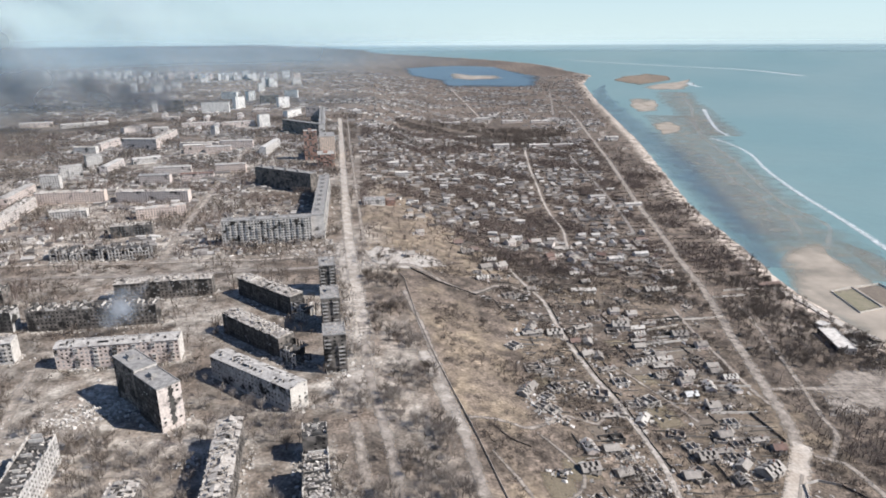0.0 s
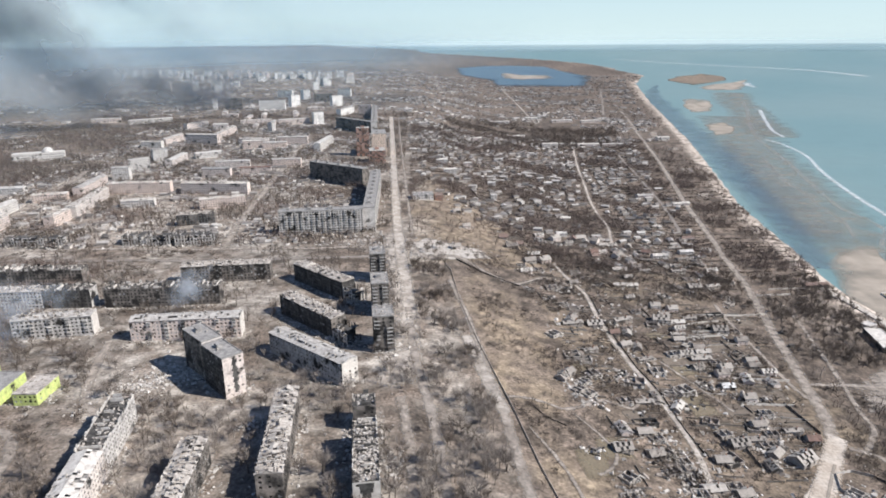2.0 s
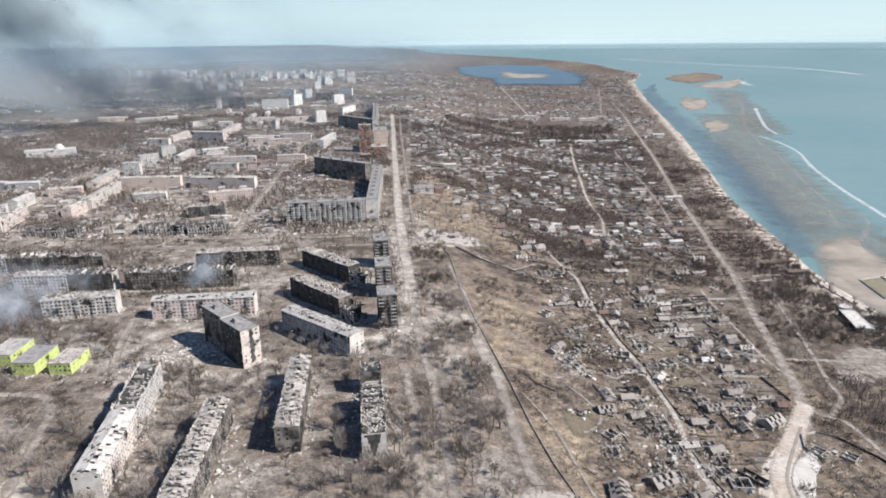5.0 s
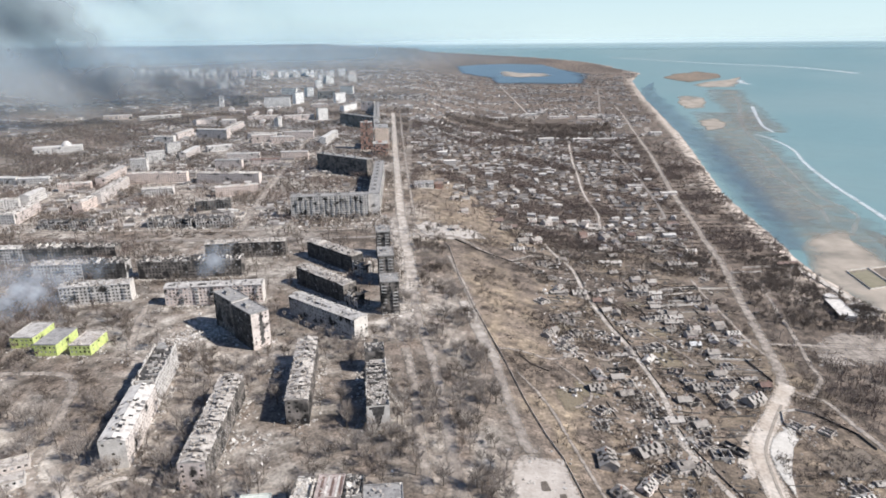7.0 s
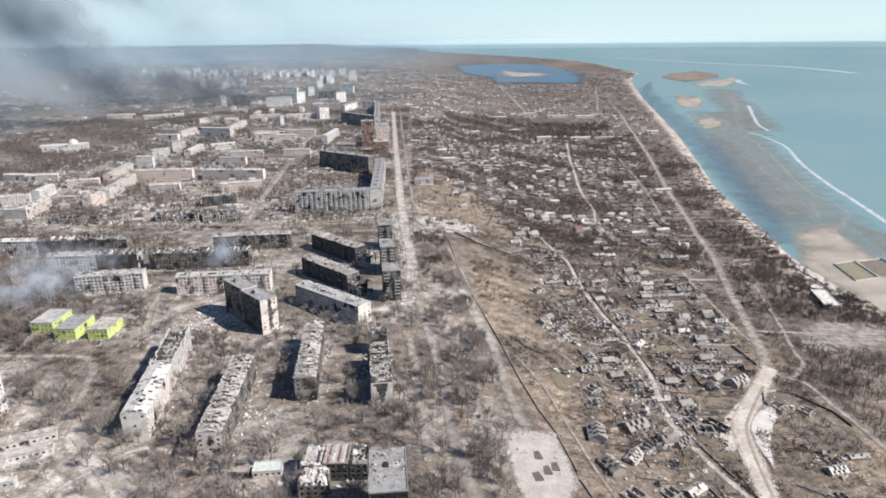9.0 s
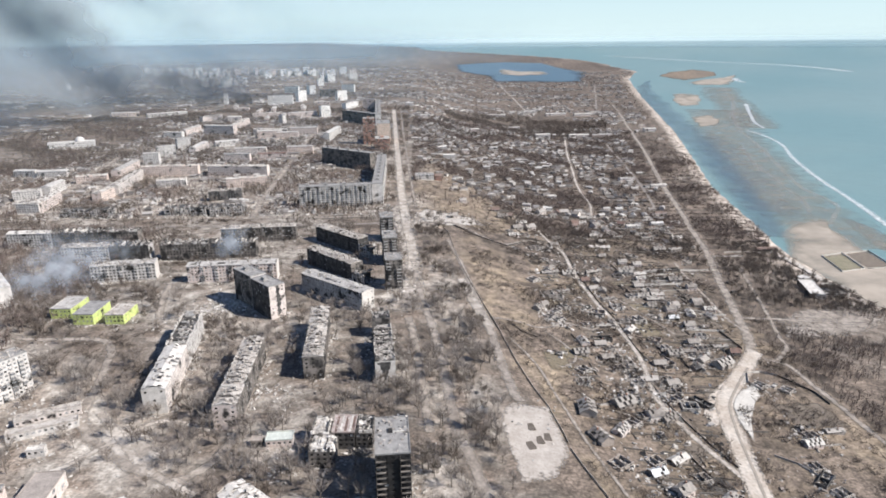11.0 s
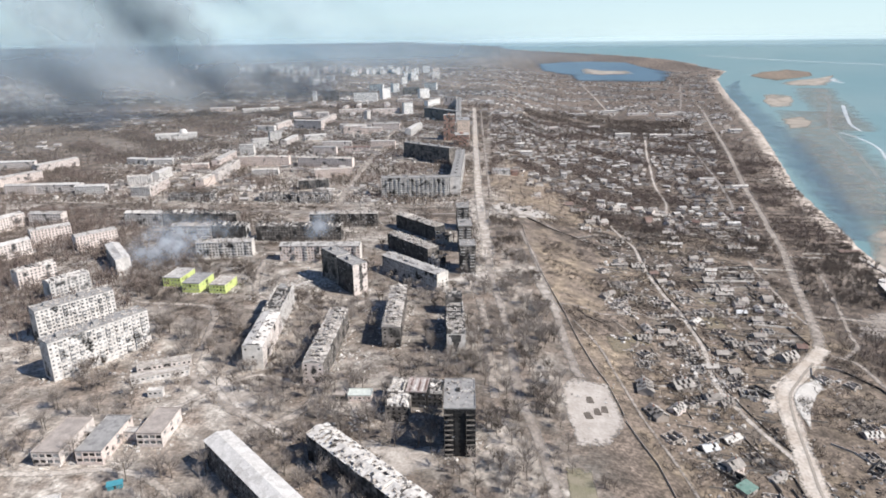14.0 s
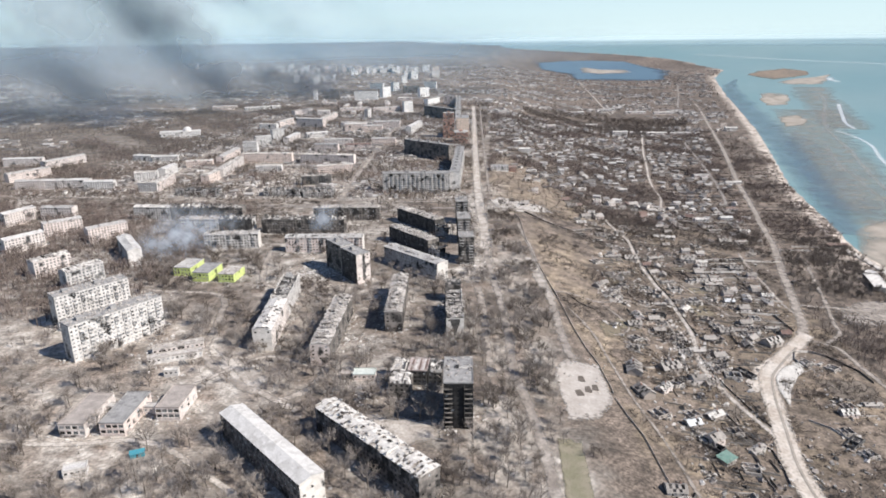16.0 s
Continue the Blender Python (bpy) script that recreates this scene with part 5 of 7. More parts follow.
gutted("gutted sooty palace with bare piers and no roof", -320, 661, -2, 52, 17, 3)
gutted("gutted hall with a row of bare pale piers", -263, 659, 8, 42, 22, 3)
gutted("collapsed stretch between burnt block halves", -37.7, 291.0, 275, 11, 13, 1, 2.4)
gutted("collapsed burnt end of a housing block", -64.0, 415.0, -47, 17, 13.5, 4, 3.0)
gutted("collapsed burnt end of a housing block", -63.8, 491.3, -46, 15, 13.5, 4, 3.0)
gutted("charred roofless ruin with broken walls", -446, 663, -2, 62, 16, 3, 3.2)
HIGH = "distant high-rise slabs"
for lab, x, y, a, ln, w_, fl, wl_ in (
        ("white narrow slab end", -264, 1715, 30, 28, 14, 10, M_CLEAN), ("dark burnt slab with white end", -604, 2116, 8, 55, 14, 12, M_SOOT), ("long white nine-storey slab", -487, 2081, 5, 80, 16, 10, M_CLEAN),
        ("white slab", -404, 2182, 55, 40, 14, 12, M_CLEAN), ("white tower", -410, 2471, 50, 32, 16, 11, M_CLEAN), ("white tower", -437, 2910, 20, 26, 16, 11, M_CLEAN), ("white slab", -270, 2183, 40, 40, 14, 11, M_CLEAN),
        ("pale slab", -297, 2583, -9, 51, 14, 9, M_CLEAN), ("grey slab", -524, 2566, -9, 58, 14, 8, M_CLEAN), ("dark slab", -349, 2343, 20, 60, 14, 9, M_SOOT), ("white slanting slab", -213, 1895, 70, 90, 14, 6, M_CLEAN),
        ("pale slab", -163, 1903, -7, 38, 14, 10, M_WALLPALE), ("white slab end", -640, 2112, 8, 14, 14, 12, M_CLEAN)):
    block(lab + " among low houses", x, y, a, ln, w_, fl, 1, wl_, "flat", 0.3, 0.05, rich=False, roofmat=M_ROOFTAR, group=HIGH, vents=False)
r2 = random.Random(5)
for cx, cy, sx, n in ((-1900, 4150, 230, 16), (-1500, 4000, 120, 10), (-1180, 3700, 90, 9), (-1010, 3900, 90, 13), (-760, 3850, 110, 18), (-560, 3800, 90, 14), (-520, 3250, 90, 6), (-900, 3000, 220, 8)):
    for i in range(n):
        x, y = r2.gauss(cx, sx), r2.gauss(cy, 110)
        block("white distant high-rise on the hazy skyline", x, y, r2.choice((5, 20, 100)), r2.uniform(18, 44), 14, r2.choice((9, 9, 12, 14)), 1, r2.choice((M_CLEAN, M_CLEAN, M_PANEL, M_WALLPALE)), "flat", 0.3, 0.05, rich=False, roofmat=M_ROOFTAR, group=HIGH, vents=False)
for i in range(75):
    x, y = r2.uniform(-720, -240), r2.uniform(1080, 2150)
    if x < -430 - 0.15 * (y - 1080) or any(abs(x - sum(p[0] for p in f) / 4) < 50 and abs(y - sum(p[1] for p in f) / 4) < 42 for f in FOOTPRINTS):
        continue
    block("pale low housing block among bare trees", x, y, r2.choice((6, 3, 96, 93)), r2.uniform(30, 70), 12, r2.choice((2, 3, 4, 5)), 1, r2.choice((M_WALLPALE, M_WALLPALE, M_PANEL, M_PINK)), "gable", 0.5, 0.1, rich=False, roofmat=r2.choice((M_ROOFPALE, M_ROOFSLATE, M_ROOFASH)), group=SIDE, vents=False)
palace = block("white palace of culture with a dome", -740, 1195, 22, 85, 22, 3, 1, M_PANEL, "flat", 0.3, 0.05, rich=False, roofmat=M_ROOFWHITE, group="", category="public hall", name="public_hall", vents=False, fh=4.2)
dome = Build(M_PANEL)
rings = [(9.5 * math.cos(a), 9.5 * math.sin(a)) for a in np.linspace(0, math.pi / 2, 7)]
for rad, hgt in rings:
    dome.v += [(58 + rad * math.cos(t), 11 + rad * math.sin(t), 14.2 + hgt) for t in np.linspace(0, 2 * math.pi, 20, endpoint=False)]
for k in range(6):
    for i in range(20):
        dome.f.append((k * 20 + i, k * 20 + (i + 1) % 20, k * 20 + 20 + (i + 1) % 20, k * 20 + 20 + i))
        dome.m.append(0)
dome.part("dome", palace)
# kindergarten with lime walls
block("lime-green two-storey kindergarten wing", -298, 346, -3, 17, 27, 2, 1, M_LIME, "flat", 0.3, 0.05, roofmat=M_ROOFSLATE, fh=3.2, category="kindergarten", name="kindergarten_wing", group="kindergarten wings")
block("lime-green two-storey kindergarten wing", -274, 333, -3, 16, 28, 2, 1, M_LIME, "flat", 0.3, 0.05, roofmat=M_ROOFTAR, fh=3.3, category="kindergarten", name="kindergarten_wing", group="kindergarten wings")
block("lime-green kindergarten wing, partly wrecked", -249, 332, -3, 15, 24, 2, 1, M_LIME, "flat", 0.4, 0.3, roofmat=M_ROOFASH, fh=3.0, category="kindergarten", name="kindergarten_wing", group="kindergarten wings")
# school wings
block("two-storey grey school wing with flat roof", -240, 88, 3, 15, 34, 2, 1, M_WALLPALE, "flat", 0.5, 0.05, roofmat=M_ROOFDUST, fh=3.4, category="school", name="school_wing", bay=3.6, win=(2.9, 2.1), group="school wings")
block("two-storey grey school wing with tarred roof", -217, 90, 3, 14, 34, 2, 1, M_WALLPALE, "flat", 0.5, 0.05, roofmat=M_ROOFTAR, fh=3.4, category="school", name="school_wing", bay=3.6, win=(2.9, 2.1), group="school wings")
block("two-storey grey school wing near trees", -193, 107, 3, 14, 26, 2, 1, M_WALLPALE, "flat", 0.5, 0.05, roofmat=M_ROOFDUST, fh=3.4, category="school", name="school_wing", bay=3.6, win=(2.9, 2.1), group="school wings")
block("low school corridor between wings", -226, 112, 3, 34, 5, 1, 1, M_WALLPALE, "flat", 0.5, 0.05, roofmat=M_ROOFSLATE, fh=3.2, category="school", name="school_corridor", group="school wings", vents=False)
block("small white outhouse on the yard", -215, 53, 25, 11, 6, 1, 1, M_PANEL, "flat", 0.3, 0.05, roofmat=M_ROOFWHITE, category="outhouse", name="outhouse", group="", vents=False)
block("small brown shed beside a kiosk", -96, 160, 3, 6, 5, 1, 1, M_SOOT, "flat", 0.5, 0.05, roofmat=M_ROOFDUST, category="shed", name="shed", group="", vents=False)
block("small white booth beside the yard path", -214, 158, 10, 9, 4, 1, 1, M_PANEL, "flat", 0.5, 0.05, roofmat=M_ROOFPALE, category="booth", name="booth", group="", vents=False)
block("low shop row with pale roof", -233, 172, 25, 36, 7, 1, 1, M_PANEL, "flat", 0.3, 0.05, roofmat=M_ROOFASH, category="shop row", name="shop_row", group="", vents=False)
block("ruined low shop row with rubble", -236, 186, 25, 34, 8, 1, 1, M_WALLPALE, "flat", 0.8, 0.5, roofmat=M_ROOFASH, category="shop row", name="shop_row", group="", vents=False)
block("kiosk with pale green sheet roof", -88, 160, 3, 14.5, 8, 1, 1, M_WALLPALE, "flat", 0.5, 0.05, roofmat=M_PALEBLUE, category="kiosk", name="kiosk", group="", vents=False)
# the near-black wall colour holds the shade of the building's front
block("beach building, pale roof, front shade painted into dark walls", 410, 504, -103, 43, 15, 1, 1, M_BURNT, "flat", 0.95, 0.05, end=M_PANEL, roofmat=M_ROOFPALE, category="pavilion", name="beach_building", group="", vents=False, fh=4.0)
block("low beach pavilion with rusty red roof", 430, 628, 3, 27, 8, 1, 1, M_SOOT, "gable", 0.9, 0.05, roofmat=M_HOUSERED, category="pavilion", name="beach_pavilion", group="", vents=False)
block("small white beach kiosk beside the promenade", 421, 512, 20, 12, 9, 1, 1, M_PANEL, "flat", 0.5, 0.05, roofmat=M_ROOFWHITE, category="kiosk", name="beach_kiosk", group="", vents=False)


# pale dust and plaster round the shelled blocks
near_v = np.where((X > -760) & (X < 30) & (Y > -20) & (Y < 1250))[0]
px_, py_ = X[near_v], Y[near_v]
ring = np.zeros(len(near_v))
for c in FOOTPRINTS:
    (x0, y0), (x1, y1), _, (x3, y3) = c
    ux, uy, vx, vy = x1 - x0, y1 - y0, x3 - x0, y3 - y0
    lu, lv = math.hypot(ux, uy), math.hypot(vx, vy)
    s_, t_ = ((px_ - x0) * ux + (py_ - y0) * uy) / lu, ((px_ - x0) * vx + (py_ - y0) * vy) / lv
    gap = np.hypot(np.clip(np.abs(s_ - lu / 2) - lu / 2, 0, None), np.clip(np.abs(t_ - lv / 2) - lv / 2, 0, None))
    ring = np.maximum(ring, np.exp(-gap / 9.0))
dust_now = np.clip(town + np.where((X > -140) & (X < 45) & (Y < 640), 0.06, 0.0) * (1 + wob), 0, 1)
dust_now[near_v] = np.clip(np.maximum(dust_now[near_v], ring * (0.85 + 0.4 * wob[near_v]) * np.where(py_ < 650, 1.0, 0.6)), 0, 1)
gme.attributes["dust"].data.foreach_set("value", dust_now.astype(np.float32))


# ---- trees ----
def tree_triangles(seed, limbs, twigs, wide=0.42, thick=1.0, bushy=False):
    """A leafless tree one metre high: tapered trunk, limbs and twigs, as an array of triangles; the trunk's triangles come first."""
    r = np.random.RandomState(seed)
    tris = []

    def spike(a, b, w0, w1, sides=3):
        a, b = np.array(a), np.array(b)
        d = (b - a) / max(np.linalg.norm(b - a), 1e-6)
        u = np.cross(d, r.normal(size=3))
        u /= np.linalg.norm(u)
        v = np.cross(d, u)
        ring = [np.cos(t) * u + np.sin(t) * v for t in np.linspace(0, 2 * np.pi, sides, endpoint=False)]
        for i in range(sides):
            p, q = ring[i], ring[(i + 1) % sides]
            tris.append([a + p * w0, a + q * w0, b + q * w1])
            if w1 > 0.001:
                tris.append([a + p * w0, b + q * w1, b + p * w1])

    def blade(a, b, w):
        a, b = np.array(a), np.array(b)
        u = np.cross(b - a, r.normal(size=3))
        u = u / max(np.linalg.norm(u), 1e-6) * w / 2
        tris.append([a - u, a + u, b])

    lean = r.normal(0, 0.03, 2)
    if not bushy:
        spike((0, 0, -0.03), (lean[0] / 2, lean[1] / 2, 0.34), 0.020 * thick ** 0.5, 0.014 * thick ** 0.5, 4)
        spike((lean[0] / 2, lean[1] / 2, 0.34), (lean[0], lean[1], 0.8), 0.013 * thick ** 0.5, 0.004, 3)
    trunk = len(tris)
    for i in range(limbs):
        h = r.uniform(0.02, 0.15) if bushy else r.uniform(0.25, 0.62)
        t = 2.4 * i + r.uniform(-0.5, 0.5)
        up = r.uniform(0.25, 0.5) * (1.25 - h)
        out = wide * r.uniform(0.45, 1.0) * (1.15 - 0.6 * h)
        a = np.array([lean[0] * h, lean[1] * h, h])
        b = a + np.array([math.cos(t) * out, math.sin(t) * out, up])
        blade(a, b, 0.008 * thick ** 0.6)
        for k in range(twigs):
            s = r.uniform(0.25, 1.0)
            c = a + (b - a) * s
            d = r.normal(size=3) * 0.45 + np.array([math.cos(t) * 0.35, math.sin(t) * 0.35, 0.95])
            d = d / np.linalg.norm(d) * r.uniform(0.13, 0.34)
            blade(c, c + d, 0.0075 * thick)
    return np.array(tris), trunk


def footprint_free(x, y, pad=2.5):
    ok = np.ones(len(x), bool)
    for c in FOOTPRINTS:
        (x0, y0), (x1, y1), _, (x3, y3) = c
        ux, uy, vx, vy = x1 - x0, y1 - y0, x3 - x0, y3 - y0
        lu, lv = math.hypot(ux, uy), math.hypot(vx, vy)
        s, t = ((x - x0) * ux + (y - y0) * uy) / lu, ((x - x0) * vx + (y - y0) * vy) / lv
        ok &= ~((s > -pad) & (s < lu + pad) & (t > -pad) & (t < lv + pad))
    return ok


def road_free(x, y, pad=1.5):
    ok = np.ones(len(x), bool)
    for pts, w in ROADS:
        for (x0, y0), (x1, y1) in zip(pts, pts[1:]):
            dx, dy = x1 - x0, y1 - y0
            t = np.clip(((x - x0) * dx + (y - y0) * dy) / max(dx * dx + dy * dy, 1e-6), 0, 1)
            ok &= np.hypot(x - x0 - t * dx, y - y0 - t * dy) > w / 2 + pad
    return ok


def scatter(seed, x0, x1, y0, y1, area, clump=0.5, size=30.0):
    r = np.random.RandomState(seed)
    n = int((x1 - x0) * (y1 - y0) / area)
    x, y = r.uniform(x0, x1, n), r.uniform(y0, y1, n)
    keep = r.uniform(size=n) < np.clip(1 - clump + clump * 1.6 * soft_noise(x, y, size, seed), 0, 1)
    return x[keep], y[keep], r


def plant(name, label, x, y, r, heights, templates, mat, category="trees"):
    """Many small trees joined into one object of kind stuff."""
    if len(x) == 0:
        return
    z = ground_z(x, y)
    keep = z > SEA + 0.6
    x, y, z = x[keep], y[keep], z[keep]
    h = r.uniform(heights[0], heights[1], len(x))
    turn = r.uniform(0, 6.28, len(x))
    pick = r.randint(0, len(templates), len(x))
    out = []
    for k, tp in enumerate(templates):
        i = np.where(pick == k)[0]
        c, s = np.cos(turn[i])[:, None, None], np.sin(turn[i])[:, None, None]
        hh = h[i][:, None, None]
        px = (tp[None, :, :, 0] * c - tp[None, :, :, 1] * s) * hh + x[i][:, None, None]
        py = (tp[None, :, :, 0] * s + tp[None, :, :, 1] * c) * hh + y[i][:, None, None]
        pz = tp[None, :, :, 2] * hh + z[i][:, None, None]
        out.append(np.stack([px, py, pz], -1).reshape(-1, 3))
    v = warp(np.concatenate(out))
    me = bpy.data.meshes.new(name)
    n = len(v)
    me.vertices.add(n)
    me.vertices.foreach_set("co", v.ravel().astype(np.float32))
    me.loops.add(n)
    me.loops.foreach_set("vertex_index", np.arange(n, dtype=np.int32))
    me.polygons.add(n // 3)
    me.polygons.foreach_set("loop_start", np.arange(0, n, 3, dtype=np.int32))
    me.update(calc_edges=True)
    me.materials.append(mat)
    tagged(new(name, me), label, category, kind="stuff")


NEARTREE = [tree_triangles(s, 15, 13, wide=0.44, thick=1.7)[0] for s in range(6)]
MIDTREE = [tree_triangles(s + 20, 7, 4, wide=0.48, thick=4.6)[0] for s in range(6)]
FARTREE = [tree_triangles(s + 40, 5, 2, wide=0.72, thick=12.0)[0] for s in range(5)]
BUSH = [tree_triangles(s + 60, 8, 5, wide=0.66, thick=8.0, bushy=True)[0] * np.array((1, 1, 0.8)) for s in range(4)]
THORN = [tree_triangles(s + 90, 9, 6, wide=0.8, thick=13.0, bushy=True)[0] * np.array((1, 1, 0.75)) for s in range(4)]
WEED = [tree_triangles(s + 80, 5, 1, wide=0.8, thick=16.0, bushy=True)[0] for s in range(4)]
FENCE_Y = [20, 90, 123, 160, 201, 226, 262, 327, 402, 479, 568]
FENCE_X = [100, 94, 89, 81, 76, 70, 64, 56, 45, 37, 32]

# single trees that stand nearest
TREE_KINDS = []
for s in range(5):
    tr, nt = tree_triangles(100 + s, 15, 22, wide=0.36 + 0.03 * s, thick=1.5)
    root = thing("tree", Matrix.Identity(4), "leafless grey-brown tree with fine twigs", "tree", "bare trees")
    for nm, part, mt in (("trunk", tr[:nt], M_BARK), ("crown", tr[nt:], M_TWIGPALE)):
        me = bpy.data.meshes.new(nm)
        me.from_pydata(part.reshape(-1, 3).tolist(), [], np.arange(len(part) * 3).reshape(-1, 3).tolist())
        me.materials.append(mt)
        o = new(nm, me)
        o.parent = root
    TREE_KINDS.append(root)
x, y, r = scatter(7, -270, 45, 20, 300, 105, 0.5, 26)
ok = footprint_free(x, y, 3) & road_free(x, y, 1)
x, y = x[ok], y[ok]
order = np.argsort(y)[:270]
SINGLE = list(zip(x[order], y[order]))
for i, (tx, ty) in enumerate(SINGLE):
    h = r.uniform(9, 16.5)
    m = Matrix.Translation((tx, ty, gz(tx, ty))) @ Matrix.Rotation(r.uniform(0, 6.28), 4, "Z") @ Matrix.Diagonal((h, h, h, 1))
    if i < 5:
        TREE_KINDS[i].matrix_basis = m
    else:
        c = copy_thing(TREE_KINDS[i % 5], pose(0, 0, 0))
        c.matrix_basis = m

# the boulevard
x, y, r = scatter(1, -26, 62, -60, 640, 15, 0.75, 14)
ok = footprint_free(x, y) & road_free(x, y, 0.3) & (x < np.interp(y, FENCE_Y, FENCE_X) - 5) & ~inside([(40, 205), (80, 205), (82, 155), (66, 130), (44, 125)], x, y) & ~inside([(36, 110), (56, 110), (56, 0), (36, 0)], x, y)
half = ok & (soft_noise(x, y, 17, 4.0) > 0.15)
plant("boulevard_trees", "pale bare trees of the boulevard", x[half], y[half], r, (5, 10.5), NEARTREE, M_TWIGPALE)
half = ok & ~half
plant("boulevard_trees", "bare dark brown trees of the boulevard", x[half], y[half], r, (5, 10), NEARTREE, M_TWIG)
x, y, r = scatter(2, -680, -16, -60, 660, 48, 0.75, 30)
ok = footprint_free(x, y) & road_free(x, y, 1)
near = ok & (x > -330) & (y < 420)
half = near & (soft_noise(x, y, 21, 4.0) > 0)
plant("yard_trees", "pale bare trees between housing blocks", x[half], y[half], r, (6.5, 12.5), NEARTREE, M_TWIGPALE)
half = near & ~half
plant("yard_trees", "dark bare trees between housing blocks", x[half], y[half], r, (6, 11.5), NEARTREE, M_TWIG)
ok &= ~near
plant("yard_trees", "bare trees between farther housing blocks", x[ok], y[ok], r, (5, 11), MIDTREE, M_TWIG)
x, y, r = scatter(3, -900, -20, 655, 1950, 26, 0.55, 40)
ok = footprint_free(x, y, 1.5) & road_free(x, y, 1)
half = ok & (soft_noise(x, y, 31, 2.0) > 0)
plant("town_trees", "pale bare trees filling the town", x[half], y[half], r, (4.5, 10.5), FARTREE + BUSH[:1], M_GROVE)
half = ok & ~half
plant("town_trees", "dark bare trees filling the town", x[half], y[half], r, (4.5, 10.5), FARTREE + BUSH[:1], M_TWIG)
x, y, r = scatter(23, -1500, -480, 800, 1750, 50, 0.6, 90)
ok = footprint_free(x, y) & road_free(x, y, 1) & (x < -500 - 0.1 * (y - 900))
plant("town_thicket", "dark bare thickets on waste ground in the town", x[ok], y[ok], r, (4, 8), FARTREE, M_TWIG)
x, y, r = scatter(4, 50, 330, -80, 660, 10.5, 0.85, 18)
ok = road_free(x, y, 0.5) & ((~inside(MEADOW, x, y)) | (r.uniform(size=len(x)) < 0.8)) & (x > np.interp(y, FENCE_Y, FENCE_X) + 3)
plant("hillside_scrub", "bare shrubs and small trees on the hillside", x[ok], y[ok], r, (2.2, 6.2), BUSH + MIDTREE[:2], M_TWIG)
WOODBELT = [(354, 1970), (608, 1950), (514, 1620), (293, 1600)]
HILLBELT = [(96, 1988), (378, 2055), (298, 1584), (43, 1444)]
x, y, r = scatter(5, -10, 620, 640, 1750, 26, 0.2, 34)
wood = soft_noise(x, y, 42.0, 7.0) < -0.18
bare = inside(BAREHILL, x, y) & (r.uniform(size=len(x)) < 0.75)
ok = road_free(x, y, 0.5) & wood & ~bare & footprint_free(x, y, 2)
plant("village_groves", "dark bare groves among village houses", x[ok], y[ok], r, (5, 10), FARTREE + THORN[:2], M_GROVE)
ok = road_free(x, y, 0.5) & ~wood & (r.uniform(size=len(x)) < 0.3)
plant("village_trees", "bare garden trees among village houses", x[ok], y[ok], r, (3.5, 7), FARTREE + THORN[:2], M_GROVE)
x, y, r = scatter(45, -10, 600, 640, 1750, 30, 0.2, 50)
tilt = 0.06 * (x - 200) + 9 * np.sin(x / 37 + y / 90)
y = np.round((y - tilt) / 21.0) * 21.0 + tilt + r.normal(0, 0.8, len(y))
ok = road_free(x, y, 0.5) & ~inside(BAREHILL, x, y) & (soft_noise(x, y, 60, 3.0) > -0.3)
plant("hedgerows", "dark bare hedges between village gardens", x[ok], y[ok], r, (2.0, 4.2), THORN, M_TWIG, "hedges")
x, y, r = scatter(6, 270, 900, 330, 2300, 60, 0.65, 30)
ts = np.interp(y, SHORE_Y, SHORE_X) - x
rd = x - np.interp(y, [324, 466, 641, 872, 1189, 1792, 2560], [268, 312, 364, 420, 493, 631, 794])
gap = (soft_noise(x, y, 36.0, 4.0) > -0.12) & (y > 560) & (r.uniform(size=len(x)) < 0.85)
ok = (ts > 26) & (rd > 7) & road_free(x, y, 0.5) & footprint_free(x, y) & ~gap
pale = r.uniform(size=len(x)) < 0.55
plant("shore_trees", "bare trees along the shore", x[ok & ~pale], y[ok & ~pale], r, (5, 10), MIDTREE, M_GROVE)
plant("sunlit_shore_trees", "pale sunlit bare trees along the shore", x[ok & pale], y[ok & pale], r, (5, 10), MIDTREE, M_TWIGPALE)
x, y, r = scatter(31, 50, 300, 40, 640, 46, 0.55, 20)
ok = road_free(x, y, 1) & (x > np.interp(y, FENCE_Y, FENCE_X) + 3)
plant("thorn_bushes", "dense dark thorn bushes on the slope", x[ok], y[ok], r, (2.2, 5.0), THORN, M_TWIG, "bushes")
x, y, r = scatter(33, -640, -200, 270, 645, 62, 0.5, 24)
ok = footprint_free(x, y, 3) & road_free(x, y, 1)
plant("yard_thicket", "brown brushwood filling yards between blocks", x[ok], y[ok], r, (3, 6.5), THORN, M_TWIG, "bushes")
x, y, r = scatter(61, -660, -300, 230, 600, 26, 0.35, 28)
ok = footprint_free(x, y, 2) & road_free(x, y, 1)
plant("yard_grove", "grey-brown bare trees crowding the yards", x[ok], y[ok], r, (7, 13), MIDTREE, M_GROVE)
x, y, r = scatter(62, 292, 420, 200, 366, 22, 0.35, 22)
ok = road_free(x, y, 1)
plant("slope_grove", "bare grove below the coast road", x[ok], y[ok], r, (5, 9.5), MIDTREE, M_GROVE)
x, y, r = scatter(27, 110, 330, 560, 700, 16, 0.6, 22)
ok = road_free(x, y, 0.5)
plant("village_thicket", "dense bare thicket between village gardens", x[ok], y[ok], r, (4, 8), MIDTREE + BUSH[:2], M_TWIG)
x, y, r = scatter(12, 320, 475, 400, 660, 20, 0.4, 20)
ts = np.interp(y, SHORE_Y, SHORE_X) - x
ok = (ts > 14) & road_free(x, y, 1) & footprint_free(x, y) & (y > 440 - (x - 320) * 0.2)
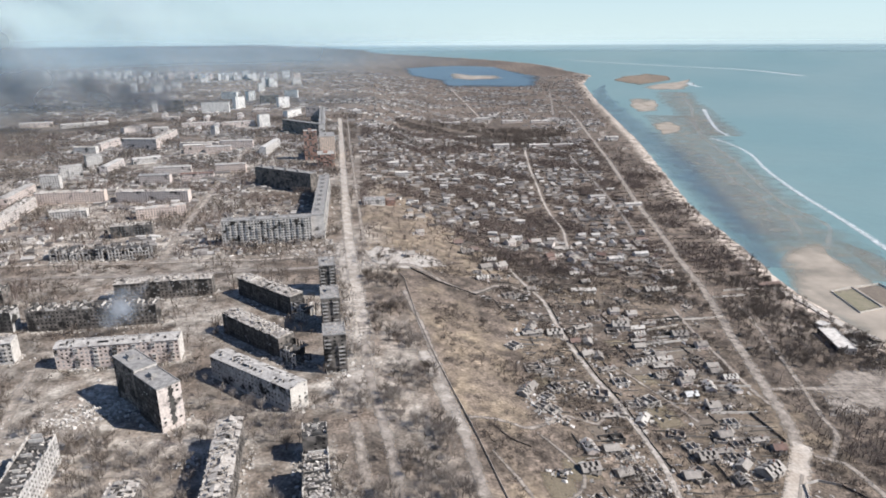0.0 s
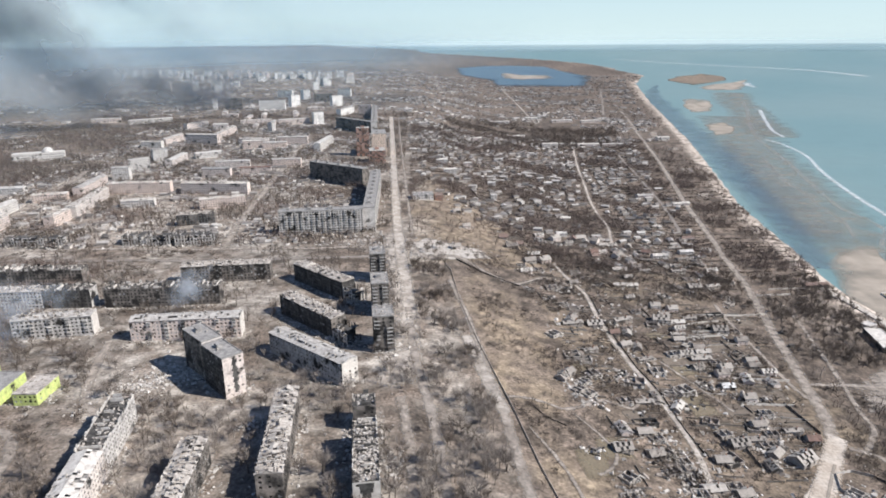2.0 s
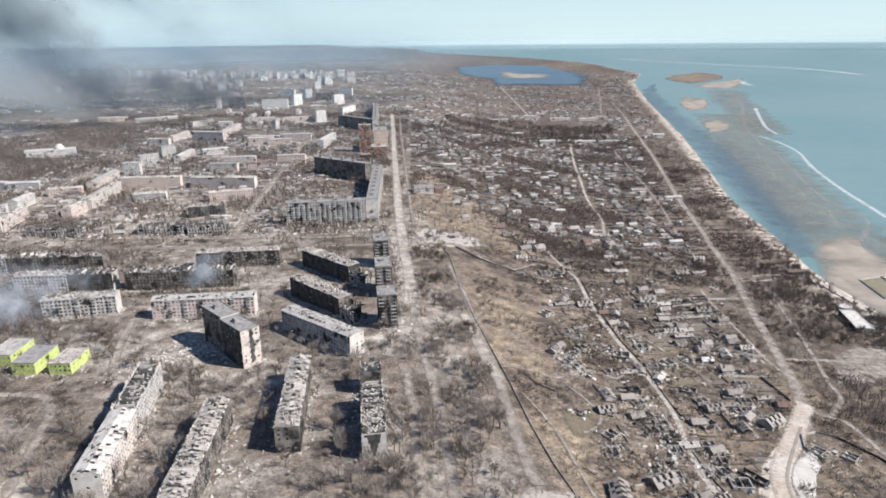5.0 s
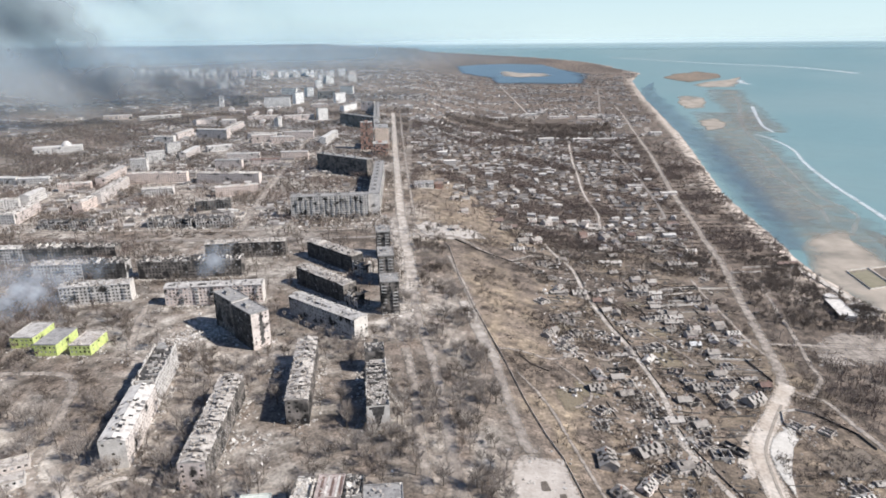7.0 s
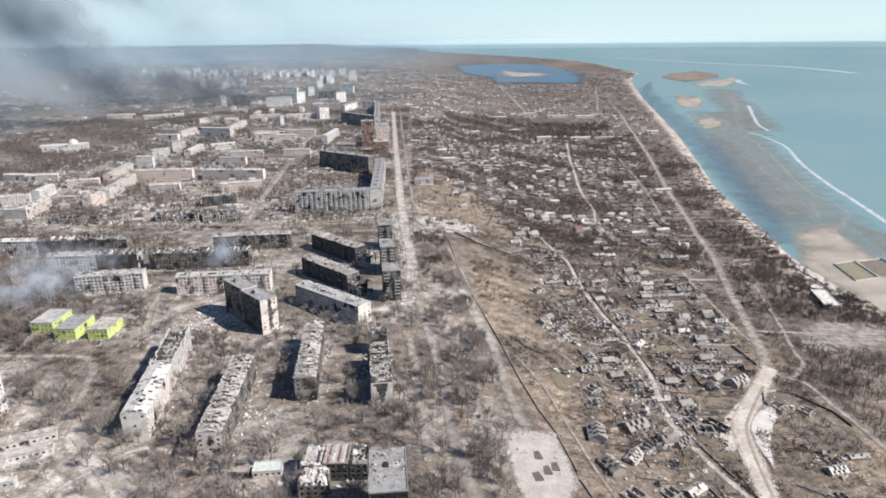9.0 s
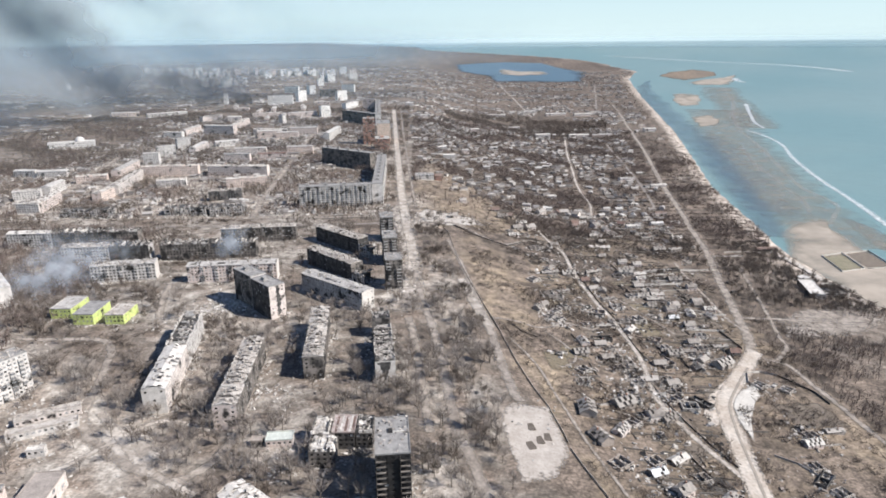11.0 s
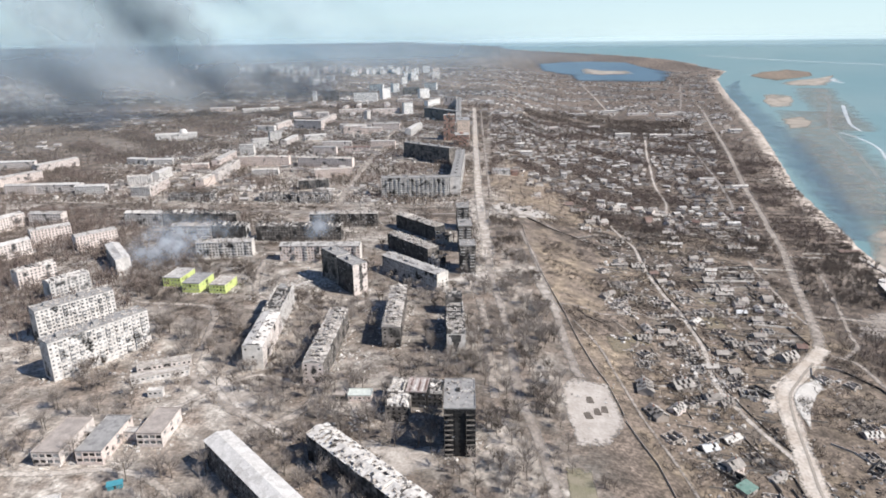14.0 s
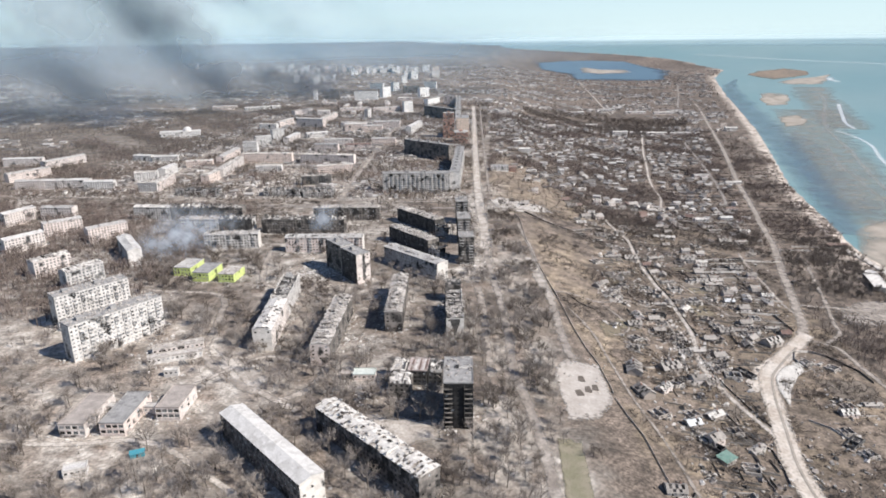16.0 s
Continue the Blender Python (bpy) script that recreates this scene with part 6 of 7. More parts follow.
plant("beach_grove", "dense bare grove behind the beach", x[ok], y[ok], r, (5, 10), NEARTREE, M_TWIG)
x, y, r = scatter(13, -420, 300, 0, 640, 13, 0.9, 16)
ok = footprint_free(x, y, 0.5) & road_free(x, y, -0.5) & ~inside([(40, 205), (80, 205), (82, 155), (66, 130), (44, 125)], x, y)
plant("dry_weeds", "tufts of dry weeds on bare ground", x[ok], y[ok], r, (0.5, 1.3), WEED, M_SCRUB, "weeds")
x, y, r = scatter(8, -2600, 1500, 1700, 4600, 420, 0.8, 75)
ok = (np.interp(y, SHORE_Y, SHORE_X) - x > 30) & ((x > -60) | (y > 1950) | (x < -1250)) & road_free(x, y, 6) & ~inside(LAKE, x, y)
plant("distant_woods", "distant bare woods and gardens", x[ok], y[ok], r, (7, 13), FARTREE, M_GROVE)
x, y, r = scatter(58, 20, 640, 1420, 2080, 60, 0.3, 50)
ok = (inside(WOODBELT, x, y) | (inside(HILLBELT, x, y) & (soft_noise(x, y, 60.0, 2.0) < 0.1))) & road_free(x, y, 3)
plant("wood_belt", "dark bare wood belt behind the village", x[ok], y[ok], r, (8, 14), FARTREE + THORN[:2], M_TWIG)
x, y, r = scatter(9, -420, 40, -60, 640, 44, 0.85, 18)
ok = footprint_free(x, y, 1) & road_free(x, y, 0)
plant("yard_scrub", "dry brown bushes in the yards", x[ok], y[ok], r, (0.8, 2.6), BUSH, M_SCRUB, "bushes")

# ---- village houses ----
def house_kind(label, w, d, h, rise, roofmat, wallmat, ruin=0.0, seed=0, torn=0.12):
    """A small house, ridge along x, standing on its origin."""
    r = random.Random(seed)
    root = thing("house", Matrix.Identity(4), label, "house", "village houses")
    b = Build(wallmat)
    t = 0.35
    tops = [h * (1 - ruin * r.random()) for _ in range(4)]
    b.box(-w / 2, -d / 2, -1.5, w / 2, -d / 2 + t, tops[0])
    b.box(-w / 2, d / 2 - t, -1.5, w / 2, d / 2, tops[1])
    b.box(-w / 2, -d / 2 + t, -1.5, -w / 2 + t, d / 2 - t, tops[2])
    b.box(w / 2 - t, -d / 2 + t, -1.5, w / 2, d / 2 - t, tops[3])
    if ruin:
        b.box(-t / 2, -d / 2 + t, -1.5, t / 2, d / 2 - t, h * 0.8)
    else:
        for s in (-1, 1):
            xx = s * (w / 2 - 0.02)
            b.tri((xx, -d / 2, h), (xx, d / 2, h), (xx, 0, h + rise))
    b.part("wall", root)
    if not ruin:
        o = 0.45
        cells = max(5, int(w / 1.3))
        rafters = Build(M_BURNT)
        for s in (-1, 1):
            q = Build(roofmat)
            e, k = s * (d / 2 + o), -rise * o / (d / 2)
            gap = [[False] * cells, [False] * cells]
            for i in range(1, cells - 1):
                if r.random() < 2 * torn:
                    gap[r.randint(0, 1)][i] = True
            for i in range(cells + 1):
                for j in range(3):
                    sag = r.uniform(-0.14, 0.05)
                    px, py, pz = -w / 2 - o + (w + 2 * o) * i / cells, e * (1 - j / 2), h + k + (rise - k) * j / 2 + sag
                    q.v += [(px, py, pz), (px, py, pz + 0.14)]
            at = lambda i, j, up: (i * 3 + j) * 2 + up
            for i in range(cells):
                for j in range(2):
                    if gap[j][i]:
                        xr, zr = -w / 2 + w * (i + 0.5) / cells, h + k + (rise - k) * j / 2
                        rafters.quad((xr, e * (1 - j / 2), zr), (xr + 0.16, e * (1 - j / 2), zr), (xr + 0.16, e * (0.5 - j / 2), zr + (rise - k) / 2), (xr, e * (0.5 - j / 2), zr + (rise - k) / 2))
                        continue
                    q.f += [(at(i, j, 1), at(i + 1, j, 1), at(i + 1, j + 1, 1), at(i, j + 1, 1)), (at(i, j, 0), at(i, j + 1, 0), at(i + 1, j + 1, 0), at(i + 1, j, 0))]
                    if j == 0:
                        q.f.append((at(i, 0, 0), at(i + 1, 0, 0), at(i + 1, 0, 1), at(i, 0, 1)))
                    for ii in (i, i + 1):
                        if ii in (0, cells) or gap[j][ii - 1 if ii == i else ii]:
                            q.f.append((at(ii, j, 0), at(ii, j + 1, 0), at(ii, j + 1, 1), at(ii, j, 1)))
            used = sorted({j for f in q.f for j in f})
            place = {j: n for n, j in enumerate(used)}
            q.v, q.f = [q.v[j] for j in used], [tuple(place[j] for j in f) for f in q.f]
            q.m = [0] * len(q.f)
            slope = q.part("roof_slope", root)
        attic = Build(M_BURNT)
        attic.box(-w / 2 + t, -d / 2 + t, h - 0.5, w / 2 - t, d / 2 - t, h - 0.3)
        attic.part("attic_floor", root)
        if rafters.f:
            tagged(rafters.part("rafter_frame", root), kind="stuff")
        c = Build(M_RED)
        c.box(w * 0.2, 0.3, h, w * 0.2 + 0.6, 0.9, h + rise + 0.9)
        c.part("chimney", slope)
    else:
        p = Build(M_RUBBLE)
        for _ in range(26):
            p.lump((r.uniform(-w / 2, w / 2) * 1.2, r.uniform(-d / 2, d / 2) * 1.2, r.uniform(0.1, 0.9)), r.uniform(0.3, 1.2), 0, r)
        tagged(p.part("rubble", root), kind="stuff")
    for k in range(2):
        # near-black box painted as the dark of a window hole
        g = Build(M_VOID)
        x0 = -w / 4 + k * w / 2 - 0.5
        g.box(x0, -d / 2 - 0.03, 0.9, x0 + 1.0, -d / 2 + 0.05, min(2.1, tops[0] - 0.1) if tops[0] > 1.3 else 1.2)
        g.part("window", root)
    return root


HOUSES = [
    house_kind("small house with weathered slate gable roof", 9, 7, 2.8, 2.0, M_HOUSEROOF, M_HOUSEWALL, 0, 1),
    house_kind("small house with rusty red gable roof", 8, 6.5, 2.7, 2.1, M_HOUSERED, M_HOUSEWALL, 0, 2),
    house_kind("roofless burnt house shell full of rubble", 9, 8, 2.7, 0, M_HOUSEROOF, M_HOUSEWALL, 0.6, 3),
    house_kind("long low outbuilding with slate roof", 12, 4.5, 2.2, 0.9, M_HOUSEROOF, M_HOUSEWALL, 0, 4),
    house_kind("collapsed house, only broken walls standing", 8, 6.5, 2.4, 0, M_HOUSEROOF, M_SOOT, 0.8, 5),
    house_kind("pale two-storey house with grey roof", 9, 8, 4.0, 2.3, M_HOUSEROOF, M_WALLPALE, 0, 6),
    house_kind("house with bright zinc sheet roof", 9, 7, 2.8, 1.8, M_SILVER, M_HOUSEWALL, 0, 7),
]
HOUSES += [
    house_kind("long house with pale weathered sheet roof", 12, 6.5, 2.7, 1.7, M_HOUSEPALE, M_HOUSEWALL, 0, 8),
    house_kind("house with half its slate roof torn off", 10, 7.5, 2.8, 2.2, M_HOUSEROOF, M_HOUSEWALL, 0, 10, 0.5),
    house_kind("house with shattered pale sheet roof", 11, 7, 2.7, 2.0, M_HOUSEPALE, M_WALLPALE, 0, 11, 0.4),
    house_kind("long charred shell beside the lane", 16, 6, 3.0, 0, M_BURNT, M_BURNT, 0.5, 9),
]
KIND_USED = [False] * len(HOUSES)
PLACED = []


def put_house(k, x, y, deg, s=1.0):
    m = Matrix.Translation((x, y, gz(x, y))) @ Matrix.Rotation(radians(deg), 4, "Z") @ Matrix.Diagonal((s, s, s, 1))
    if KIND_USED[k]:
        o = copy_thing(HOUSES[k], pose(0, 0, 0))
        o.matrix_basis = m
    else:
        KIND_USED[k] = True
        HOUSES[k].matrix_basis = m
    PLACED.append((x, y))


hr = random.Random(21)
# house rows that stand out
for k, x, y, a in ((6, 125, 148, 20), (5, 134, 134, 30), (2, 246, 203, 10), (4, 231, 163, 10), (2, 175, 250, 0), (2, 170, 238, 20), (4, 141, 240, 0), (2, 138, 210, 10), (2, 139, 230, 0), (4, 130, 234, 15), (2, 175, 267, 5), (0, 179, 292, 0), (4, 180, 259, 0), (2, 146, 277, 0), (0, 137, 289, 10),
                   (2, 112, 262, 40), (4, 141, 189, 15), (2, 244, 266, 40), (4, 242, 210, 5), (2, 228, 169, 10), (5, 239, 529, 0), (3, 248, 510, 0), (2, 222, 499, 0), (3, 223, 474, 0),
                   (5, 275, 465, 0), (2, 233, 422, 5), (5, 236, 412, 5), (0, 264, 421, 0), (6, 225, 384, 5), (5, 233, 368, 0), (4, 244, 369, 0), (0, 222, 333, 0), (2, 216, 309, 0), (0, 216, 300, 40),
                   (3, 211, 315, 0), (0, 219, 462, 0), (3, 162, 358, 80), (2, 141, 274, 20), (0, 138, 312, 0), (2, 144, 292, 30), (4, 155, 275, 0), (2, 150, 256, 0), (0, 177, 261, 10), (0, 167, 442, 10), (1, 164, 463, 0)):
    put_house(k, x, y, a + hr.uniform(-4, 4))
for k, x, y, a in ((5, 224, 534, 0), (0, 230, 447, 0), (3, 243, 328, 0), (1, 251, 319, 0), (2, 113, 367, 40), (2, 113, 351, 30), (0, 105, 378, 40), (5, 129, 473, 60), (5, 246, 654, 5), (0, 225, 618, 5),
                   (5, 357, 798, 5), (0, 337, 778, 0), (1, 240, 697, 5), (0, 232, 745, 0), (2, 135, 561, 10), (0, 157, 581, 5), (5, 42, 640, 10), (5, 60, 730, 5), (5, 52, 800, 8)):
    put_house(k, x, y, a + hr.uniform(-4, 4))
for k, x, y, a in ((7, 232, 498, 3), (0, 225, 513, 5), (3, 228, 531, 0), (10, 278, 524, 5), (2, 279, 487, 5), (7, 277, 460, 0), (8, 214, 434, 5), (7, 230, 439, 4), (5, 229, 402, 6), (9, 222, 379, 3), (7, 231, 362, 4),
                   (2, 236, 349, 0), (0, 266, 430, 3), (9, 271, 412, 4), (2, 226, 323, 0), (2, 193, 320, 8), (7, 207, 591, 4), (7, 221, 593, 3), (0, 220, 643, 5), (7, 300, 678, 5), (0, 176, 466, 80), (0, 176, 440, 75),
                   (3, 176, 420, 10), (2, 107, 355, 40), (8, 100, 370, 50), (3, 151, 350, 0), (7, 174, 349, 50), (2, 144, 308, 10), (10, 143, 324, 5), (10, 179, 249, 118), (10, 188, 236, 118), (2, 185, 262, 20), (2, 133, 229, 15),
                   (4, 132, 212, 50), (5, 146, 211, 10), (2, 152, 285, 5), (4, 148, 266, 10), (7, 160, 262, 5), (2, 156, 276, 0), (4, 250, 207, 5), (3, 266, 210, 5), (2, 263, 262, 40), (10, 130, 128, 130), (2, 128, 160, 30), (7, 143, 164, 35), (9, 241, 193, 5), (10, 227, 157, 40), (2, 230, 146, 20), (9, 117, 188, 45), (2, 128, 200, 40), (8, 155, 211, 30), (3, 159, 134, 40)):
    if all(math.hypot(x - a_, y - b_) > 6.5 for a_, b_ in PLACED):
        put_house(k, x, y, a + hr.uniform(-4, 4))
MIDHOUSE = []
row = 0
yy = 60.0
while yy < 1750:
    row += 1
    xx = 100 + hr.uniform(0, 12)
    stop = float(np.interp(yy, [60, 320, 466, 641, 872, 1189, 1792], [150, 250, 292, 345, 400, 470, 605]))
    if yy > 640:
        xx = float(np.interp(yy, [640, 800, 1000, 1400, 1750], [120, 70, 10, -10, -20])) + hr.uniform(0, 12)
    while xx < stop:
        px, py = xx + hr.uniform(-5, 5), yy + hr.uniform(-8, 8) + 0.06 * (xx - 200) + 9 * math.sin(xx / 37 + yy / 90)
        fill = 0.42 if yy < 640 else (0.8 if soft_noise(px, py, 42.0, 7.0) > -0.22 else 0.12)
        if hr.random() < fill and bool(footprint_free(np.array([px]), np.array([py]), 6)[0]) and all(math.hypot(px - a, py - b) > 9.5 for a, b in PLACED[-90:]) and bool(road_free(np.array([px]), np.array([py]), 4.5)[0]):
            deg = hr.choice((0, 4, 8, 2, 92, 95)) + hr.gauss(0, 12 if yy < 640 else 17)
            if len(PLACED) < 265 and yy < 760:
                put_house(hr.choice((8, 3, 9, 2, 2, 2, 2, 4, 4, 4, 8, 2) if yy < 640 else (0, 8, 1, 3, 3, 2, 5, 9, 0, 4)), px, py, deg, hr.uniform(0.85, 1.4))
            else:
                MIDHOUSE.append((px, py, deg))
        xx += hr.uniform(13, 26) if yy > 640 else hr.uniform(14, 24)
    yy += hr.uniform(12, 17) if yy < 640 else hr.uniform(15, 21)


def house_field(name, label, places, rnd, low=5.5, high=11.0):
    """Small houses too many to count, joined: walls and pitched roofs."""
    b = Build(M_TOWNWALL, M_TOWNROOF)
    for x, y, deg in places:
        w, d, h = rnd.uniform(low, high) * 1.15, rnd.uniform(low * 0.75, high * 0.6), rnd.uniform(2.3, 3.6)
        rise = rnd.uniform(1.0, 2.4)
        z = gz(x, y)
        c, s = math.cos(radians(deg)), math.sin(radians(deg))
        P = lambda u, v, q: (x + u * c - v * s, y + u * s + v * c, z + q)
        b.box(-1, -1, -1, 1, 1, 1, 0)
        k = len(b.v) - 8
        b.v[k:] = [P(u * w / 2, v * d / 2, q) for q in (-2, h) for u, v in ((-1, -1), (1, -1), (1, 1), (-1, 1))]
        if rnd.random() < 0.14:
            continue
        e = 0.4
        k = len(b.v)
        b.v += [P(-w / 2 - e, -d / 2 - e, h), P(w / 2 + e, -d / 2 - e, h), P(w / 2 + e, d / 2 + e, h), P(-w / 2 - e, d / 2 + e, h), P(-w / 2 - e * 0.5, 0, h + rise), P(w / 2 + e * 0.5, 0, h + rise)]
        for f in ((k, k + 1, k + 5, k + 4), (k + 2, k + 3, k + 4, k + 5), (k, k + 4, k + 3), (k + 1, k + 2, k + 5)):
            b.f.append(f)
            b.m.append(1)
    return tagged(b.part(name, None, "", True), label, "houses", kind="stuff")


house_field("village_roofs", "many small village houses with slate roofs", MIDHOUSE, hr, 6.5, 12.5)
fr = random.Random(31)
pl = []
for i in range(5200):
    y = 1700 + 3000 * fr.random() ** 1.2
    x = fr.uniform(-150, float(np.interp(y, SHORE_Y, SHORE_X)) - 60)
    if float(soft_noise(x, y, 75.0, 2.5)) > 0.42 * fr.random() - 0.2:
        pl.append((x, y, fr.choice((5, 95, 10, 60, -30)) + fr.uniform(-12, 12)))
xy = np.array(pl)
okay = ~inside(LAKE, xy[:, 0], xy[:, 1]) & ~inside(WOODBELT, xy[:, 0], xy[:, 1]) & (~inside(HILLBELT, xy[:, 0], xy[:, 1]) | (xy[:, 2] > 85)) & road_free(xy[:, 0], xy[:, 1], 6)
pl = [p for p, k in zip(pl, okay) if k]
house_field("far_village_roofs", "countless tiny distant village houses", pl, fr, 8, 16)
pl = []
for i in range(3600):
    y = 1050 + 3600 * fr.random() ** 1.1
    x = fr.uniform(-2600, -180)
    if (y > 1900 or x < -900 or fr.random() < 0.35) and math.sin(y / 110 + math.sin(x / 140)) > -0.6:
        pl.append((x, y, fr.choice((5, 95, 10)) + fr.uniform(-8, 8)))
house_field("far_town_roofs", "countless distant low town roofs", pl, fr, 10, 26)

pl = []
for i in range(2500):
    x, y = fr.uniform(-620, -60), fr.uniform(655, 1700)
    if math.sin(y / 50 + 1.5 * math.sin(x / 60)) > -0.5:
        pl.append((x, y, fr.choice((4, 94, 8)) + fr.uniform(-8, 8)))
xy = np.array(pl)
okay = footprint_free(xy[:, 0], xy[:, 1], 4) & road_free(xy[:, 0], xy[:, 1], 3)
house_field("town_sheds", "low sheds and garages between town blocks", [p for p, k in zip(pl, okay) if k], fr, 4, 11)

# ---- fences ----
def fence(label, pts, height, mat, post=4.0, name="fence", base=None):
    """A low wall of panels between posts, following the land."""
    p = [Vector(q) for q in pts]
    root = thing(name, Matrix.Identity(4), label, "fence")
    panel, posts = Build(mat), []
    for a, b in zip(p, p[1:]):
        n = max(1, int((b - a).length / post))
        d = (b - a).normalized()
        nrm = Vector((-d.y, d.x)) * 0.08
        for i in range(n):
            q0, q1 = a.lerp(b, i / n), a.lerp(b, (i + 1) / n)
            z0, z1 = (gz(*q0), gz(*q1)) if base is None else (base, base)
            k = len(panel.v)
            panel.v += [(q0.x - nrm.x, q0.y - nrm.y, z0 - 0.3), (q1.x - nrm.x, q1.y - nrm.y, z1 - 0.3), (q1.x + nrm.x, q1.y + nrm.y, z1 - 0.3), (q0.x + nrm.x, q0.y + nrm.y, z0 - 0.3)]
            panel.v += [(v[0], v[1], v[2] + height + 0.3) for v in panel.v[k:k + 4]]
            for f in ((3, 2, 1, 0), (4, 5, 6, 7), (0, 1, 5, 4), (1, 2, 6, 5), (2, 3, 7, 6), (3, 0, 4, 7)):
                panel.f.append(tuple(k + j for j in f))
                panel.m.append(0)
            posts.append((q0.x, q0.y, z0))
    tagged(panel.part("panel_run", root), kind="stuff")
    c = Build(mat)
    c.box(-0.14, -0.14, -0.4, 0.14, 0.14, height + 0.25)
    me = c.mesh("post")
    for q in posts[:26]:
        o = new("post", me)
        o.parent = root
        o.location = q
    return root


fence("long rusty-brown concrete fence across the slope", [(27, 590), (32, 568), (37, 479), (45, 402), (56, 327), (64, 262), (70, 226), (76, 203), (76, 201)], 1.0, M_PIPE, 6)
fence("rusty-brown concrete fence below the paved pad", [(76, 200), (79, 178), (80, 168)], 1.0, M_PIPE, 5)
fence("long concrete fence beside dry grass", [(80, 162), (84, 145), (90, 123), (94, 90), (101, 40), (108, -20)], 1.0, M_PIPE, 5)
# sooty tone gives both lane walls their shaded look through colour
fence("wall beside the village lane, shade in its dark colour", [(171, 300), (169, 323), (169, 366), (164, 404), (163, 439), (162, 484), (166, 550)], 1.1, M_SOOT, 6)
fence("wall beside the village lane, shade in its dark colour", [(161, 258), (161, 238), (166, 213), (173, 186), (180, 165)], 1.1, M_SOOT, 6)
fence("broken pale wall round a ruined yard", [(243, 258), (238, 270), (244, 284), (256, 288), (268, 284)], 1.7, M_RUBBLE, 5)
fence("dark wall of a ruined yard", [(268, 284), (284, 262), (286, 246)], 1.5, M_BURNT, 5)
fence("low concrete basin wall on the sand", [(505, 613), (536, 621), (527, 563), (495, 555), (505, 613)], 1.4, M_ENDWALL, 8, base=SEA + 0.4)
fence("low concrete basin wall beside another basin", [(540, 621), (575, 628), (566, 566), (531, 563)], 1.4, M_ENDWALL, 8, base=SEA + 0.4)
polygon_sheet("basin_floor", [(506, 611), (534, 618), (526, 565), (497, 557)], SEA + 0.55, M_LAWN, "silted greenish floor of a basin", "basin", 8, ragged=0.02)
polygon_sheet("basin_floor", [(541, 619), (572, 625), (564, 569), (533, 566)], SEA + 0.55, M_BED, "dark silted floor of a basin", "basin", 8, ragged=0.02)
fence("dark trench wall on the hillside", [(70, 326), (74, 318), (78, 312), (88, 306)], 0.8, M_BURNT, 5)
fence("dark hedge wall along the hill edge", [(40, 600), (60, 572), (76, 560), (96, 546), (120, 575)], 1.4, M_BURNT, 6)
fence("pale sea wall along the promenade", [(446, 616), (448, 582), (449, 556), (450, 534)], 1.3, M_PANEL, 6)
fence("long white wall behind the beach", [(355, 592), (377, 598), (399, 603)], 2.0, M_PANEL, 5)
fence("white broken wall behind the beach", [(380, 615), (415, 625), (452, 629)], 1.8, M_ENDWALL, 5)
for gw in ([(224, 400), (252, 399)], [(231, 473), (256, 479)], [(244, 409), (271, 407)], [(209, 449), (240, 455), (269, 461)], [(216, 330), (246, 332)], [(206, 286), (232, 290)], [(150, 300), (151, 276)], [(196, 372), (220, 374)], [(240, 346), (262, 345)], [(118, 300), (136, 306)]):
    fence("low pale garden wall, partly fallen", gw, 1.0, M_RUBBLE, 5)
for gw in ([(249, 518), (334, 536)], [(241, 496), (276, 510)], [(222, 467), (269, 477)], [(237, 399), (282, 401)], [(229, 362), (264, 363)], [(209, 430), (236, 437)], [(239, 481), (263, 484)]):
    fence("pale concrete wall of a garden plot", gw, 1.7, M_ENDWALL, 6)
fence("dark wall at the end of garden plots", [(258, 366), (260, 346), (262, 328)], 1.8, M_SOOT, 6)
fr = random.Random(41)
FIELD = Build(M_FENCE)


def rail(b, x0, y0, x1, y1, h, t=0.12):
    n = max(1, int(math.hypot(x1 - x0, y1 - y0) / 8))
    d = Vector((x1 - x0, y1 - y0)).normalized()
    ox, oy = -d.y * t / 2, d.x * t / 2
    for i in range(n):
        ax, ay = x0 + (x1 - x0) * i / n, y0 + (y1 - y0) * i / n
        bx, by = x0 + (x1 - x0) * (i + 1) / n, y0 + (y1 - y0) * (i + 1) / n
        za, zb = gz(ax, ay), gz(bx, by)
        k = len(b.v)
        b.v += [(ax - ox, ay - oy, za - 0.2), (bx - ox, by - oy, zb - 0.2), (bx + ox, by + oy, zb - 0.2), (ax + ox, ay + oy, za - 0.2)]
        b.v += [(v[0], v[1], v[2] + h + 0.2) for v in b.v[k:k + 4]]
        for f in ((4, 5, 6, 7), (0, 1, 5, 4), (1, 2, 6, 5), (2, 3, 7, 6), (3, 0, 4, 7)):
            b.f.append(tuple(k + j for j in f))
            b.m.append(0)


for i in range(1500):
    y = 80 + 1520 * fr.random() ** 0.8
    lo = 112 if y < 640 else float(np.interp(y, [640, 800, 1000, 1600], [120, 60, 0, -20]))
    hi = float(np.interp(y, [60, 320, 466, 641, 872, 1189, 1792], [150, 255, 296, 350, 405, 475, 610]))
    if hi - lo < 20:
        continue
    x = fr.uniform(lo, hi)
    a = radians(fr.choice((3, 5, 8, 4, 94)) + fr.uniform(-5, 5))
    ln = fr.uniform(7, 20)
    sx = x + np.linspace(0, ln, 5) * math.cos(a)
    sy = y + np.linspace(0, ln, 5) * math.sin(a)
    if road_free(sx, sy, 1.5).all():
        rail(FIELD, x, y, sx[-1], sy[-1], fr.uniform(0.6, 1.5))
tagged(FIELD.part("garden_fences"), "weathered board fences between garden plots", "fences", kind="stuff")

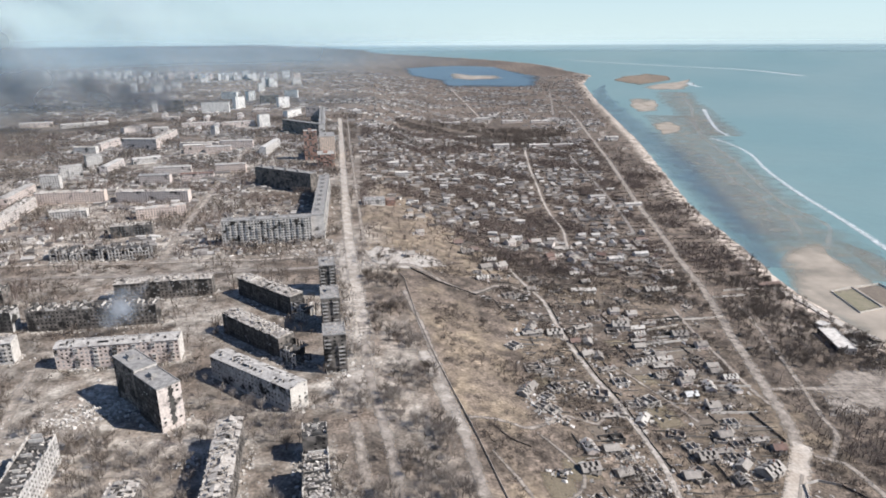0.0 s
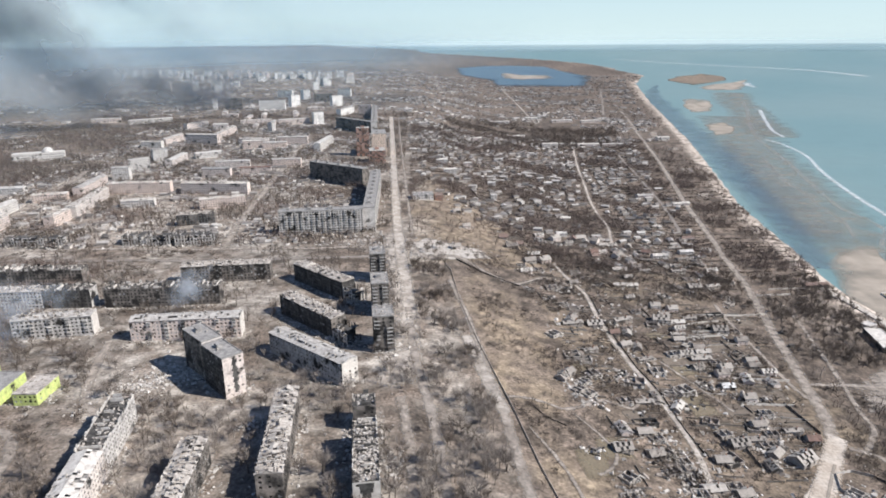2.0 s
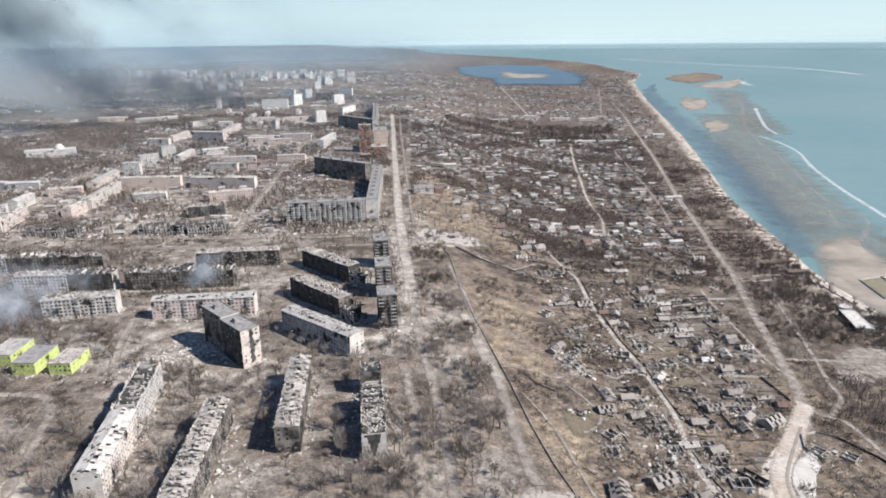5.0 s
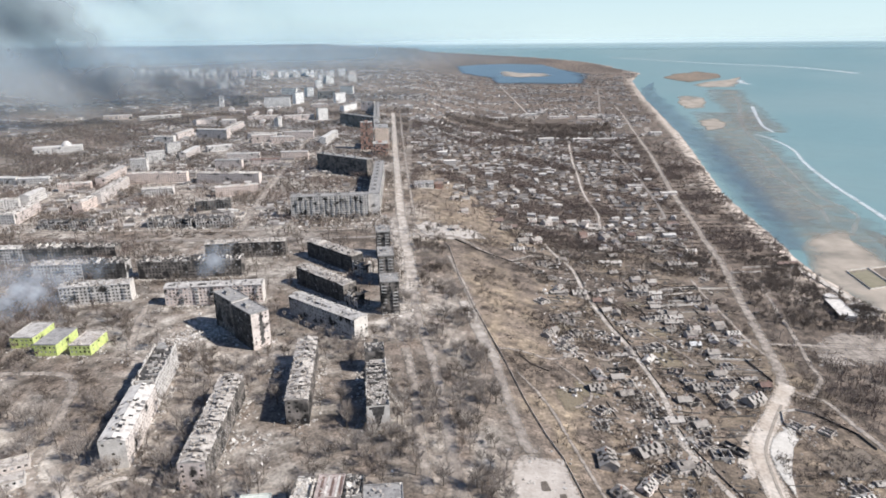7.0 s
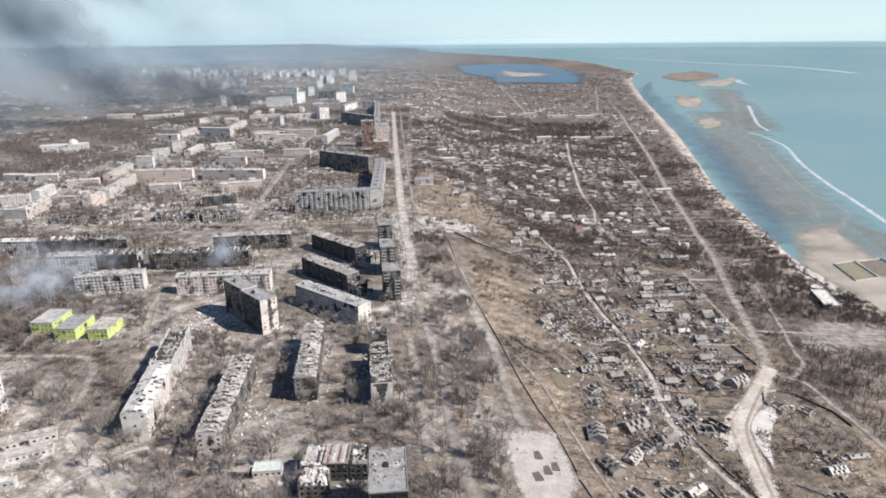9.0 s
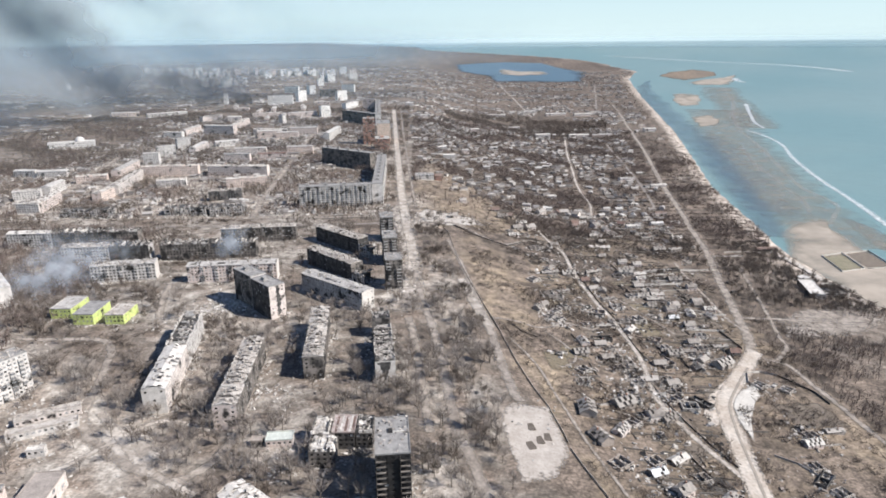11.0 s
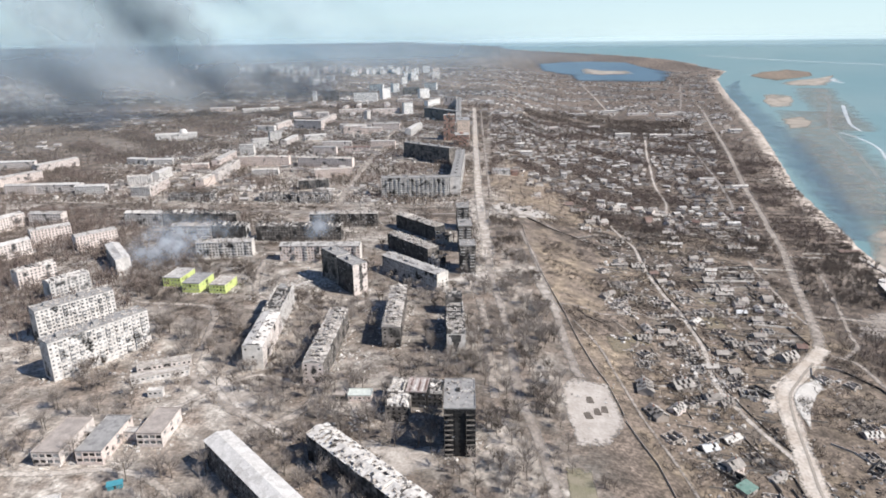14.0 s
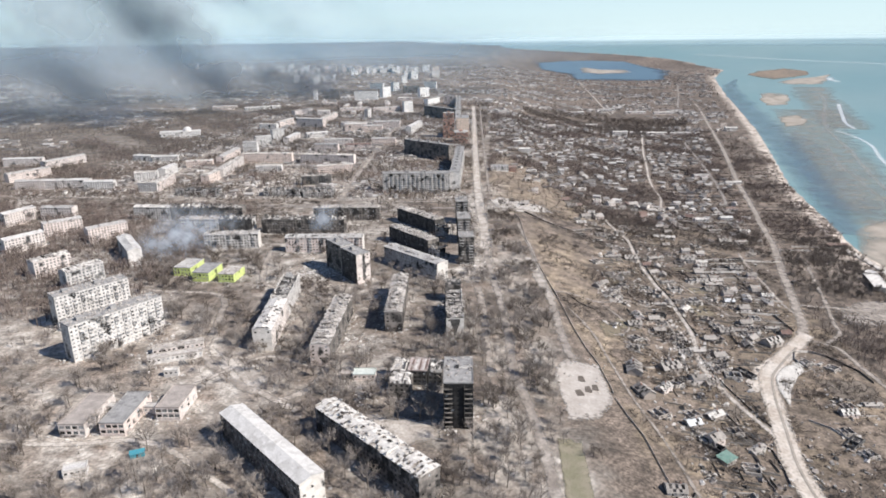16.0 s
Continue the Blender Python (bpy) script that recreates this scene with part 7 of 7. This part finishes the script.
# ---- dug plots ----
for i, (x, y, w, h, a) in enumerate(((225, 350, 34, 24, 2), (252, 392, 26, 16, 3), (262, 440, 30, 14, 2), (268, 500, 30, 18, 0), (200, 420, 24, 16, 6), (158, 175, 22, 16, 38), (230, 300, 40, 18, 0), (210, 250, 30, 22, 5), (262, 230, 40, 30, 10), (140, 330, 18, 16, 10), (235, 560, 40, 20, 0), (270, 600, 36, 22, 0), (258, 415, 40, 22, 3), (252, 382, 30, 26, 3), (244, 343, 32, 24, 0), (246, 453, 42, 20, 8), (260, 500, 30, 12, 14), (290, 512, 50, 14, 12))):
    c, s = math.cos(radians(a)), math.sin(radians(a))
    polygon_sheet("garden_plot", [(x + c * u - s * v, y + s * u + c * v) for u, v in ((-w / 2, -h / 2), (w / 2, -h / 2), (w / 2, h / 2), (-w / 2, h / 2))], 0.12, M_BED, "dug dark garden plot", "garden plot", 5, land=True, ragged=0.05)

# ---- rubble ----
rr = random.Random(51)
heap = Build(M_RUBBLE)
for c in FOOTPRINTS:
    cx, cy = sum(p[0] for p in c) / 4, sum(p[1] for p in c) / 4
    if not (-560 < cx < 10 and cy < 720):
        continue
    for (x0, y0), (x1, y1) in zip(c, c[1:] + c[:1]):
        ln = math.hypot(x1 - x0, y1 - y0)
        nx_, ny_ = (y1 - y0) / ln, -(x1 - x0) / ln
        for i in range(int(ln * 1.1)):
            t, o = rr.random(), abs(rr.gauss(0, 3.5)) + 0.3
            x, y = x0 + (x1 - x0) * t + nx_ * o, y0 + (y1 - y0) * t + ny_ * o
            heap.lump((x, y, gz(x, y) + 0.15), rr.uniform(0.25, 1.1) * (1.6 if rr.random() < 0.05 else 1), 0, rr)
for cx, cy, sx, n in ((30, 640, 22, 260), (-20, 395, 9, 160), (-160, 370, 14, 200), (-190, 345, 16, 160), (-5, 610, 14, 120), (-15, 440, 8, 90), (165, 255, 12, 130), (140, 225, 12, 140), (150, 290, 12, 120), (220, 310, 14, 110), (235, 415, 14, 90), (110, 360, 8, 80), (125, 140, 10, 90), (240, 205, 12, 60), (245, 262, 10, 70), (-75, 145, 12, 120), (-100, 210, 12, 120), (-15, 260, 6, 110), (-240, 195, 14, 120), (60, 180, 14, 40)):
    for i in range(n):
        x, y = rr.gauss(cx, sx), rr.gauss(cy, sx)
        heap.lump((x, y, gz(x, y) + 0.12), rr.uniform(0.25, 1.3), 0, rr)
bright = Build(M_PANEL, M_RUBBLE)
for cx, cy, sx, n in ((-160, 368, 9, 170), (-178, 352, 8, 120), (-15, 640, 9, 90), (-22, 405, 6, 60), (-95, 300, 8, 60)):
    for i in range(n):
        x, y = rr.gauss(cx, sx), rr.gauss(cy, sx * 0.7)
        bright.lump((x, y, gz(x, y) + 0.3), rr.uniform(0.3, 1.3), 0 if rr.random() < 0.35 else 1, rr)
tagged(bright.part("plaster_heap"), "white heaps of broken panels beside gutted blocks", "rubble", kind="stuff")
for i in range(1500):
    x, y = rr.uniform(-420, 10), rr.uniform(20, 640)
    heap.lump((x, y, gz(x, y) + 0.08), rr.uniform(0.2, 0.7), 0, rr)
for i in range(500):
    x, y = rr.uniform(105, 280), rr.uniform(100, 640)
    heap.lump((x, y, gz(x, y) + 0.08), rr.uniform(0.25, 1.0), 0, rr)
for i in range(4600):
    x, y = rr.uniform(-700, -40), 650 + 650 * rr.random() ** 1.2
    heap.lump((x, y, gz(x, y) + 0.2), rr.uniform(0.5, 2.2), 0, rr)
tagged(heap.part("rubble"), "grey-white rubble and broken slabs on the ground", "rubble", kind="stuff")

cl = random.Random(77)
junk = Build(M_RUBBLE, M_BURNT, M_HOUSEWALL, M_PANEL)
spots = []
for i in range(4200):
    y = 90 + 1200 * cl.random() ** 1.25
    lo = 112 if y < 640 else float(np.interp(y, [640, 800, 1000, 1600], [120, 60, 0, -20]))
    hi = float(np.interp(y, [60, 320, 466, 641, 872, 1189, 1792], [150, 255, 296, 350, 405, 475, 610]))
    x = cl.uniform(lo, hi)
    if cl.random() < 0.55:
        hx, hy = PLACED[int(cl.random() * len(PLACED))]
        x, y = cl.gauss(hx, 5), cl.gauss(hy, 4)
    elif y < 640 and cl.random() < 0.6:
        x = float(np.interp(y, [143, 183, 235, 295, 366, 439, 550, 640], [190, 170, 150, 158, 158, 155, 170, 160])) + cl.gauss(0, 16)
    spots.append((x, y))
spots = np.array(spots)
spots = spots[road_free(spots[:, 0], spots[:, 1], 0.8)]
heights = ground_z(spots[:, 0], spots[:, 1])
for (x, y), z in zip(spots.tolist(), heights.tolist()):
    junk.lump((x, y, z + 0.3), cl.uniform(0.4, 1.8), cl.choice((0, 0, 0, 1, 1, 1, 2, 2, 3)), cl)
for wx, wy in ((229, 402), (224, 377), (232, 368), (264, 431), (212, 306), (226, 469), (160, 357), (179, 354), (149, 312), (152, 277), (148, 255), (176, 266), (109, 342), (140, 380), (111, 250), (240, 474), (165, 240)):
    for i in range(44):
        x, y = cl.gauss(wx, 5), cl.gauss(wy, 4)
        junk.lump((x, y, gz(x, y) + 0.2), cl.uniform(0.3, 1.5), cl.choice((0, 0, 3, 1)), cl)
tagged(junk.part("yard_clutter"), "charred boards, sheet and masonry clutter in yards", "clutter", kind="stuff")

# ---- smaller things ----
def flat_shed(name, label, x, y, deg, w, d, h, roofmat, wallmat, category):
    root = thing(name, Matrix.Translation((x, y, gz(x, y))) @ Matrix.Rotation(radians(deg), 4, "Z"), label, category)
    b = Build(wallmat)
    b.box(-w / 2, -d / 2, -1.5, w / 2, d / 2, h)
    b.part("wall", root)
    q = Build(roofmat)
    a = [(-w / 2 - 0.4, -d / 2 - 0.4, h + 0.02), (w / 2 + 0.4, -d / 2 - 0.4, h + 0.02), (w / 2 + 0.4, d / 2 + 0.4, h + 0.9), (-w / 2 - 0.4, d / 2 + 0.4, h + 0.9)]
    q.v = a + [(u, v, z + 0.15) for u, v, z in a]
    q.f = [(3, 2, 1, 0), (4, 5, 6, 7), (0, 1, 5, 4), (1, 2, 6, 5), (2, 3, 7, 6), (3, 0, 4, 7)]
    q.m = [0] * 6
    q.part("roof", root)
    # near-black box painted as a dark doorway
    g = Build(M_VOID)
    g.box(-0.5, -d / 2 - 0.03, 0.0, 0.5, -d / 2 + 0.05, 2.0)
    g.part("door", root)
    return root


def burnt_van(x, y, deg):
    root = thing("burnt_van", Matrix.Translation((x, y, gz(x, y) + 0.5)) @ Matrix.Rotation(radians(deg), 4, "Z"), "burnt-out dark van abandoned on the road", "van")
    b = Build(M_BURNT)
    b.box(-3.2, -1.1, 0.45, 1.6, 1.1, 2.5)
    b.part("cargo_body", root)
    c = Build(M_SOOT)
    c.box(1.61, -1.05, 0.45, 3.2, 1.05, 2.1)
    c.v[4:] = [(px - (0.7 if px > 2 else 0), py * 0.92, pz) for px, py, pz in c.v[4:]]
    c.part("cab", root)
    for wx in (-2.2, 2.1):
        for wy in (-1.05, 0.8):
            w = Build(M_VOID)
            ang = np.linspace(0, 2 * math.pi, 12, endpoint=False)
            w.v = [(wx + 0.45 * math.cos(t), wy + d, 0.45 + 0.45 * math.sin(t)) for d in (0, 0.25) for t in ang]
            w.f = [(i, (i + 1) % 12, 12 + (i + 1) % 12, 12 + i) for i in range(12)] + [tuple(range(11, -1, -1)), tuple(range(12, 24))]
            w.m = [0] * 14
            w.part("wheel", root)


for tw in ([(96, 217), (112, 217), (130, 224)], [(209, 179), (220, 172), (226, 162)], [(236, 190), (262, 196)], [(154, 212), (166, 222)]):
    fence("broken pale wall of a wrecked yard", tw, 1.2, M_RUBBLE, 5)
fence("dark wall along the lane and gardens", [(153, 171), (159, 149), (170, 137), (169, 118), (167, 105)], 1.3, M_SOOT, 6)
burnt_van(328, 495, 70)
burnt_van(320, 465, 20)
flat_shed("shed", "shed with faded teal sheet roof", 135, 116, 38, 9.5, 7, 2.8, M_TEAL, M_HOUSEWALL, "shed")
flat_shed("container", "turquoise container lying in the yard", -187, 74, 25, 7, 2.6, 2.4, M_BLUE, M_BLUE, "container")
for i in range(6):
    bx, by = 150.5 + i * 2.9, 152 + i * 0.6
    ribbon("garden_bed", [(bx, by), (bx + 1.6, by - 6), (bx + 3.2, by - 12)], 1.3, M_BURNT, "dark dug vegetable bed in a garden row", "garden bed", 0.45, step=2.0)
for x, y in ((60, 178), (63, 166), (57, 160), (68, 170)):
    b = Build(M_BARK)
    b.box(-2.2, -3.4, -0.3, 2.2, 3.4, 0.35)
    o = b.part("planter")
    o.matrix_basis = Matrix.Translation((x, y, gz(x, y) + 0.3)) @ Matrix.Rotation(rr.uniform(0, 0.3), 4, "Z")
    tagged(o, "dark earth-filled planter on the pad", "planter", "planters on the pad")


def round_pavilion(x, y, radius):
    """A wrecked round pavilion: ring of posts under a broken rim, low wall, dark rubble inside."""
    root = thing("round_pavilion", Matrix.Translation((x, y, gz(x, y))), "wrecked round beach pavilion with a broken pale rim", "pavilion")
    post = Build(M_ENDWALL)
    post.box(-0.3, -0.3, -1.5, 0.3, 0.3, 4.0)
    post_mesh = post.mesh("post")
    rnd = random.Random(3)
    n = 22
    rim, low, floor_ = Build(M_RUBBLE), Build(M_SOOT), Build(M_BURNT)
    at = lambda i, q, z: (q * math.cos(i * 2 * math.pi / n), 0.8 * q * math.sin(i * 2 * math.pi / n), z)
    for i in range(n):
        if rnd.random() < 0.85:
            o = new("post", post_mesh)
            o.parent, o.location = root, at(i, radius, 0)
        if rnd.random() < 0.72:
            z = 4.0 + rnd.uniform(-0.5, 0.1)
            a, b, c, d = at(i, radius - 2.4, z), at(i, radius + 0.8, z), at(i + 1, radius + 0.8, z), at(i + 1, radius - 2.4, z)
            k = len(rim.v)
            rim.v += [a, b, c, d] + [(p[0], p[1], p[2] + 0.5) for p in (a, b, c, d)]
            for f in ((3, 2, 1, 0), (4, 5, 6, 7), (0, 1, 5, 4), (1, 2, 6, 5), (2, 3, 7, 6), (3, 0, 4, 7)):
                rim.f.append(tuple(k + j for j in f))
                rim.m.append(0)
        a, b = at(i, radius - 3.2, -1.0), at(i + 1, radius - 3.2, -1.0)
        low.quad(a, b, (b[0], b[1], 2.6), (a[0], a[1], 2.6))
        floor_.tri((0, 0, 0.5), at(i, radius - 3.0, 0.4), at(i + 1, radius - 3.0, 0.4))
    rim.part("roof_rim", root)
    low.part("inner_wall", root)
    floor_.part("floor", root)
    d = Build(M_RUBBLE, M_BURNT)
    for i in range(120):
        q, t = radius * math.sqrt(rnd.random()) * 1.15, rnd.uniform(0, 6.28)
        d.lump((q * math.cos(t), 0.8 * q * math.sin(t), 0.7), rnd.uniform(0.4, 1.6), 0 if rnd.random() < 0.5 else 1, rnd)
    tagged(d.part("debris", root), kind="stuff")


round_pavilion(437, 486, 19)


# ---- smoke ----
def smoke_material(name, col, size, low, high):
    m = bpy.data.materials.new(name)
    m.use_nodes = True
    n, l = m.node_tree.nodes, m.node_tree.links
    n.remove(n["Principled BSDF"])
    geo = n.new("ShaderNodeNewGeometry")
    t = n.new("ShaderNodeTexNoise")
    t.inputs["Scale"].default_value, t.inputs["Detail"].default_value = 1.0 / size, 5.0
    l.new(geo.outputs["Position"], t.inputs["Vector"])
    k = n.new("ShaderNodeMapRange")
    k.inputs["From Min"].default_value, k.inputs["From Max"].default_value = low, high
    l.new(t.outputs["Fac"], k.inputs["Value"])
    at = n.new("ShaderNodeAttribute")
    at.attribute_name = "thickness"
    mul = n.new("ShaderNodeMath")
    mul.operation, mul.use_clamp = "MULTIPLY", True
    l.new(k.outputs[0], mul.inputs[0])
    l.new(at.outputs["Fac"], mul.inputs[1])
    d, tl, tr = n.new("ShaderNodeBsdfDiffuse"), n.new("ShaderNodeBsdfTranslucent"), n.new("ShaderNodeBsdfTransparent")
    d.inputs[0].default_value = tl.inputs[0].default_value = (*col, 1)
    both, mix = n.new("ShaderNodeMixShader"), n.new("ShaderNodeMixShader")
    l.new(d.outputs[0], both.inputs[1])
    l.new(tl.outputs[0], both.inputs[2])
    l.new(mul.outputs[0], mix.inputs[0])
    l.new(tr.outputs[0], mix.inputs[1])
    l.new(both.outputs[0], mix.inputs[2])
    l.new(mix.outputs[0], n["Material Output"].inputs["Surface"])
    return m


SMOKE_DARK = smoke_material("dark_smoke", (0.26, 0.29, 0.315), 150, -0.1, 0.6)
SMOKE_BLACK = smoke_material("black_smoke", (0.12, 0.13, 0.155), 90, -0.1, 0.6)
SMOKE_PALE = smoke_material("pale_smoke", (0.52, 0.56, 0.59), 180, -0.1, 0.65)
SMOKE_WISP = smoke_material("blue_smoke", (0.50, 0.55, 0.62), 14, 0.30, 0.70)
# tints of the added veils that imitate the haze of distance
SEA_HAZE = smoke_material("horizon_haze", (0.84, 0.95, 0.97), 900, -0.6, 0.8)
HAZE = smoke_material("distance_haze", (0.29, 0.455, 0.57), 900, -0.6, 0.9)


def smoke_body(name, label, centre, half_w, half_h, depth, density, mat, seed, lean=0.0, flat=1.0):
    """A billowing sheet of smoke, thinning towards its rim."""
    nu, nv = 41, 29
    u, v = np.meshgrid(np.linspace(-1, 1, nu), np.linspace(-1, 1, nv))
    bulge = soft_noise(u * 3 + seed, v * 3, 1.0, seed)
    r = np.sqrt(u ** 2 + v ** 2) * (1 + 0.22 * soft_noise(u * 4, v * 4 + seed, 1.0, seed + 1))
    den = np.clip(1 - r ** 1.6, 0, 1) ** 0.9 * 1.25 * density
    az = math.atan2(centre[0] - EYE[0], centre[1] - EYE[1])
    side, back = u * half_w + lean * v * half_h, depth * 0.15 * bulge + 0.6 * half_h * v
    p = np.stack([centre[0] + side * math.cos(az) + back * math.sin(az), centre[1] - side * math.sin(az) + back * math.cos(az), centre[2] + v * half_h], -1).reshape(-1, 3)
    ix = np.arange(nu * nv).reshape(nv, nu)
    q = np.stack([ix[:-1, :-1], ix[:-1, 1:], ix[1:, 1:], ix[1:, :-1]], -1).reshape(-1, 4)
    me = bpy.data.meshes.new(name)
    me.from_pydata(p.tolist(), [], q.tolist())
    at = me.attributes.new("thickness", "FLOAT", "POINT")
    at.data.foreach_set("value", den.ravel().astype(np.float32))
    me.polygons.foreach_set("use_smooth", [True] * len(me.polygons))
    me.materials.append(mat)
    tagged(new(name, me), label, "smoke", kind="stuff")


def smoke_bank(label, reach, puffs, mat, seed):
    """One cloud made of merged puffs, each given by bearing, height angle, their spreads in degrees, and thickness."""
    az, el = np.meshgrid(np.linspace(-50, 4, 163), np.linspace(-7.5, 17, 99))
    wa = az + 1.1 * soft_noise(az, el * 1.4, 1.7, seed) + 0.5 * soft_noise(az, el, 0.6, seed + 1) + 0.2 * soft_noise(az, el, 0.25, seed + 2)
    we = el + 0.8 * soft_noise(az + 9, el * 1.3, 1.4, seed + 3) + 0.35 * soft_noise(az, el + 5, 0.5, seed + 4) + 0.15 * soft_noise(az, el, 0.22, seed + 5)
    clear = np.ones(az.shape)
    for a, e, sa, se, amount in puffs:
        clear *= 1 - amount * np.exp(-(((wa - a) / sa) ** 2 + ((we - e) / se) ** 2))
    edge = np.clip((az + 50) / 4, 0, 1) * np.clip((4 - az) / 4, 0, 1) * np.clip((17 - el) / 3, 0, 1)
    a, d = np.radians(az), reach + 40 * soft_noise(az, el, 2.5, seed)
    p = np.stack([EYE[0] + d * np.sin(a), EYE[1] + d * np.cos(a), EYE[2] + d * np.tan(np.radians(el))], -1).reshape(-1, 3)
    ix = np.arange(az.size).reshape(az.shape)
    den = (1 - clear) * edge
    q = np.stack([ix[:-1, :-1], ix[:-1, 1:], ix[1:, 1:], ix[1:, :-1]], -1).reshape(-1, 4)
    q = q[den.ravel()[q].max(1) > 0.004]
    me = bpy.data.meshes.new("smoke_plume")
    me.from_pydata(p.tolist(), [], q.tolist())
    me.attributes.new("thickness", "FLOAT", "POINT").data.foreach_set("value", den.ravel().astype(np.float32))
    me.polygons.foreach_set("use_smooth", [True] * len(me.polygons))
    me.materials.append(mat)
    tagged(new("smoke_plume", me), label, "smoke", kind="stuff")


smoke_bank("tall dark grey smoke plume drifting over the town", 1950, [(-29.4, 4.5, 4.2, 4.2, 0.93), (-28.8, 0.6, 3.4, 2.2, 0.9), (-25.6, 0.9, 1.2, 1.2, 0.45), (-36, 2.0, 5.0, 5.0, 0.45), (-31, -2.8, 5.0, 1.9, 0.85),
                                                                     (-24.5, -3.2, 4.0, 1.6, 0.75), (-20, -3.6, 3.0, 1.1, 0.65), (-38, -2.4, 5.0, 1.8, 0.7), (-31, 9, 5, 5, 0.6)], SMOKE_DARK, 1.0)
smoke_bank("dense black smoke rising low from fires", 1830, [(-16.2, -3.9, 2.0, 1.0, 0.9), (-19.4, -3.3, 2.6, 1.0, 0.6), (-32, -6.0, 4.0, 0.8, 0.75), (-39, -5.6, 4.0, 0.9, 0.6)], SMOKE_BLACK, 2.0)
smoke_bank("thin pale smoke spreading high over the rooftops", 2150, [(-34, 3, 6, 4, 0.6), (-24, 4.4, 5, 2.6, 0.6), (-17, 2.4, 4.5, 2.4, 0.3), (-24, -2.4, 7, 1.6, 0.45), (-36, -3, 6, 2, 0.6), (-12, -1.9, 4, 0.7, 0.25), (-9, 1.6, 5, 3, 0.12)], SMOKE_PALE, 3.0)
smoke_body("smoke_wisp", "thin bluish smoke wisp over a yard", (-325, 405, 10), 46, 36, 6, 0.65, SMOKE_WISP, 5.0, 0.6)
smoke_body("smoke_wisp", "thin bluish smoke wisp rising from a block", (-185, 470, 20), 18, 14, 4, 0.6, SMOKE_WISP, 6.0, 0.4)
smoke_body("smoke_wisp", "thin bluish smoke wisp between housing blocks", (-300, 455, 14), 30, 14, 4, 0.5, SMOKE_WISP, 7.0, 0.3)


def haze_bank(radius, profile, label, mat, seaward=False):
    """Aerial haze imitated by a tall curved tinted veil, thickest near the horizon line."""
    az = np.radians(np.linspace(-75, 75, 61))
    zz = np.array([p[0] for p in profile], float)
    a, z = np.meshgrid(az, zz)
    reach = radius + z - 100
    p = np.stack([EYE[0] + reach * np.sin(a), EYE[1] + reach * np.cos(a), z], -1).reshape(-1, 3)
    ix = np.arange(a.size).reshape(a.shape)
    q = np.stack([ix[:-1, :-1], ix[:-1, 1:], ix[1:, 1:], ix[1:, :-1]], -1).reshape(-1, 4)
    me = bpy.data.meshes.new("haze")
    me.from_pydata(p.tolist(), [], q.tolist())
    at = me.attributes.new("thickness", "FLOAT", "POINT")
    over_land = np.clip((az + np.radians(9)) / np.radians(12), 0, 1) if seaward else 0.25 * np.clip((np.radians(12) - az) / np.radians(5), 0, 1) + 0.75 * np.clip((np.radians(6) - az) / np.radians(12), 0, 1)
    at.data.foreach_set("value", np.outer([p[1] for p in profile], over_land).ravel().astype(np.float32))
    me.polygons.foreach_set("use_smooth", [True] * len(me.polygons))
    me.materials.append(mat)
    tagged(new("haze", me), label, "haze", kind="stuff")


haze_bank(2400, [(-75, 0.0), (-40, 0.0), (0, 0.03), (40, 0.07), (75, 0.15), (110, 0.34), (140, 0.68), (182, 0.72), (215, 0.45), (280, 0.15), (420, 0.04), (700, 0.0)], "bluish distance-haze veil over the far country", HAZE)
haze_bank(1200, [(-75, 0.0), (5, 0.0), (40, 0.03), (100, 0.06), (175, 0.10), (197, 0.05), (300, 0.0)], "thin bluish distance-haze veil over the town", HAZE)
haze_bank(4300, [(60, 0.0), (100, 0.05), (130, 0.2), (150, 0.45), (160, 0.7), (172, 0.66), (190, 0.25), (240, 0.04), (300, 0.0)], "pale haze veil softening the sea horizon", SEA_HAZE, True)
